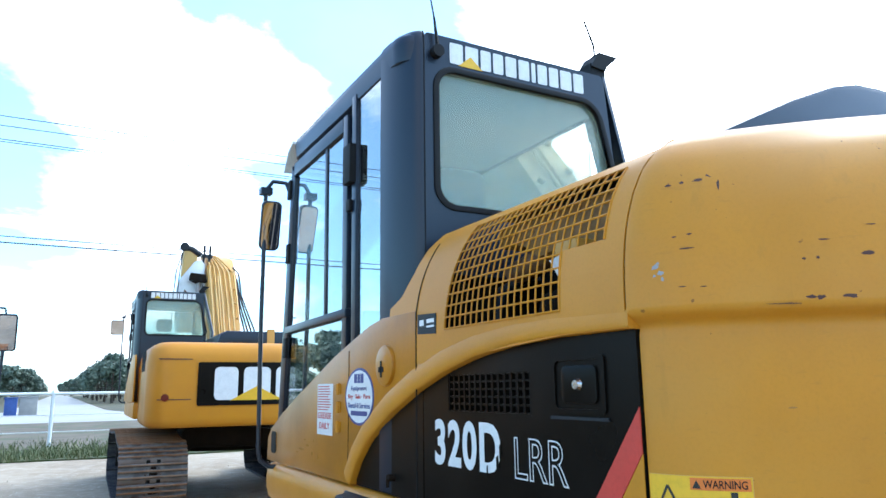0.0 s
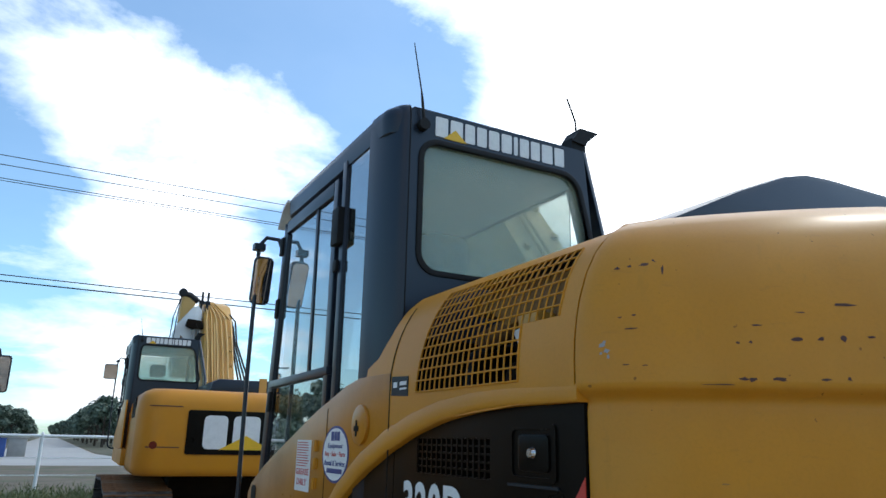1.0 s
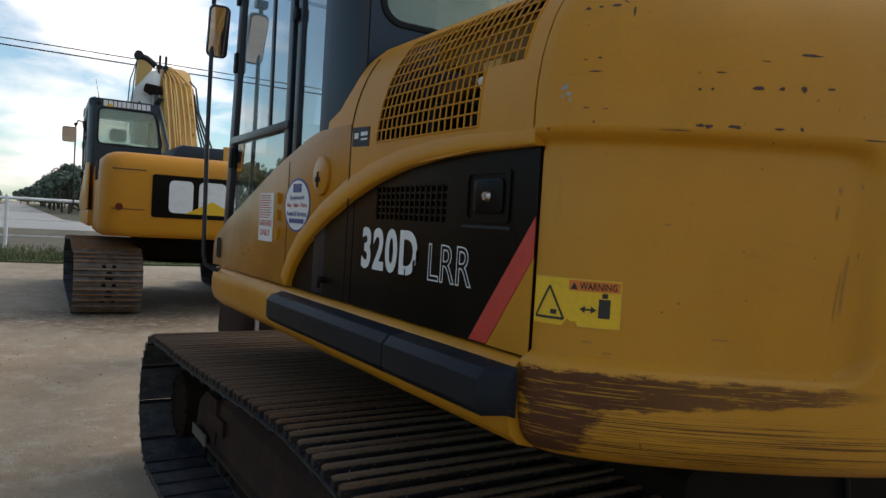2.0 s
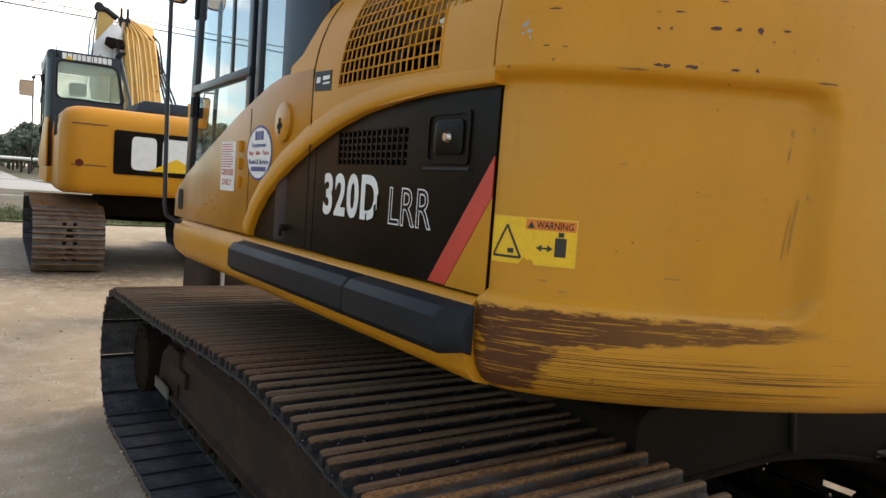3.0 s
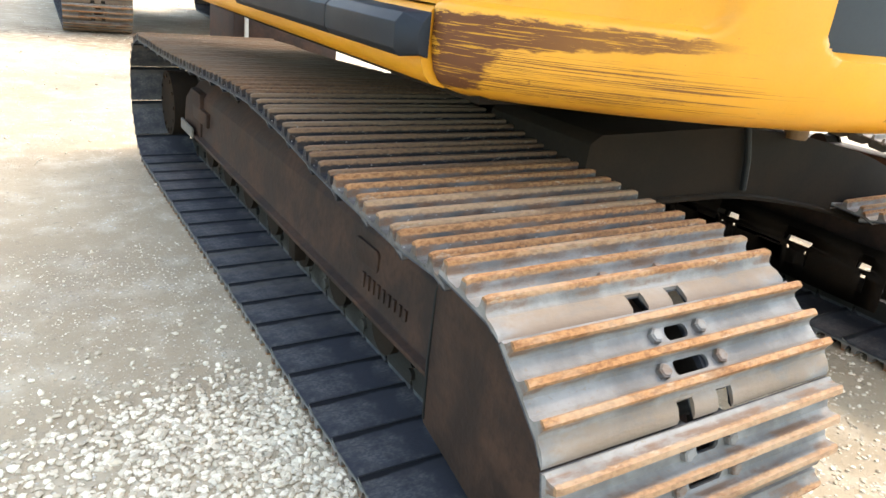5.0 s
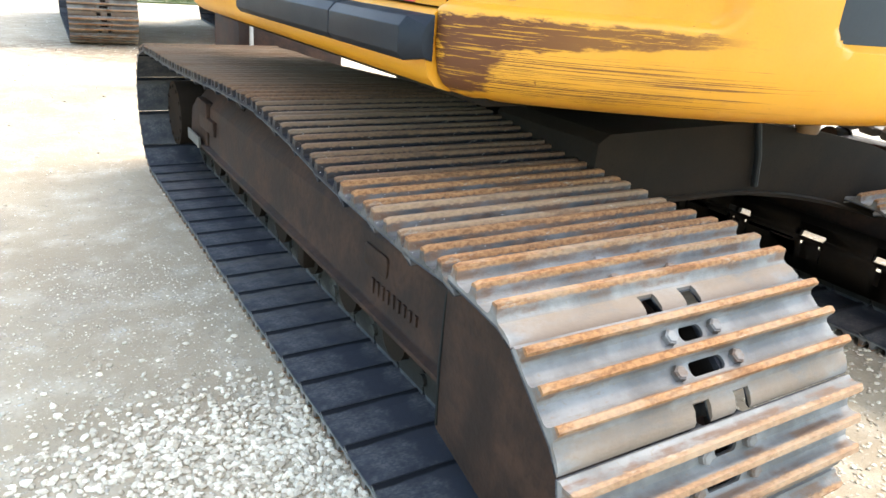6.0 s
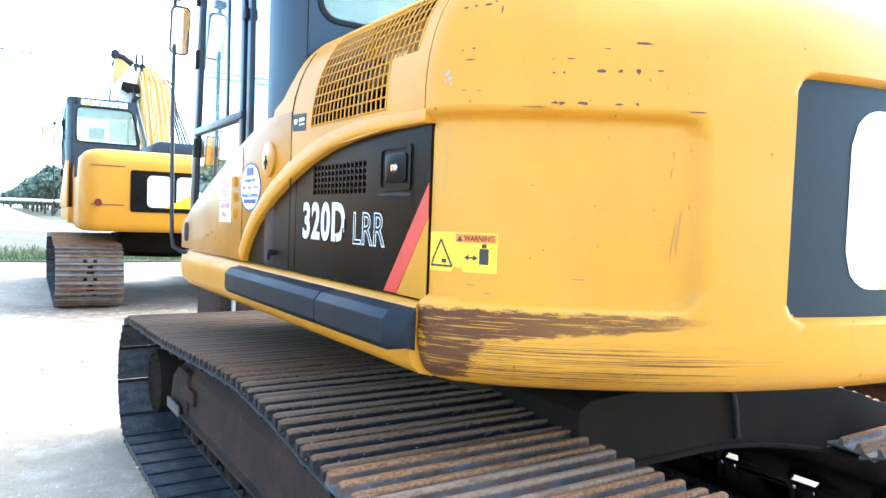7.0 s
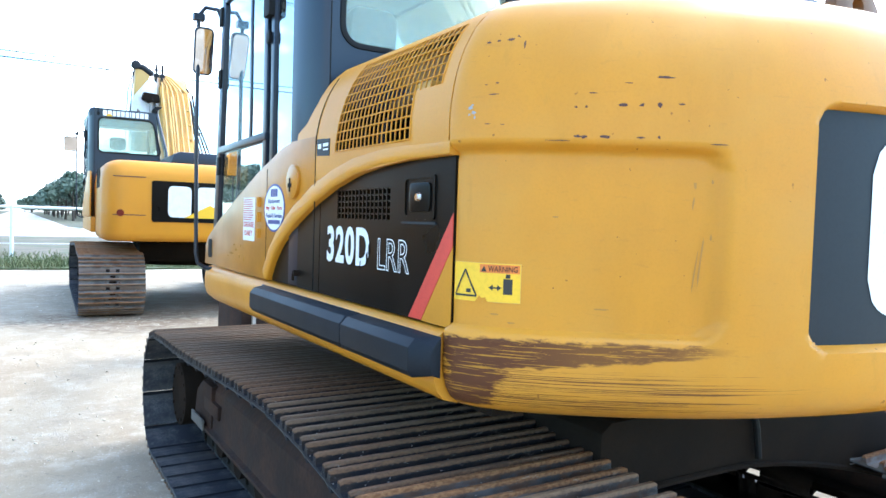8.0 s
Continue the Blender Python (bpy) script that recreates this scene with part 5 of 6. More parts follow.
def paint_chips(cw):
    """Chips and scuffs on the shoulder: across from the joint (m), height, length, thickness."""
    path = tail_path(40, 120)
    steps = [0.0]
    for (a, _), (b, _) in zip(path, path[1:]):
        steps.append(steps[-1] + (b - a).length)
    def on(u, z):
        q = Vector([np.interp(u, steps, [c[k] for c, _ in path]) for k in (0, 1)])
        n = Vector([np.interp(u, steps, [c[k] for _, c in path]) for k in (0, 1)]).normalized()
        d = float(np.interp(z, [p[1] for p in ROOF_PROFILE], [p[0] for p in ROOF_PROFILE])) - 0.0008
        q = q - n * d
        return (q.x, q.y, z)
    def in_recess(x, z):
        u = float(np.interp(x, [p.x for p, _ in path[:100]], steps[:100]))
        return u
    for x, z, w, h, slope in ((-0.925, 1.69, 0.010, 0.022, 0.0), (-0.927, 1.645, 0.007, 0.045, 0.1), (-0.905, 1.50, 0.006, 0.17, 0.10), (-0.918, 1.47, 0.005, 0.14, 0.12), (-1.12, 1.37, 0.05, 0.006, 0.0),
                              (-0.885, 1.70, 0.008, 0.012, 0.0), (-0.884, 1.56, 0.006, 0.02, 0.0), (-1.22, 1.60, 0.02, 0.005, 0.0), (-1.33, 1.345, 0.03, 0.006, 0.0), (-1.30, 1.325, 0.025, 0.005, 0.0)):
        u = in_recess(x, z)
        bm = bmesh.new()
        ring_pts = []
        for k in range(10):
            a = k * math.tau / 10
            r = random.uniform(0.3, 0.5)
            du, dz = w * r * math.cos(a), h * r * math.sin(a)
            uu = u + du + slope * dz
            q = Vector([np.interp(uu, steps, [c[i] for c, _ in path]) for i in (0, 1)])
            n = Vector([np.interp(uu, steps, [c[i] for _, c in path]) for i in (0, 1)]).normalized()
            away = rect_away(q.x, z + dz, -1.60, -0.868, 1.302, 1.772, 0.05)
            q = q - n * (0.030 * step(away, 0.05) - 0.0012)
            ring_pts.append(bm.verts.new((q.x, q.y, z + dz)))
        bm.faces.new(ring_pts)
        part("scratch", bm, M_SCUFF, cw)
    rows = [(0.30, 1.789, 0.09, 0.004), (0.345, 1.800, 0.025, 0.010), (0.362, 1.799, 0.02, 0.013), (0.415, 1.800, 0.035, 0.010), (0.50, 1.800, 0.03, 0.007),
            (0.545, 1.802, 0.012, 0.011), (0.34, 1.872, 0.012, 0.008), (0.365, 1.874, 0.010, 0.008), (0.455, 1.880, 0.035, 0.010), (0.50, 1.880, 0.018, 0.013),
            (0.545, 1.882, 0.018, 0.018), (0.60, 1.886, 0.02, 0.007), (0.47, 1.935, 0.03, 0.005), (0.56, 1.952, 0.075, 0.007), (0.38, 1.908, 0.03, 0.005),
            (0.13, 1.905, 0.04, 0.004), (0.11, 1.93, 0.012, 0.006), (0.14, 1.934, 0.012, 0.006), (0.70, 1.79, 0.06, 0.004), (0.12, 1.83, 0.02, 0.003), (0.16, 1.828, 0.02, 0.003),
            (0.10, 2.045, 0.02, 0.012), (0.165, 2.05, 0.03, 0.010), (0.19, 2.06, 0.02, 0.016), (0.205, 2.035, 0.008, 0.035), (0.225, 2.06, 0.012, 0.02), (0.13, 2.048, 0.014, 0.008), (0.18, 2.08, 0.02, 0.006), (0.22, 2.105, 0.03, 0.006)]
    for u, z, w, h in rows:
        bm = bmesh.new()
        n = 9
        ring_pts = []
        for k in range(n):
            a = k * math.tau / n
            r = random.uniform(0.22, 0.48)
            ring_pts.append(bm.verts.new(on(u + w * r * math.cos(a), z + h * r * math.sin(a))))
        bm.faces.new(ring_pts)
        part("paint_chip", bm, M_CHIP, cw)
    for u, z, w, h in ((0.070, 1.872, 0.016, 0.012), (0.080, 1.860, 0.014, 0.010), (0.068, 1.855, 0.008, 0.006), (0.084, 1.848, 0.008, 0.010), (0.076, 1.879, 0.008, 0.006)):
        bm = bmesh.new()
        bm.faces.new([bm.verts.new(on(u + w * random.uniform(0.3, 0.6) * math.cos(a), z + h * random.uniform(0.3, 0.6) * math.sin(a))) for a in np.linspace(0, math.tau, 11)[:-1]])
        part("scuff", bm, M_GREY, cw, "grey scuff")


# ---- cab ----
def cab(machine, detail=True):
    """A black cab on the left front, with glass all round, seat and controls inside."""
    x0, x1, yr, yf = SIDE + 0.016, -0.36, -0.25, 1.20
    def lean(u, v):
        """The right edge leans inwards towards the roof."""
        return u + min(0.15, (2.945 - v) * 0.25) if u > -0.6 else u
    # rear wall with its window opening
    shell = bmesh.new()
    win = [(lean(u, v) - 0.07 if u > -0.6 else u, v) for u, v in rounded(-1.238, -0.44, 2.285, 2.812, 0.075)]
    wall = [(lean(u, v), v) for u, v in rounded(-1.290, -0.432, 1.30, 2.945, 0.02)]
    ring(shell, wall, win, "y", yr, yr + 0.05)
    body = part("cab_shell", shell, M_BLACK, machine, "black painted cab shell with rounded rear corners", sharp=50)
    # stout rounded corner post with a domed top, and the slender one on the other side
    bm = bmesh.new()
    rows = []
    for d, z in ((0, 1.30), (0, 2.0), (0, 2.895), (0.002, 2.922), (0.008, 2.943), (0.020, 2.957), (0.044, 2.965), (0.08, 2.967)):
        arc = [(-1.286 - max(0.004, 0.088 - d) * math.cos(t), -0.045 - (0.205 - d) * math.sin(t), z) for t in np.linspace(0, math.pi / 2, 14)]
        rows.append(arc + [(-1.286, -0.045, z)])
    grid(bm, [r + r[:1] for r in rows])
    bmesh.ops.remove_doubles(bm, verts=bm.verts[:], dist=1e-6)
    bmesh.ops.holes_fill(bm, edges=bm.edges[:])
    part("corner_post", bm, M_BLACK, body, "stout rounded black corner post", sharp=50)
    bm = bmesh.new()
    rows = []
    for z in (1.30, 2.345, 2.60, 2.945):
        e = lean(-0.432, z)
        rows.append([(e + 0.045 * math.sin(t), yr + 0.045 * (1 - math.cos(t)), z) for t in np.linspace(0, math.pi / 2, 8)] + [(e, yr + 0.17, z), (e, yr, z)])
    grid(bm, [r + r[:1] for r in rows])
    bmesh.ops.remove_doubles(bm, verts=bm.verts[:], dist=1e-6)
    bmesh.ops.holes_fill(bm, edges=bm.edges[:])
    part("corner_post", bm, M_BLACK, body, sharp=50)
    bm = bmesh.new()
    tube(bm, [(-1.291, yr - 0.0005, 1.9), (-1.291, yr - 0.0005, 2.90), (-1.293, yr + 0.004, 2.947)], 0.0025, 6)
    part("post_seam", bm, M_SEAL, body)
    # roof with rounded edges
    bm = bmesh.new()
    rows = []
    for inset, z in ((0.03, 2.82), (0.006, 2.835), (0.0, 2.90), (0.004, 2.928), (0.016, 2.946), (0.05, 2.957), (0.16, 2.962)):
        rows.append([(u, v, z) for u, v in rounded(x0 + inset, -0.42 - inset, yr + 0.008 + inset * 0.6, yf - 0.06 - inset, 0.09)])
    vs = grid(bm, [r + r[:1] for r in rows])
    bmesh.ops.remove_doubles(bm, verts=bm.verts[:], dist=1e-6)
    bmesh.ops.holes_fill(bm, edges=bm.edges[:])
    part("roof", bm, M_BLACK, body, sharp=50)
    # left side frames: pillar behind the door, door frame, sills
    def bar(name, pts, w0=0.0, w1=0.035, mt=M_BLACK, parent=None, lab="", bevel=0.004):
        bm = bmesh.new()
        prism(bm, pts, "x", x0 + w0, x0 + w1)
        return part(name, bm, mt, parent or body, lab, bevel=bevel)
    bar("door_pillar", [(0.195, 1.60), (0.24, 1.60), (0.255, 2.86), (0.21, 2.86)])
    door = bar("cab_door", [(1.24, 1.30), (1.16, 1.30), (1.04, 2.72), (1.10, 2.80)], -0.004, 0.03, lab="glazed cab door in a black frame")
    for name, pts, a, b in (("door_rail", [(0.28, 1.93), (0.28, 1.965), (1.125, 1.955), (1.13, 1.92)], -0.012, 0.02),
                            ("door_stile", [(0.285, 1.60), (0.335, 1.60), (0.345, 2.80), (0.295, 2.80)], -0.004, 0.03),
                            ("door_head", [(0.35, 2.735), (0.35, 2.80), (1.06, 2.80), (1.06, 2.735)], -0.004, 0.03),
                            ("window_bar", [(0.555, 1.96), (0.585, 1.96), (0.60, 2.74), (0.57, 2.74)], 0.004, 0.02)):
        bar(name, pts, a, b, parent=door)
    bar("latch_block", [(0.205, 2.475), (0.285, 2.475), (0.285, 2.64), (0.205, 2.64)], -0.028, 0.002, M_SEAL, door, "black door hold-back block")
    bar("latch_ring", [(0.235, 2.36), (0.275, 2.36), (0.275, 2.41), (0.235, 2.41)], -0.016, 0.0, M_SEAL, door)
    for z in (1.80, 2.28, 2.62):
        bar("door_hinge", [(1.09, z), (1.135, z), (1.13, z + 0.10), (1.085, z + 0.10)], -0.016, 0.0, M_SEAL, door)
    # glass
    def pane(name, pts, axis, a, b, lab, glass=M_GLASS):
        bm = bmesh.new()
        prism(bm, pts, axis, a, b)
        g = part(name, bm, glass, body, lab)
        g.visible_shadow = False
        return g
    pane("side_pane", [(-0.044, 1.62), (0.198, 1.62), (0.212, 2.835), (-0.044, 2.835)], "x", x0 + 0.012, x0 + 0.017, "tinted rear side pane", M_TINT)
    pane("door_pane", [(0.335, 1.96), (1.115, 1.95), (1.045, 2.74), (0.345, 2.74)], "x", x0 + 0.010, x0 + 0.015, "tinted upper door pane", M_TINT)
    pane("door_pane", [(0.35, 1.32), (1.17, 1.32), (1.125, 1.93), (0.35, 1.935)], "x", x0 + 0.010, x0 + 0.015, "tinted lower door pane", M_TINT)
    pane("rear_pane", [(lean(u, v) - 0.07 if u > -0.6 else u, v) for u, v in rounded(-1.232, -0.446, 2.291, 2.806, 0.07)], "y", yr + 0.018, yr + 0.023, "rear window with rounded corners")
    pane("right_pane", [(-0.08, 1.9), (1.05, 1.9), (0.98, 2.815), (-0.08, 2.815)], "x", x1 - 0.02, x1 - 0.015, "right side window")
    pane("windscreen", [(x0 + 0.05, 1.45), (x1 - 0.05, 1.45), (x1 - 0.05, 2.78), (x0 + 0.05, 2.78)], "y", 1.10, 1.106, "front windscreen")
    bm = bmesh.new()
    ring(bm, *[[(lean(u, v) - 0.07 if u > -0.6 else u, v) for u, v in pts] for pts in (rounded(-1.254, -0.424, 2.270, 2.826, 0.088), rounded(-1.230, -0.448, 2.293, 2.804, 0.068))], "y", yr - 0.006, yr + 0.012)
    part("window_seal", bm, M_SEAL, body, "black rubber window seal", bevel=0.003)
    # right side and front posts, floor, front sill
    for pts in ([(-0.08, 1.3), (1.12, 1.3), (1.10, 1.9), (-0.08, 1.9)], [(-0.08, 2.815), (1.0, 2.815), (0.98, 2.86), (-0.08, 2.86)], [(1.05, 1.9), (1.12, 1.9), (1.03, 2.8), (0.97, 2.8)]):
        bm = bmesh.new()
        prism(bm, pts, "x", x1 - 0.05, x1)
        part("right_frame", bm, M_BLACK, body, bevel=0.004)
    bm = bmesh.new()
    box(bm, x0 + 0.03, x1 - 0.03, yr + 0.05, 1.1, 1.30, 1.33)
    part("cab_floor", bm, M_SEAL, body)
    bm = bmesh.new()
    box(bm, x0 + 0.04, x1 - 0.04, yr + 0.06, 1.0, 2.815, 2.83)
    part("headlining", bm, M_TRIM, body, "grey roof lining")
    # white blocks along the rear brow, with a small triangle
    widths = (0.064, 0.064, 0.053, 0.053, 0.058, 0.058, 0.026, 0.053, 0.053, 0.064, 0.058)
    u = -1.182
    for w in widths:
        bm = bmesh.new()
        prism(bm, rounded(u, u + w - 0.007, 2.842, 2.926, 0.006, 2), "y", yr - 0.002, yr + 0.001)
        part("brow_block", bm, M_WHITE, body)
        u += w + 0.0045
    bm = bmesh.new()
    prism(bm, [(-1.145, 2.838), (-1.038, 2.838), (-1.091, 2.884)], "y", yr - 0.003, yr + 0.001)
    part("brow_triangle", bm, M_SIGN, body)
    # seat and controls
    bm = bmesh.new()
    prism(bm, rounded(-1.18, -0.70, 0.0, 0.14, 0.05), "y", 0.15, 0.65)
    bmesh.ops.translate(bm, verts=bm.verts[:], vec=(0, 0, 1.72))
    seat = part("seat", bm, M_SEAT, body, "dark cloth operator's seat", bevel=0.02)
    bm = bmesh.new()
    prism(bm, rounded(-1.17, -0.71, 1.84, 2.34, 0.09), "y", 0.08, 0.20)
    part("backrest", bm, M_SEAT, body, bevel=0.03)
    bm = bmesh.new()
    prism(bm, rounded(-1.06, -0.82, 2.36, 2.56, 0.06), "y", 0.08, 0.17)
    part("headrest", bm, M_SEAT, body, bevel=0.03)
    bm = bmesh.new()
    box(bm, -1.1, -0.78, 0.2, 0.6, 1.33, 1.72)
    part("seat_base", bm, M_TRIM, body, bevel=0.01)
    for x in (-1.27, -0.62):
        bm = bmesh.new()
        box(bm, x - 0.06, x + 0.06, 0.2, 0.72, 1.66, 1.95)
        tube(bm, [(x, 0.62, 1.93), (x, 0.66, 2.08)], 0.022, 10, 0.03)
        part("control_console", bm, M_TRIM, body, bevel=0.012)
    bm = bmesh.new()
    box(bm, -1.25, -1.05, 0.72, 0.95, 1.40, 1.80)
    part("cover", bm, M_HIVIS, body, "green-yellow bag on the cab floor", bevel=0.03)
    bm = bmesh.new()
    tube(bm, [(-1.30, 0.78, 1.97), (-1.30, 0.80, 2.06), (-1.30, 0.86, 2.07), (-1.30, 0.88, 1.98)], 0.01, 8)
    part("grab_loop", bm, M_SEAL, body)
    # visor above the windscreen
    bm = bmesh.new()
    prism(bm, [(1.08, 2.93), (1.16, 2.90), (1.235, 2.80), (1.225, 2.80), (1.15, 2.885), (1.08, 2.915)], "x", x0 - 0.01, x1 - 0.04)
    part("visor", bm, M_WHITE, body, "pale rain visor over the windscreen")
    # mirror and grab rail
    bm = bmesh.new()
    tube(bm, [(-1.485, 1.20, 2.68), (-1.485, 1.205, 2.0), (-1.475, 1.21, 1.36), (-1.465, 1.205, 1.305), (-1.42, 1.20, 1.275), (-1.36, 1.18, 1.27)], 0.0115, 10)
    rail = part("grab_rail", bm, M_BLACK, machine, "long black tubular grab rail")
    bm = bmesh.new()
    tube(bm, [(-1.485, 1.20, 2.68), (-1.45, 1.19, 2.73), (-1.39, 1.16, 2.72), (-1.375, 1.13, 2.66)], 0.011, 8)
    box(bm, -1.515, -1.455, 1.175, 1.225, 2.655, 2.69)
    part("mirror_arm", bm, M_BLACK, rail)
    bm = bmesh.new()
    w, h = (0.052, 0.13) if detail else (0.102, 0.122)
    prism(bm, rounded(-w, w, -h, h, 0.03), "y", -0.015, 0.02)
    mirror = part("mirror", bm, M_BLACK, machine, "rectangular side mirror in a black case", bevel=0.008, at=pose(-1.460, 1.185, 2.487, 17, 0, -5.5) if detail else pose(-1.575, 1.10, 2.49, 14, 0, -4))
    bm = bmesh.new()
    prism(bm, rounded(0.008 - w, w - 0.008, 0.010 - h, h - 0.010, 0.024), "y", -0.0185, -0.014)
    part("mirror_glass", bm, M_MIRROR, mirror)
    # aerial and beacon bracket
    bm = bmesh.new()
    disc(bm, (-1.243, yr - 0.03, 2.868), "y", 0.024, 0.04, 14)
    tube(bm, [(-1.243, yr - 0.02, 2.875), (-1.257, yr - 0.02, 2.998)], 0.008, 8, 0.0045)
    tube(bm, [(-1.257, yr - 0.02, 2.998), (-1.297, yr - 0.02, 3.21)], 0.0035, 6, 0.002)
    part("aerial", bm, M_SEAL, body, "thin black whip aerial")
    bm = bmesh.new()
    box(bm, -0.485, -0.405, yr + 0.01, yr + 0.08, 2.93, 3.0)
    prism(bm, [(-0.485, 2.985), (-0.44, 3.055), (-0.335, 3.052), (-0.40, 2.995), (-0.41, 2.975)], "y", yr + 0.0, yr + 0.10)
    tube(bm, [(-0.44, yr + 0.03, 3.05), (-0.443, yr + 0.03, 3.10), (-0.488, yr + 0.03, 3.204)], 0.005, 6)
    part("lamp_bracket", bm, M_SEAL, body, "black lamp bracket on the roof corner")
    return body


def hood_dome(machine):
    """Black louvred engine cover behind the cab."""
    bm = bmesh.new()
    outline = [(-1.16, 2.19), (-0.885, 2.318), (-0.70, 2.393), (-0.60, 2.418), (-0.50, 2.425), (-0.30, 2.427), (0.30, 2.43), (0.90, 2.43), (1.10, 2.165)]
    prism(bm, outline, "y", -1.40, -0.70)
    part("engine_cover", bm, M_BLACK, machine, "raised black engine cover with a sloping side", bevel=0.02)


def boom(machine, folded=False):
    """The boom, stick and bucket, at the middle of the front."""
    bx0, bx1 = -0.24, 0.12
    # bent box: foot, knee, tip
    low = [(0.30, 1.55), (0.45, 1.75), (1.00, 2.55), (1.35, 2.95), (1.80, 3.20), (2.50, 3.25), (4.10, 2.75), (4.30, 2.50)]
    top = [(4.45, 2.75), (4.20, 3.05), (2.50, 3.72), (1.50, 3.72), (1.00, 3.30), (-0.12, 1.90)]
    if folded:
        bx0, bx1 = -0.15, 0.35
        low = [(0.75, 1.60), (1.05, 1.80), (2.00, 3.20), (2.60, 3.85)]
        top = [(2.50, 4.05), (1.78, 3.86), (1.46, 3.55), (0.28, 1.80)]
    bm = bmesh.new()
    prism(bm, low + top, "x", bx0, bx1)
    b = part("boom", bm, M_BOOM if not folded else M_YEL_OLD, machine, "heavy yellow box-section boom", bevel=0.02)
    (ya, za), (yb, zb) = top[-1], top[-2]
    away = Vector((0, za - zb, yb - ya)).normalized()
    for k in range(6):
        f = 0.5 + 0.08 * k
        c = Vector((bx0 + 0.05 if k % 2 else bx1 - 0.05, ya + (yb - ya) * f, za + (zb - za) * f))
        bm = bmesh.new()
        tube(bm, [c - away * 0.005, c + away * 0.03], 0.022, 12)
        part("boss", bm, M_BOOM, b)
    for x in (bx0 + 0.12, bx0 + 0.17):
        bm = bmesh.new()
        pts = [Vector((x, ya + (yb - ya) * f, za + (zb - za) * f)) + away * 0.03 for f in (0.1, 0.5, 0.95)]
        tube(bm, pts, 0.014, 8)
        part("hydraulic_line", bm, M_BOOM, b)
    return b


def stick_and_bucket(machine, folded):
    if folded:
        bm = bmesh.new()
        prism(bm, [(-0.60, 2.5), (-0.20, 2.5), (-0.19, 3.72), (-0.26, 3.80), (-0.36, 3.76), (-0.57, 3.47), (-0.63, 3.30)], "y", 1.55, 1.95)
        stick = part("stick", bm, M_WHITE, machine, "pale digging arm folded down beside the boom", bevel=0.02)
        bm = bmesh.new()
        prism(bm, [(-0.57, 3.48), (-0.34, 3.70), (-0.31, 3.86), (-0.36, 3.96), (-0.55, 3.98)], "y", 1.60, 1.88)
        part("stick_head", bm, M_BOOM, stick, "faded yellow head of the arm", bevel=0.02)
        bm = bmesh.new()
        prism(bm, [(-0.55, 2.98), (-0.40, 3.02), (-0.40, 3.12), (-0.52, 3.24)], "y", 1.545, 1.552)
        part("rust_patch", bm, M_PIPE, stick)
        bm = bmesh.new()
        tube(bm, [(-0.30, 1.44, 2.2), (-0.30, 1.46, 3.42)], 0.035, 12)
        tube(bm, [(-0.24, 1.47, 2.2), (-0.24, 1.48, 3.42)], 0.02, 10)
        part("boom_cylinder", bm, M_GREY, machine)
        bm = bmesh.new()
        prism(bm, [(-0.46, 3.40), (-0.44, 3.52), (-0.18, 3.50), (-0.16, 3.36), (-0.28, 3.36), (-0.34, 3.34)], "y", 1.36, 1.52)
        part("cylinder_head", bm, M_DARK, machine, bevel=0.015)
        bm = bmesh.new()
        tube(bm, [(-0.58, 1.62, 4.01), (-0.42, 1.62, 3.99), (-0.26, 1.62, 3.88)], 0.055, 12)
        disc(bm, (-0.55, 1.54, 4.02), "y", 0.075, 0.12, 16)
        part("stick_cylinder", bm, M_SLATE, machine, "slate-grey hydraulic cylinder end", bevel=0.006)
        for k, x in enumerate((-0.22, -0.12)):
            bm = bmesh.new()
            tube(bm, [(x, 1.60, 3.72), (x + 0.02, 1.60, 3.92), (x + 0.02, 1.60, 4.07)], 0.022, 8)
            box(bm, x - 0.03, x + 0.06, 1.57, 1.63, 3.84, 3.90)
            part("hose_coupling", bm, M_SLATE, machine)
        for dx, dz in ((0.0, 0.0), (0.06, 0.04), (0.13, -0.05), (0.20, 0.06)):
            bm = bmesh.new()
            tube(bm, [(0.20 + dx * 0.5, 1.52, 3.62 + dz), (0.33 + dx * 0.4, 1.50, 3.50 + dz), (0.37 + dx * 0.5, 1.48, 3.15), (0.46 + dx * 0.7, 1.42, 2.80), (0.56 + dx, 1.30, 2.35)], 0.017, 8)
            part("hose", bm, M_WIRE, machine)
        for x in (-0.64, -0.70):
            bm = bmesh.new()
            tube(bm, [(-0.58, 1.50, 3.92), (x + 0.02, 1.48, 3.55), (x, 1.46, 3.2), (x - 0.02, 1.44, 2.6)], 0.010, 7)
            part("hose", bm, M_WIRE, machine)
        for k in range(6):
            x = -0.11 + 0.085 * k
            bm = bmesh.new()
            tube(bm, [(x, 0.62, 2.36 + 0.02 * k), (x + 0.01, 1.02, 2.95), (x - 0.01, 1.42, 3.555), (x * 0.75 - 0.02, 1.52, 3.68), (x * 0.5 - 0.08, 1.66, 3.84), (x * 0.35 - 0.10, 1.80, 3.93)], 0.015, 7)
            part("hydraulic_line", bm, M_YEL_OLD if k % 2 else M_BOOM, machine)
        return
    bm = bmesh.new()
    prism(bm, [(4.05, 3.0), (4.5, 3.1), (4.65, 2.7), (4.55, 1.0), (4.3, 1.0), (4.2, 2.4)], "x", -0.1, 0.24)
    part("stick", bm, M_BOOM, machine, "yellow digging arm", bevel=0.02)
    bm = bmesh.new()
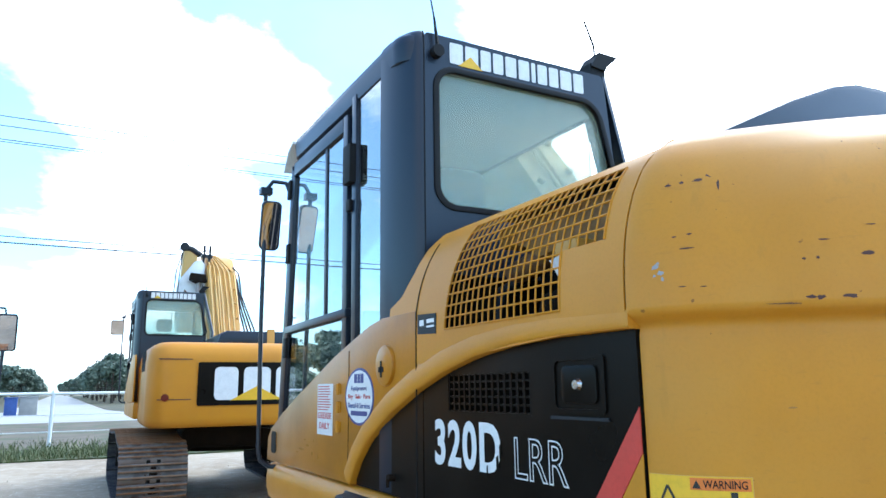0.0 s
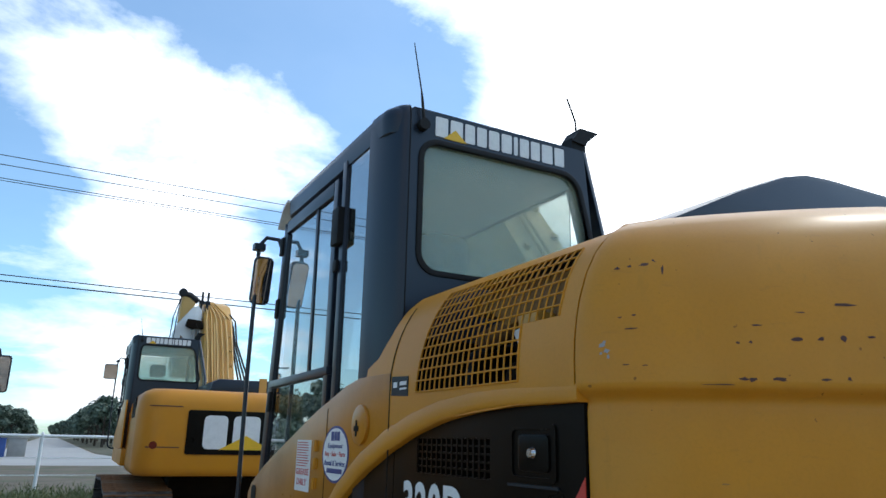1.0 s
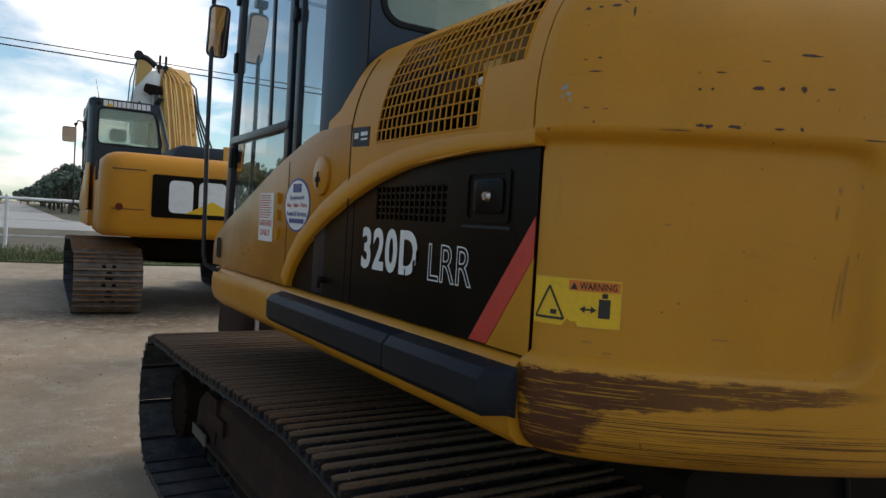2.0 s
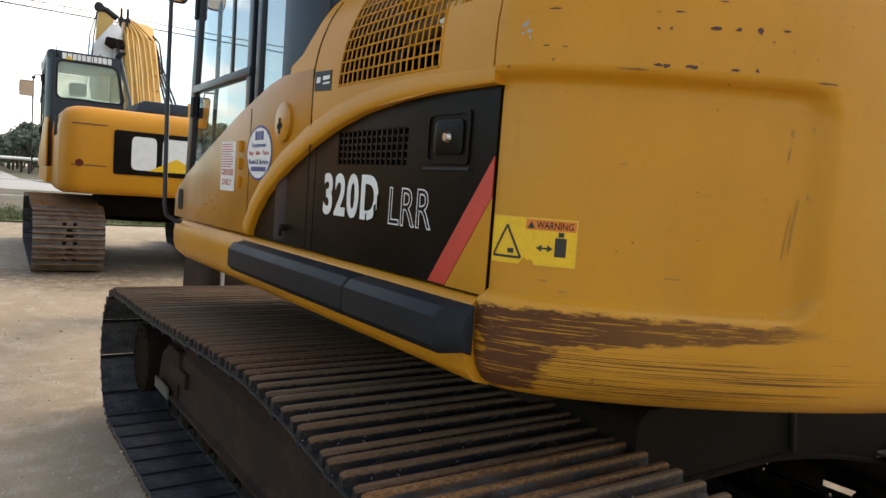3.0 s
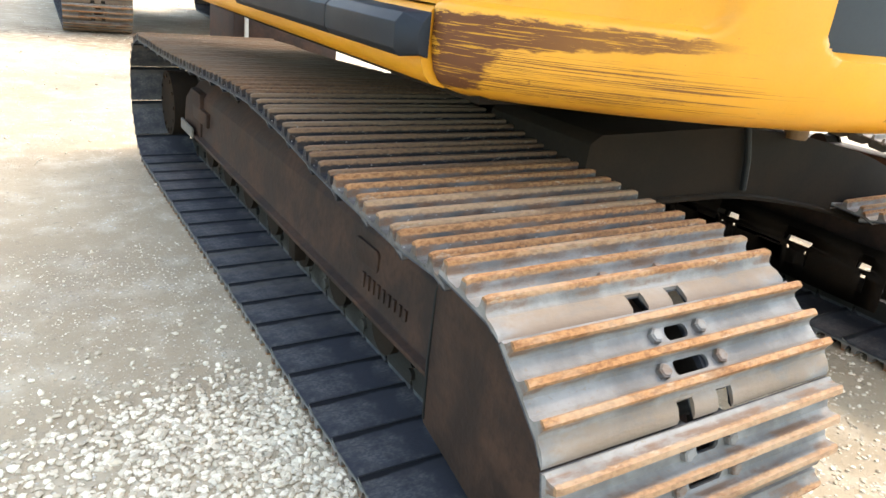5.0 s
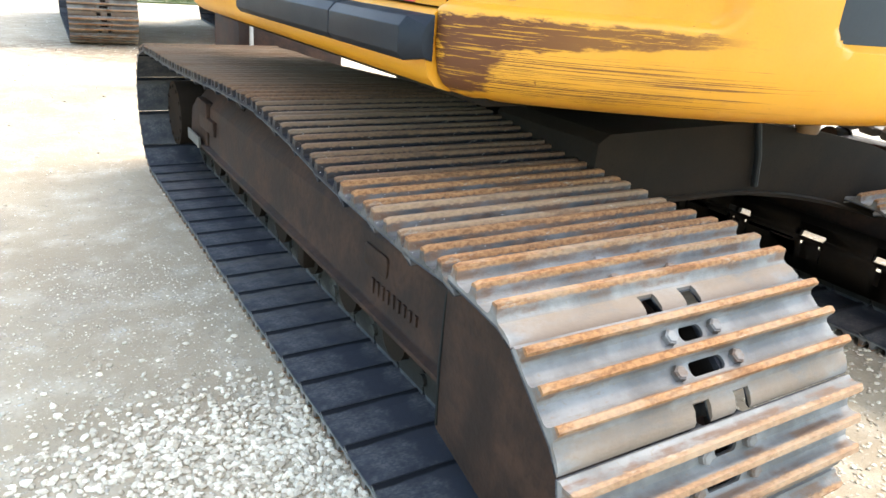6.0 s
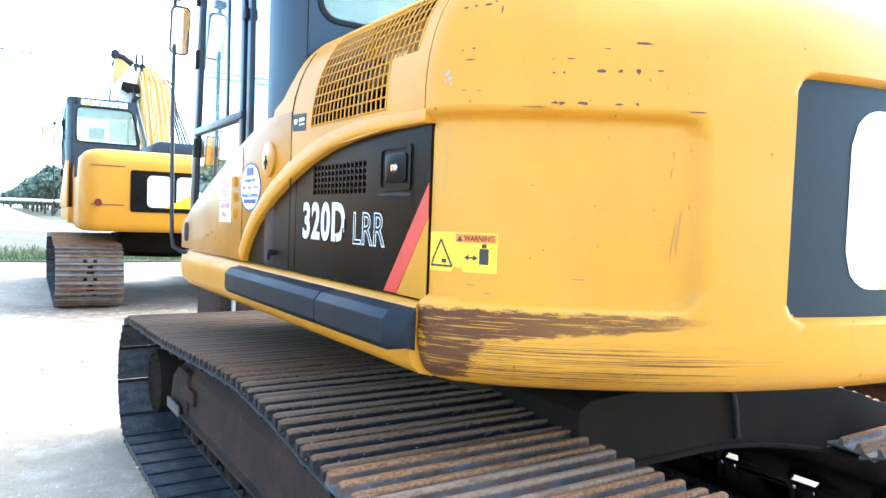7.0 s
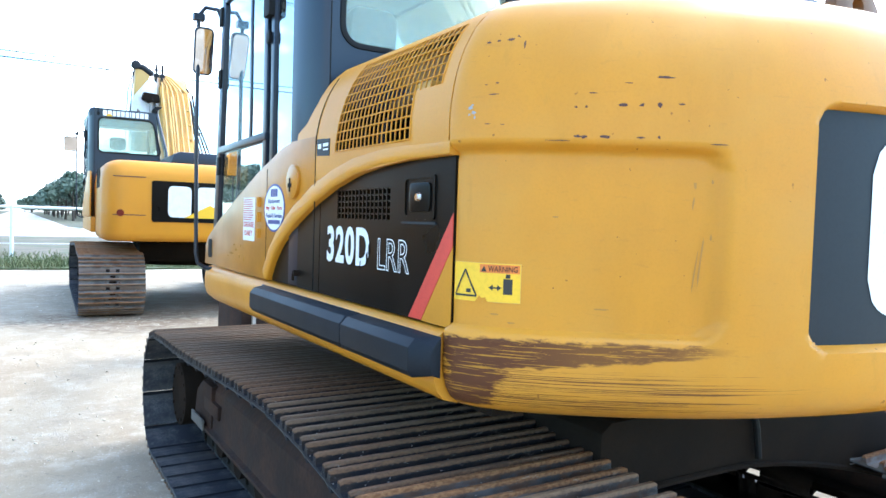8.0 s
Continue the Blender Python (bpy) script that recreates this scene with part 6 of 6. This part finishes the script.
    prism(bm, [(4.10, 0.10), (4.05, 0.75), (4.2, 1.2), (4.6, 1.25), (4.95, 0.9), (5.0, 0.35), (4.7, 0.02), (4.3, 0.0)], "x", -0.40, 0.66)
    part("bucket", bm, M_FRAME, machine, "rust-brown steel digging bucket on the ground", bevel=0.02)
    bm = bmesh.new()
    box(bm, -0.30, -0.27, 4.02, 4.06, 0.10, 0.95)
    part("bucket_rib", bm, M_CONC, machine)


def rear_weight(machine):
    """Square counterweight of the other machines, with its engine cover, lamp, sign panel."""
    path = [(-1.31, -0.9)]
    for cx, cy, a0 in ((-1.06, -2.15, 180), (1.06, -2.15, 270)):
        path += [(cx + 0.25 * math.cos(radians(a0 + k * 11.25)), cy + 0.25 * math.sin(radians(a0 + k * 11.25))) for k in range(9)]
    path += [(1.31, -0.9)]
    prof = [(0.3, 1.0), (0.06, 1.005), (0.015, 1.045), (0.0, 1.11), (0.0, 1.36), (0.0, 1.80), (0.008, 1.88), (0.03, 1.96), (0.08, 2.02), (0.16, 2.055), (0.4, 2.07)]
    rows = []
    for d, z in prof:
        row = []
        for x, y in path:
            row.append((x * (1 - d / 1.31), y + d if y < -1.0 else y, z))
        rows.append(row)
    bm = bmesh.new()
    vs = grid(bm, rows)
    bm.faces.new(vs[-1][::-1]), bm.faces.new(vs[0])
    bm.faces.new([r[0] for r in vs][::-1]), bm.faces.new([r[-1] for r in vs])
    cw = part("counterweight", bm, M_YEL, machine, "yellow counterweight with rounded corners", sharp=50)
    for z in (1.34, 1.83):
        bm = bmesh.new()
        box(bm, -1.19, -0.80, -2.404, -2.398, z, z + 0.012)
        part("seam", bm, M_CHIP, cw)
    bm = bmesh.new()
    prism(bm, rounded(-0.73, 0.73, 1.265, 1.80, 0.03), "y", -2.412, -2.398)
    panel = part("sign_panel", bm, M_DECAL, cw, "black sign panel with white blocks and a yellow triangle")
    for u0, u1 in ((-0.53, -0.24), (-0.17, 0.17), (0.24, 0.53)):
        bm = bmesh.new()
        prism(bm, rounded(u0, u1, 1.33, 1.74, 0.06, 3), "y", -2.416, -2.411)
        part("white_block", bm, M_WHITE, panel)
    bm = bmesh.new()
    prism(bm, [(-0.33, 1.325), (0.33, 1.325), (0.0, 1.50)], "y", -2.420, -2.4155)
    part("triangle", bm, M_SIGN, panel)
    bm = bmesh.new()
    disc(bm, (-1.10, -2.412, 1.37), "y", 0.045, 0.014, 18)
    part("tail_lamp", bm, M_LAMP, cw, "round red tail lamp")
    bm = bmesh.new()
    prism(bm, [(-1.295, 1.30), (-1.295, 1.80), (-0.4, 2.05), (1.28, 2.05), (1.28, 1.30)], "y", -1.1, -0.44)
    part("engine_body", bm, M_YEL, machine, "yellow engine housing", bevel=0.02)
    bm = bmesh.new()
    prism(bm, [(-0.45, 2.04), (-0.40, 2.20), (-0.32, 2.24), (1.0, 2.24), (1.1, 2.04)], "y", -1.9, -0.6)
    part("engine_cover", bm, M_BLACK, machine, "long black engine cover", bevel=0.03)
    bm = bmesh.new()
    box(bm, 0.22, 0.32, -1.91, -1.86, 2.06, 2.27)
    part("cover_strap", bm, M_YEL_OLD, machine)
    for k in range(10):
        bm = bmesh.new()
        box(bm, -1.316, -1.305, -1.9 + k * 0.06, -1.87 + k * 0.06, 1.70, 1.95)
        part("vent_slat", bm, M_SEAL, cw)
    bm = bmesh.new()
    prism(bm, [(1.40, 1.08), (-1.0, 1.08), (-1.0, 1.30), (1.40, 1.30)], "x", -1.37, -1.2)
    part("sill", bm, M_YEL, machine, bevel=0.02)
    bm = bmesh.new()
    prism(bm, [(1.36, 1.295), (-0.5, 1.295), (-1.0, 1.31), (-1.0, 1.95), (-0.35, 1.98), (0.38, 1.775), (1.30, 1.45)], "x", -1.385, -1.365)
    part("fairing", bm, M_YEL, machine, bevel=0.005)
    bm = bmesh.new()
    prism(bm, [(-1.25, -2.1), (1.25, -2.1), (1.25, 1.3), (-1.25, 1.3)], "z", 1.06, 1.10)
    part("belly_plate", bm, M_DARK, machine)


# ---- the yard ----
SHOE_NEAR, SHOE_FAR = shoe_mesh(0.85), shoe_mesh(0.79)
SHOE_OILY_SHADED = SHOE_NEAR.copy()
SHOE_OILY_SHADED.materials[0] = M_OILY_SHADED
SHOE_DUSTY_SHADED = SHOE_NEAR.copy()
SHOE_DUSTY_SHADED.materials[0] = M_DUSTY_SHADED
SHOE_STAINED = SHOE_NEAR.copy()
SHOE_STAINED.materials[0] = M_STAINED

near = thing("excavator", pose(2.19, 1.89, 0), "yellow crawler excavator with black cab, scraped counterweight and rusty tracks", "excavator")
track(near, -1.195, SHOE_NEAR, inner=1, oily=(SHOE_OILY_SHADED, SHOE_DUSTY_SHADED, SHOE_STAINED))
track(near, 1.195, SHOE_NEAR, inner=-1, slack=0.20)
centre_frame(near)
CW = counterweight(near)
side_panels(near)
warning_sign(CW)
paint_chips(CW)
cab(near)
hood_dome(near)
boom(near)
stick_and_bucket(near, False)
bm = bmesh.new()
box(bm, -1.1, 1.3, -1.30, -0.40, 1.11, 1.12)
box(bm, 1.29, 1.31, -1.33, 1.2, 1.10, 2.16)
box(bm, -0.40, 1.30, 0.3, 1.2, 1.11, 1.75)
box(bm, -0.5, 1.30, -1.3, -0.36, 2.13, 2.165)
part("machinery_deck", bm, M_YEL, near, "yellow machinery housing")
bm = bmesh.new()
tube(bm, [(-0.035, -1.275, 1.08), (0.02, -1.275, 0.95), (0.065, -1.275, 0.83), (0.085, -1.275, 0.71)], 0.013, 8)
part("drain_hose", bm, M_SEAL, near, "short black drain hose")
bm = bmesh.new()
tube(bm, [(0.335, -1.27, 1.08), (0.335, -1.27, 0.915), (0.335, -1.27, 0.905)], 0.048, 14, 0.042)
part("jack_boss", bm, M_PIPE, near, "round brown boss under the frame")

other = thing("excavator", pose(2.217, 11.135, 0.20, 0, 0, -2.3), "yellow crawler excavator parked with its boom raised", "excavator")
track(other, -1.19, SHOE_FAR, detail=False, inner=1)
track(other, 1.19, SHOE_FAR, detail=False, inner=-1)
centre_frame(other)
rear_weight(other)
cab(other, False)
third = copy_thing(other, pose(-2.36, 7.2, 0.15))
boom(other, True)
stick_and_bucket(other, True)
tagged(third, "yellow crawler excavator parked beside the others with a tall side mirror")
bm = bmesh.new()
prism(bm, rounded(-0.095, 0.095, -0.20, 0.20, 0.035), "y", -0.015, 0.02)
side_mirror = part("mirror", bm, M_BLACK, third, "rectangular side mirror in a black case", bevel=0.008, at=pose(1.695, 1.215, 2.14, 12, 0, 0))
bm = bmesh.new()
prism(bm, rounded(-0.08, 0.08, -0.185, 0.185, 0.028), "y", -0.0185, -0.014)
part("mirror_glass", bm, M_MIRROR, side_mirror)
bm = bmesh.new()
tube(bm, [(1.40, 1.22, 1.10), (1.66, 1.22, 1.30), (1.68, 1.22, 1.95)], 0.014, 8)
tube(bm, [(1.68, 1.22, 2.30), (1.66, 1.22, 2.40), (1.50, 1.22, 2.41)], 0.012, 8)
part("mirror_arm", bm, M_BLACK, third)
for k in range(3):
    bm = bmesh.new()
    box(bm, 1.36, 1.68, 1.10 + 0.07 * k, 1.15 + 0.07 * k, 0.72, 1.06)
    part("step_bracket", bm, M_YEL_OLD, third)


SHOE_PLAIN = shoe_mesh(0.60, (-0.055, 0.045))
SHOE_PLAIN.materials[0] = M_DUST
beyond = thing("crawler_undercarriage", pose(4.80, 2.15, 0) @ Matrix.Scale(0.8, 4), "weathered grey crawler track of a smaller machine parked beyond", "undercarriage")
track(beyond, 0.0, SHOE_PLAIN, detail=False, inner=1)


def rise_at(y):
    """Height of the yard: it climbs gently from the machine towards the road."""
    return float(np.interp(y, (-3000, 3.8, 8.2, 11.5, 17.0, 3000), (0, 0, 0.185, 0.20, 0.30, 0.30)))


def ground():
    bm = bmesh.new()
    ys = [-2500, -40, 0, 3, 3.8, 4.6, 6, 7.4, 8.2, 9, 11.5, 14, 17, 20, 60, 2500]
    grid(bm, [[(x, y, rise_at(y)) for x in (-2500, -40, 0, 40, 2500)] for y in ys])
    lone("ground", bm, M_GROUND, "pale packed gravel yard", "ground", "structure")
    def sheet(name, pts, z, mat, lab, cat):
        bm = bmesh.new()
        prism(bm, pts, "z", 0.20, 0.30 + z)
        return lone(name, bm, mat, lab, cat, "structure")
    sheet("verge", [(-300, 16.2), (-40, 16.4), (-4, 16.2), (-1, 16.45), (2, 16.15), (6, 16.4), (40, 16.2), (300, 16.3), (300, 37), (-300, 37)], 0.02, M_VERGE, "rough grass and soil verge", "verge")
    sheet("road", [(-300, 37), (300, 37), (300, 48), (5.0, 48), (3.6, 62), (7.5, 400), (1.0, 400), (-2.8, 62), (-4.5, 48), (-300, 48)], 0.012, M_ROAD, "pale sunlit road leading away", "road")
    sheet("meadow", [(5.2, 48.2), (300, 48.2), (300, 420), (7.8, 420), (3.8, 62)], 0.02, M_GRASSLAND, "grass beside the road", "grass")
    sheet("meadow", [(-4.7, 48.2), (-3.0, 62), (0.8, 420), (-300, 420), (-300, 48.2)], 0.02, M_GRASSLAND, "grass beside the road", "grass")


ground()


def stones():
    """Loose gravel: many small stones as one mesh, thick near the track's outer edge."""
    rng = np.random.default_rng(7)
    ico = bmesh.new()
    bmesh.ops.create_icosphere(ico, subdivisions=1, radius=1)
    base = np.array([v.co[:] for v in ico.verts])
    faces = np.array([[v.index for v in f.verts] for f in ico.faces])
    ico.free()
    pts = []
    for x0, x1, y0, y1, count, lo, hi in ((-1.4, 0.60, -1.8, 1.6, 40000, 0.006, 0.0160), (-2.6, 0.6, -2.2, 2.4, 14000, 0.002, 0.006), (-2.2, 0.55, 1.0, 3.2, 350, 0.004, 0.009), (0.6, 4.6, -2.4, 0.6, 9000, 0.005, 0.012), (-3.5, 6, 3.2, 14, 1600, 0.005, 0.014), (3.8, 7.0, -1.0, 4.0, 700, 0.008, 0.02)):
        q = np.column_stack([rng.uniform(x0, x1, count), rng.uniform(y0, y1, count), rng.uniform(lo, hi, count)])
        if count > 15000:
            # thick along the track's edge, thinning out over the yard
            away = np.hypot(np.clip(0.18 - q[:, 0], 0, 9) * 1.25, np.clip(q[:, 1] - 0.80, 0, 9) * 1.5) + rng.normal(0, 0.09, count)
            q = q[rng.random(count) < np.clip(1.05 - away * 1.7, 0.02, 1) * np.clip((q[:, 1] + 1.85) / 0.7, 0, 1) * np.clip(np.maximum((0.62 - q[:, 0]) / 0.3, (q[:, 1] + 0.9) / 0.3), 0, 1)]
        pts.append(q)
    pts = np.concatenate(pts)
    n = len(pts)
    shape = base[None] * (1 + rng.normal(0, 0.16, (n, len(base), 1))) * rng.uniform(0.6, 1.15, (n, 1, 3)) * np.array([1, 1, 0.62]) * pts[:, None, 2:3]
    a = rng.uniform(0, math.tau, n)
    c, s = np.cos(a)[:, None], np.sin(a)[:, None]
    x, y = shape[..., 0] * c - shape[..., 1] * s, shape[..., 0] * s + shape[..., 1] * c
    co = np.stack([x + pts[:, None, 0], y + pts[:, None, 1], shape[..., 2] + pts[:, None, 2] * 0.25 + np.array([rise_at(v) for v in pts[:, 1]])[:, None]], -1).reshape(-1, 3)
    fs = (faces[None] + (np.arange(n) * len(base))[:, None, None]).reshape(-1, 3)
    me = bpy.data.meshes.new("gravel")
    me.from_pydata(co.tolist(), [], fs.tolist())
    m = leaf_material("gravel_stones", (0.33, 0.265, 0.19), (0.68, 0.59, 0.46))
    m.node_tree.nodes["Principled BSDF"].inputs["Roughness"].default_value = 0.9
    me.materials.append(m)
    tagged(new("gravel", me), "loose pale gravel stones on the yard", "gravel", kind="stuff")


stones()


def fence():
    f = thing("fence", pose(-0.015, 20.4, 0.3), "white painted pipe rail fence", "fence")
    for x in np.arange(-27.1, 30, 3.0):
        bm = bmesh.new()
        tube(bm, [(x, 0, -0.05), (x, 0, 1.38)], 0.045, 12)
        tube(bm, [(x, 0, 1.38), (x, 0, 1.43)], 0.047, 12, 0.015)
        part("post", bm, M_FENCE, f)
    for z, r in ((1.33, 0.04), (0.80, 0.010), (0.38, 0.010)):
        bm = bmesh.new()
        tube(bm, [(x, 0, z) for x in np.linspace(-28, 30, 8)], r, 10)
        part("rail", bm, M_FENCE, f)


fence()


def wires():
    for y, z, sag, r in ((22, 9.63, 0.25, 0.012), (22.5, 9.56, 0.3, 0.012), (22, 8.99, 0.3, 0.012), (22, 8.87, 0.25, 0.010), (22, 6.17, 0.25, 0.014), (22.3, 6.02, 0.22, 0.018)):
        bm = bmesh.new()
        tube(bm, [(x, y, z - sag * (1 - (x / 60) ** 2)) for x in np.linspace(-60, 60, 25)], r, 6)
        lone("overhead_wire", bm, M_WIRE, "thin dark overhead wire across the sky", "wire", group="overhead wires")
    for x in (-60, 60):
        p = thing("utility_pole", pose(x, 22.2, 0.3), "weathered wooden utility pole carrying the wires", "pole")
        bm = bmesh.new()
        tube(bm, [(0, 0, -0.3), (0, 0, 9.6)], 0.16, 10, 0.11)
        part("pole", bm, M_POLE, p)
        for z in (5.78, 8.60, 9.28):
            bm = bmesh.new()
            box(bm, -0.06, 0.06, -0.5, 0.5, z - 0.12, z + 0.08)
            part("cross_arm", bm, M_POLE, p)


wires()


def leaf_cloud(name, rng, clumps, leaf):
    """A crown of many small leaves, gathered in uneven clumps."""
    cs, ns = [], []
    for c, r, count in clumps:
        d = rng.normal(size=(count, 3))
        d /= np.linalg.norm(d, axis=1)[:, None]
        cs.append(np.array(c) + d * (r * rng.uniform(0.55, 1.05, (count, 1))) * np.array([1, 1, 0.8]))
        ns.append(d)
    c, d = np.concatenate(cs), np.concatenate(ns)
    n = len(c)
    d = d + rng.normal(0, 0.6, (n, 3))
    d /= np.linalg.norm(d, axis=1)[:, None]
    t = np.cross(d, rng.normal(size=(n, 3)))
    t /= np.linalg.norm(t, axis=1)[:, None]
    b = np.cross(d, t)
    s = leaf * rng.uniform(0.6, 1.3, (n, 1))
    quad = np.stack([c - t * s, c + b * s * 0.55, c + t * s, c - b * s * 0.55], 1).reshape(-1, 3)
    me = bpy.data.meshes.new(name)
    me.from_pydata(quad.tolist(), [], np.arange(n * 4).reshape(-1, 4).tolist())
    me.materials.append(M_LEAF)
    return me


def tree_kind(seed, h, spread):
    rng = np.random.default_rng(seed)
    t = thing("tree", pose(0, 0, 0), "broad dark green roadside tree", "tree", group="roadside trees")
    bm = bmesh.new()
    tube(bm, [(0, 0, 0), (0.1, 0, h * 0.25), (0.05, 0.1, h * 0.5), (0, 0, h * 0.8)], 0.03 * h, 9, 0.006 * h)
    trunk = part("trunk", bm, M_BARK, t)
    clumps = []
    for k in range(15):
        a, f = rng.uniform(0, math.tau), rng.uniform(0.25, 0.95)
        r = spread * math.sin(math.pi * min(1, f * 0.9 + 0.1)) * rng.uniform(0.35, 0.95)
        c = (r * math.cos(a), r * math.sin(a), h * f)
        clumps.append((c, h * rng.uniform(0.13, 0.21), 190))
        if k < 7:
            bm = bmesh.new()
            tube(bm, [(0, 0, h * f * 0.6), (c[0] * 0.6, c[1] * 0.6, h * f * 0.85), c], 0.010 * h, 6, 0.002 * h)
            part("limb", bm, M_BARK, t)
    part("crown", leaf_cloud("crown", rng, clumps, 0.045 * h), M_LEAF, t)
    return t


KINDS = [tree_kind(3, 5.8, 3.9), tree_kind(5, 6.6, 3.8), tree_kind(9, 4.9, 3.6)]
rng_t = random.Random(4)
SPOTS = [(17, 58), (21, 64), (26, 70)]
SPOTS += [(5.2 + y * 0.008 + rng_t.uniform(0, 2.5) + 5.0 * (k % 3), y) for k, y in enumerate(range(96, 260, 4))]
SPOTS += [(-3.6 - rng_t.uniform(0, 2.5) - 5.0 * (k % 3), y) for k, y in enumerate(range(112, 280, 5))]
SPOTS += [(rng_t.uniform(-3, 9), 330 + 7 * k) for k in range(5)]
SPOTS += [(-13, 52), (-18, 55), (-23, 50), (-28, 53), (-34, 49), (-40, 46), (-16, 62), (-31, 60), (-47, 50)]
for k, (x, y) in enumerate(SPOTS):
    m = pose(x, y, 0.3, 0, 0, 47 * k)
    if k < 3:
        KINDS[k].matrix_world = m
    else:
        copy_thing(KINDS[k % 3], m)


def roadside():
    bm = bmesh.new()
    prism(bm, rounded(-0.33, 0.33, 0.0, 1.05, 0.06), "y", -0.3, 0.3)
    bin_ob = thing("wheeled_bin", pose(-2.2, 50.5, 0.3), "blue plastic bin beside the road", "bin")
    part("body", bm, M_BIN, bin_ob, bevel=0.03)
    bm = bmesh.new()
    box(bm, -0.36, 0.36, -0.34, 0.34, 1.05, 1.12)
    part("lid", bm, M_BIN, bin_ob, bevel=0.02)
    for x, y in ((-4.0, 50.5), (-1.3, 52)):
        bm = bmesh.new()
        box(bm, -0.5, 0.5, -0.4, 0.4, 0, 1.1)
        box(bm, -0.56, 0.56, -0.46, 0.46, 1.1, 1.18)
        lone("gate_pier", bm, M_CONC, "grey masonry pier by the road", "pier", group="road piers", bevel=0.02, at=pose(x, y, 0.3))
    for x, y, h in ((-5.2, 92, 9.5),):
        p = thing("utility_pole", pose(x, y, 0.3), "weathered wooden utility pole", "pole")
        bm = bmesh.new()
        tube(bm, [(0, 0, 0), (0, 0, h)], 0.16, 10, 0.11)
        part("pole", bm, M_POLE, p)
        bm = bmesh.new()
        box(bm, -1.1, 1.1, -0.06, 0.06, h - 0.8, h - 0.68)
        part("cross_arm", bm, M_POLE, p)


roadside()


def grass():
    """Rough grass on the verge, as one mesh of blades gathered in tufts."""
    rng = np.random.default_rng(12)
    tufts = np.column_stack([rng.uniform(-9, 9, 2600), 16.25 + rng.gamma(1.7, 0.95, 2600)])
    root = np.repeat(tufts, 7, 0) + rng.normal(0, 0.07, (18200, 2))
    n = len(root)
    a, h, w = rng.uniform(0, math.tau, n), rng.uniform(0.05, 0.20, n), rng.uniform(0.006, 0.016, n)
    lean = rng.normal(0, 0.06, (n, 2))
    z = np.full(n, 0.315)
    left = np.column_stack([root[:, 0] - np.cos(a) * w, root[:, 1] - np.sin(a) * w, z])
    right = np.column_stack([root[:, 0] + np.cos(a) * w, root[:, 1] + np.sin(a) * w, z])
    tip = np.column_stack([root + lean, z + h])
    me = bpy.data.meshes.new("grass")
    me.from_pydata(np.stack([left, right, tip], 1).reshape(-1, 3).tolist(), [], np.arange(n * 3).reshape(-1, 3).tolist())
    me.materials.append(M_GRASS)
    tagged(new("grass", me), "rough green and dry grass on the verge", "grass", kind="stuff")


grass()
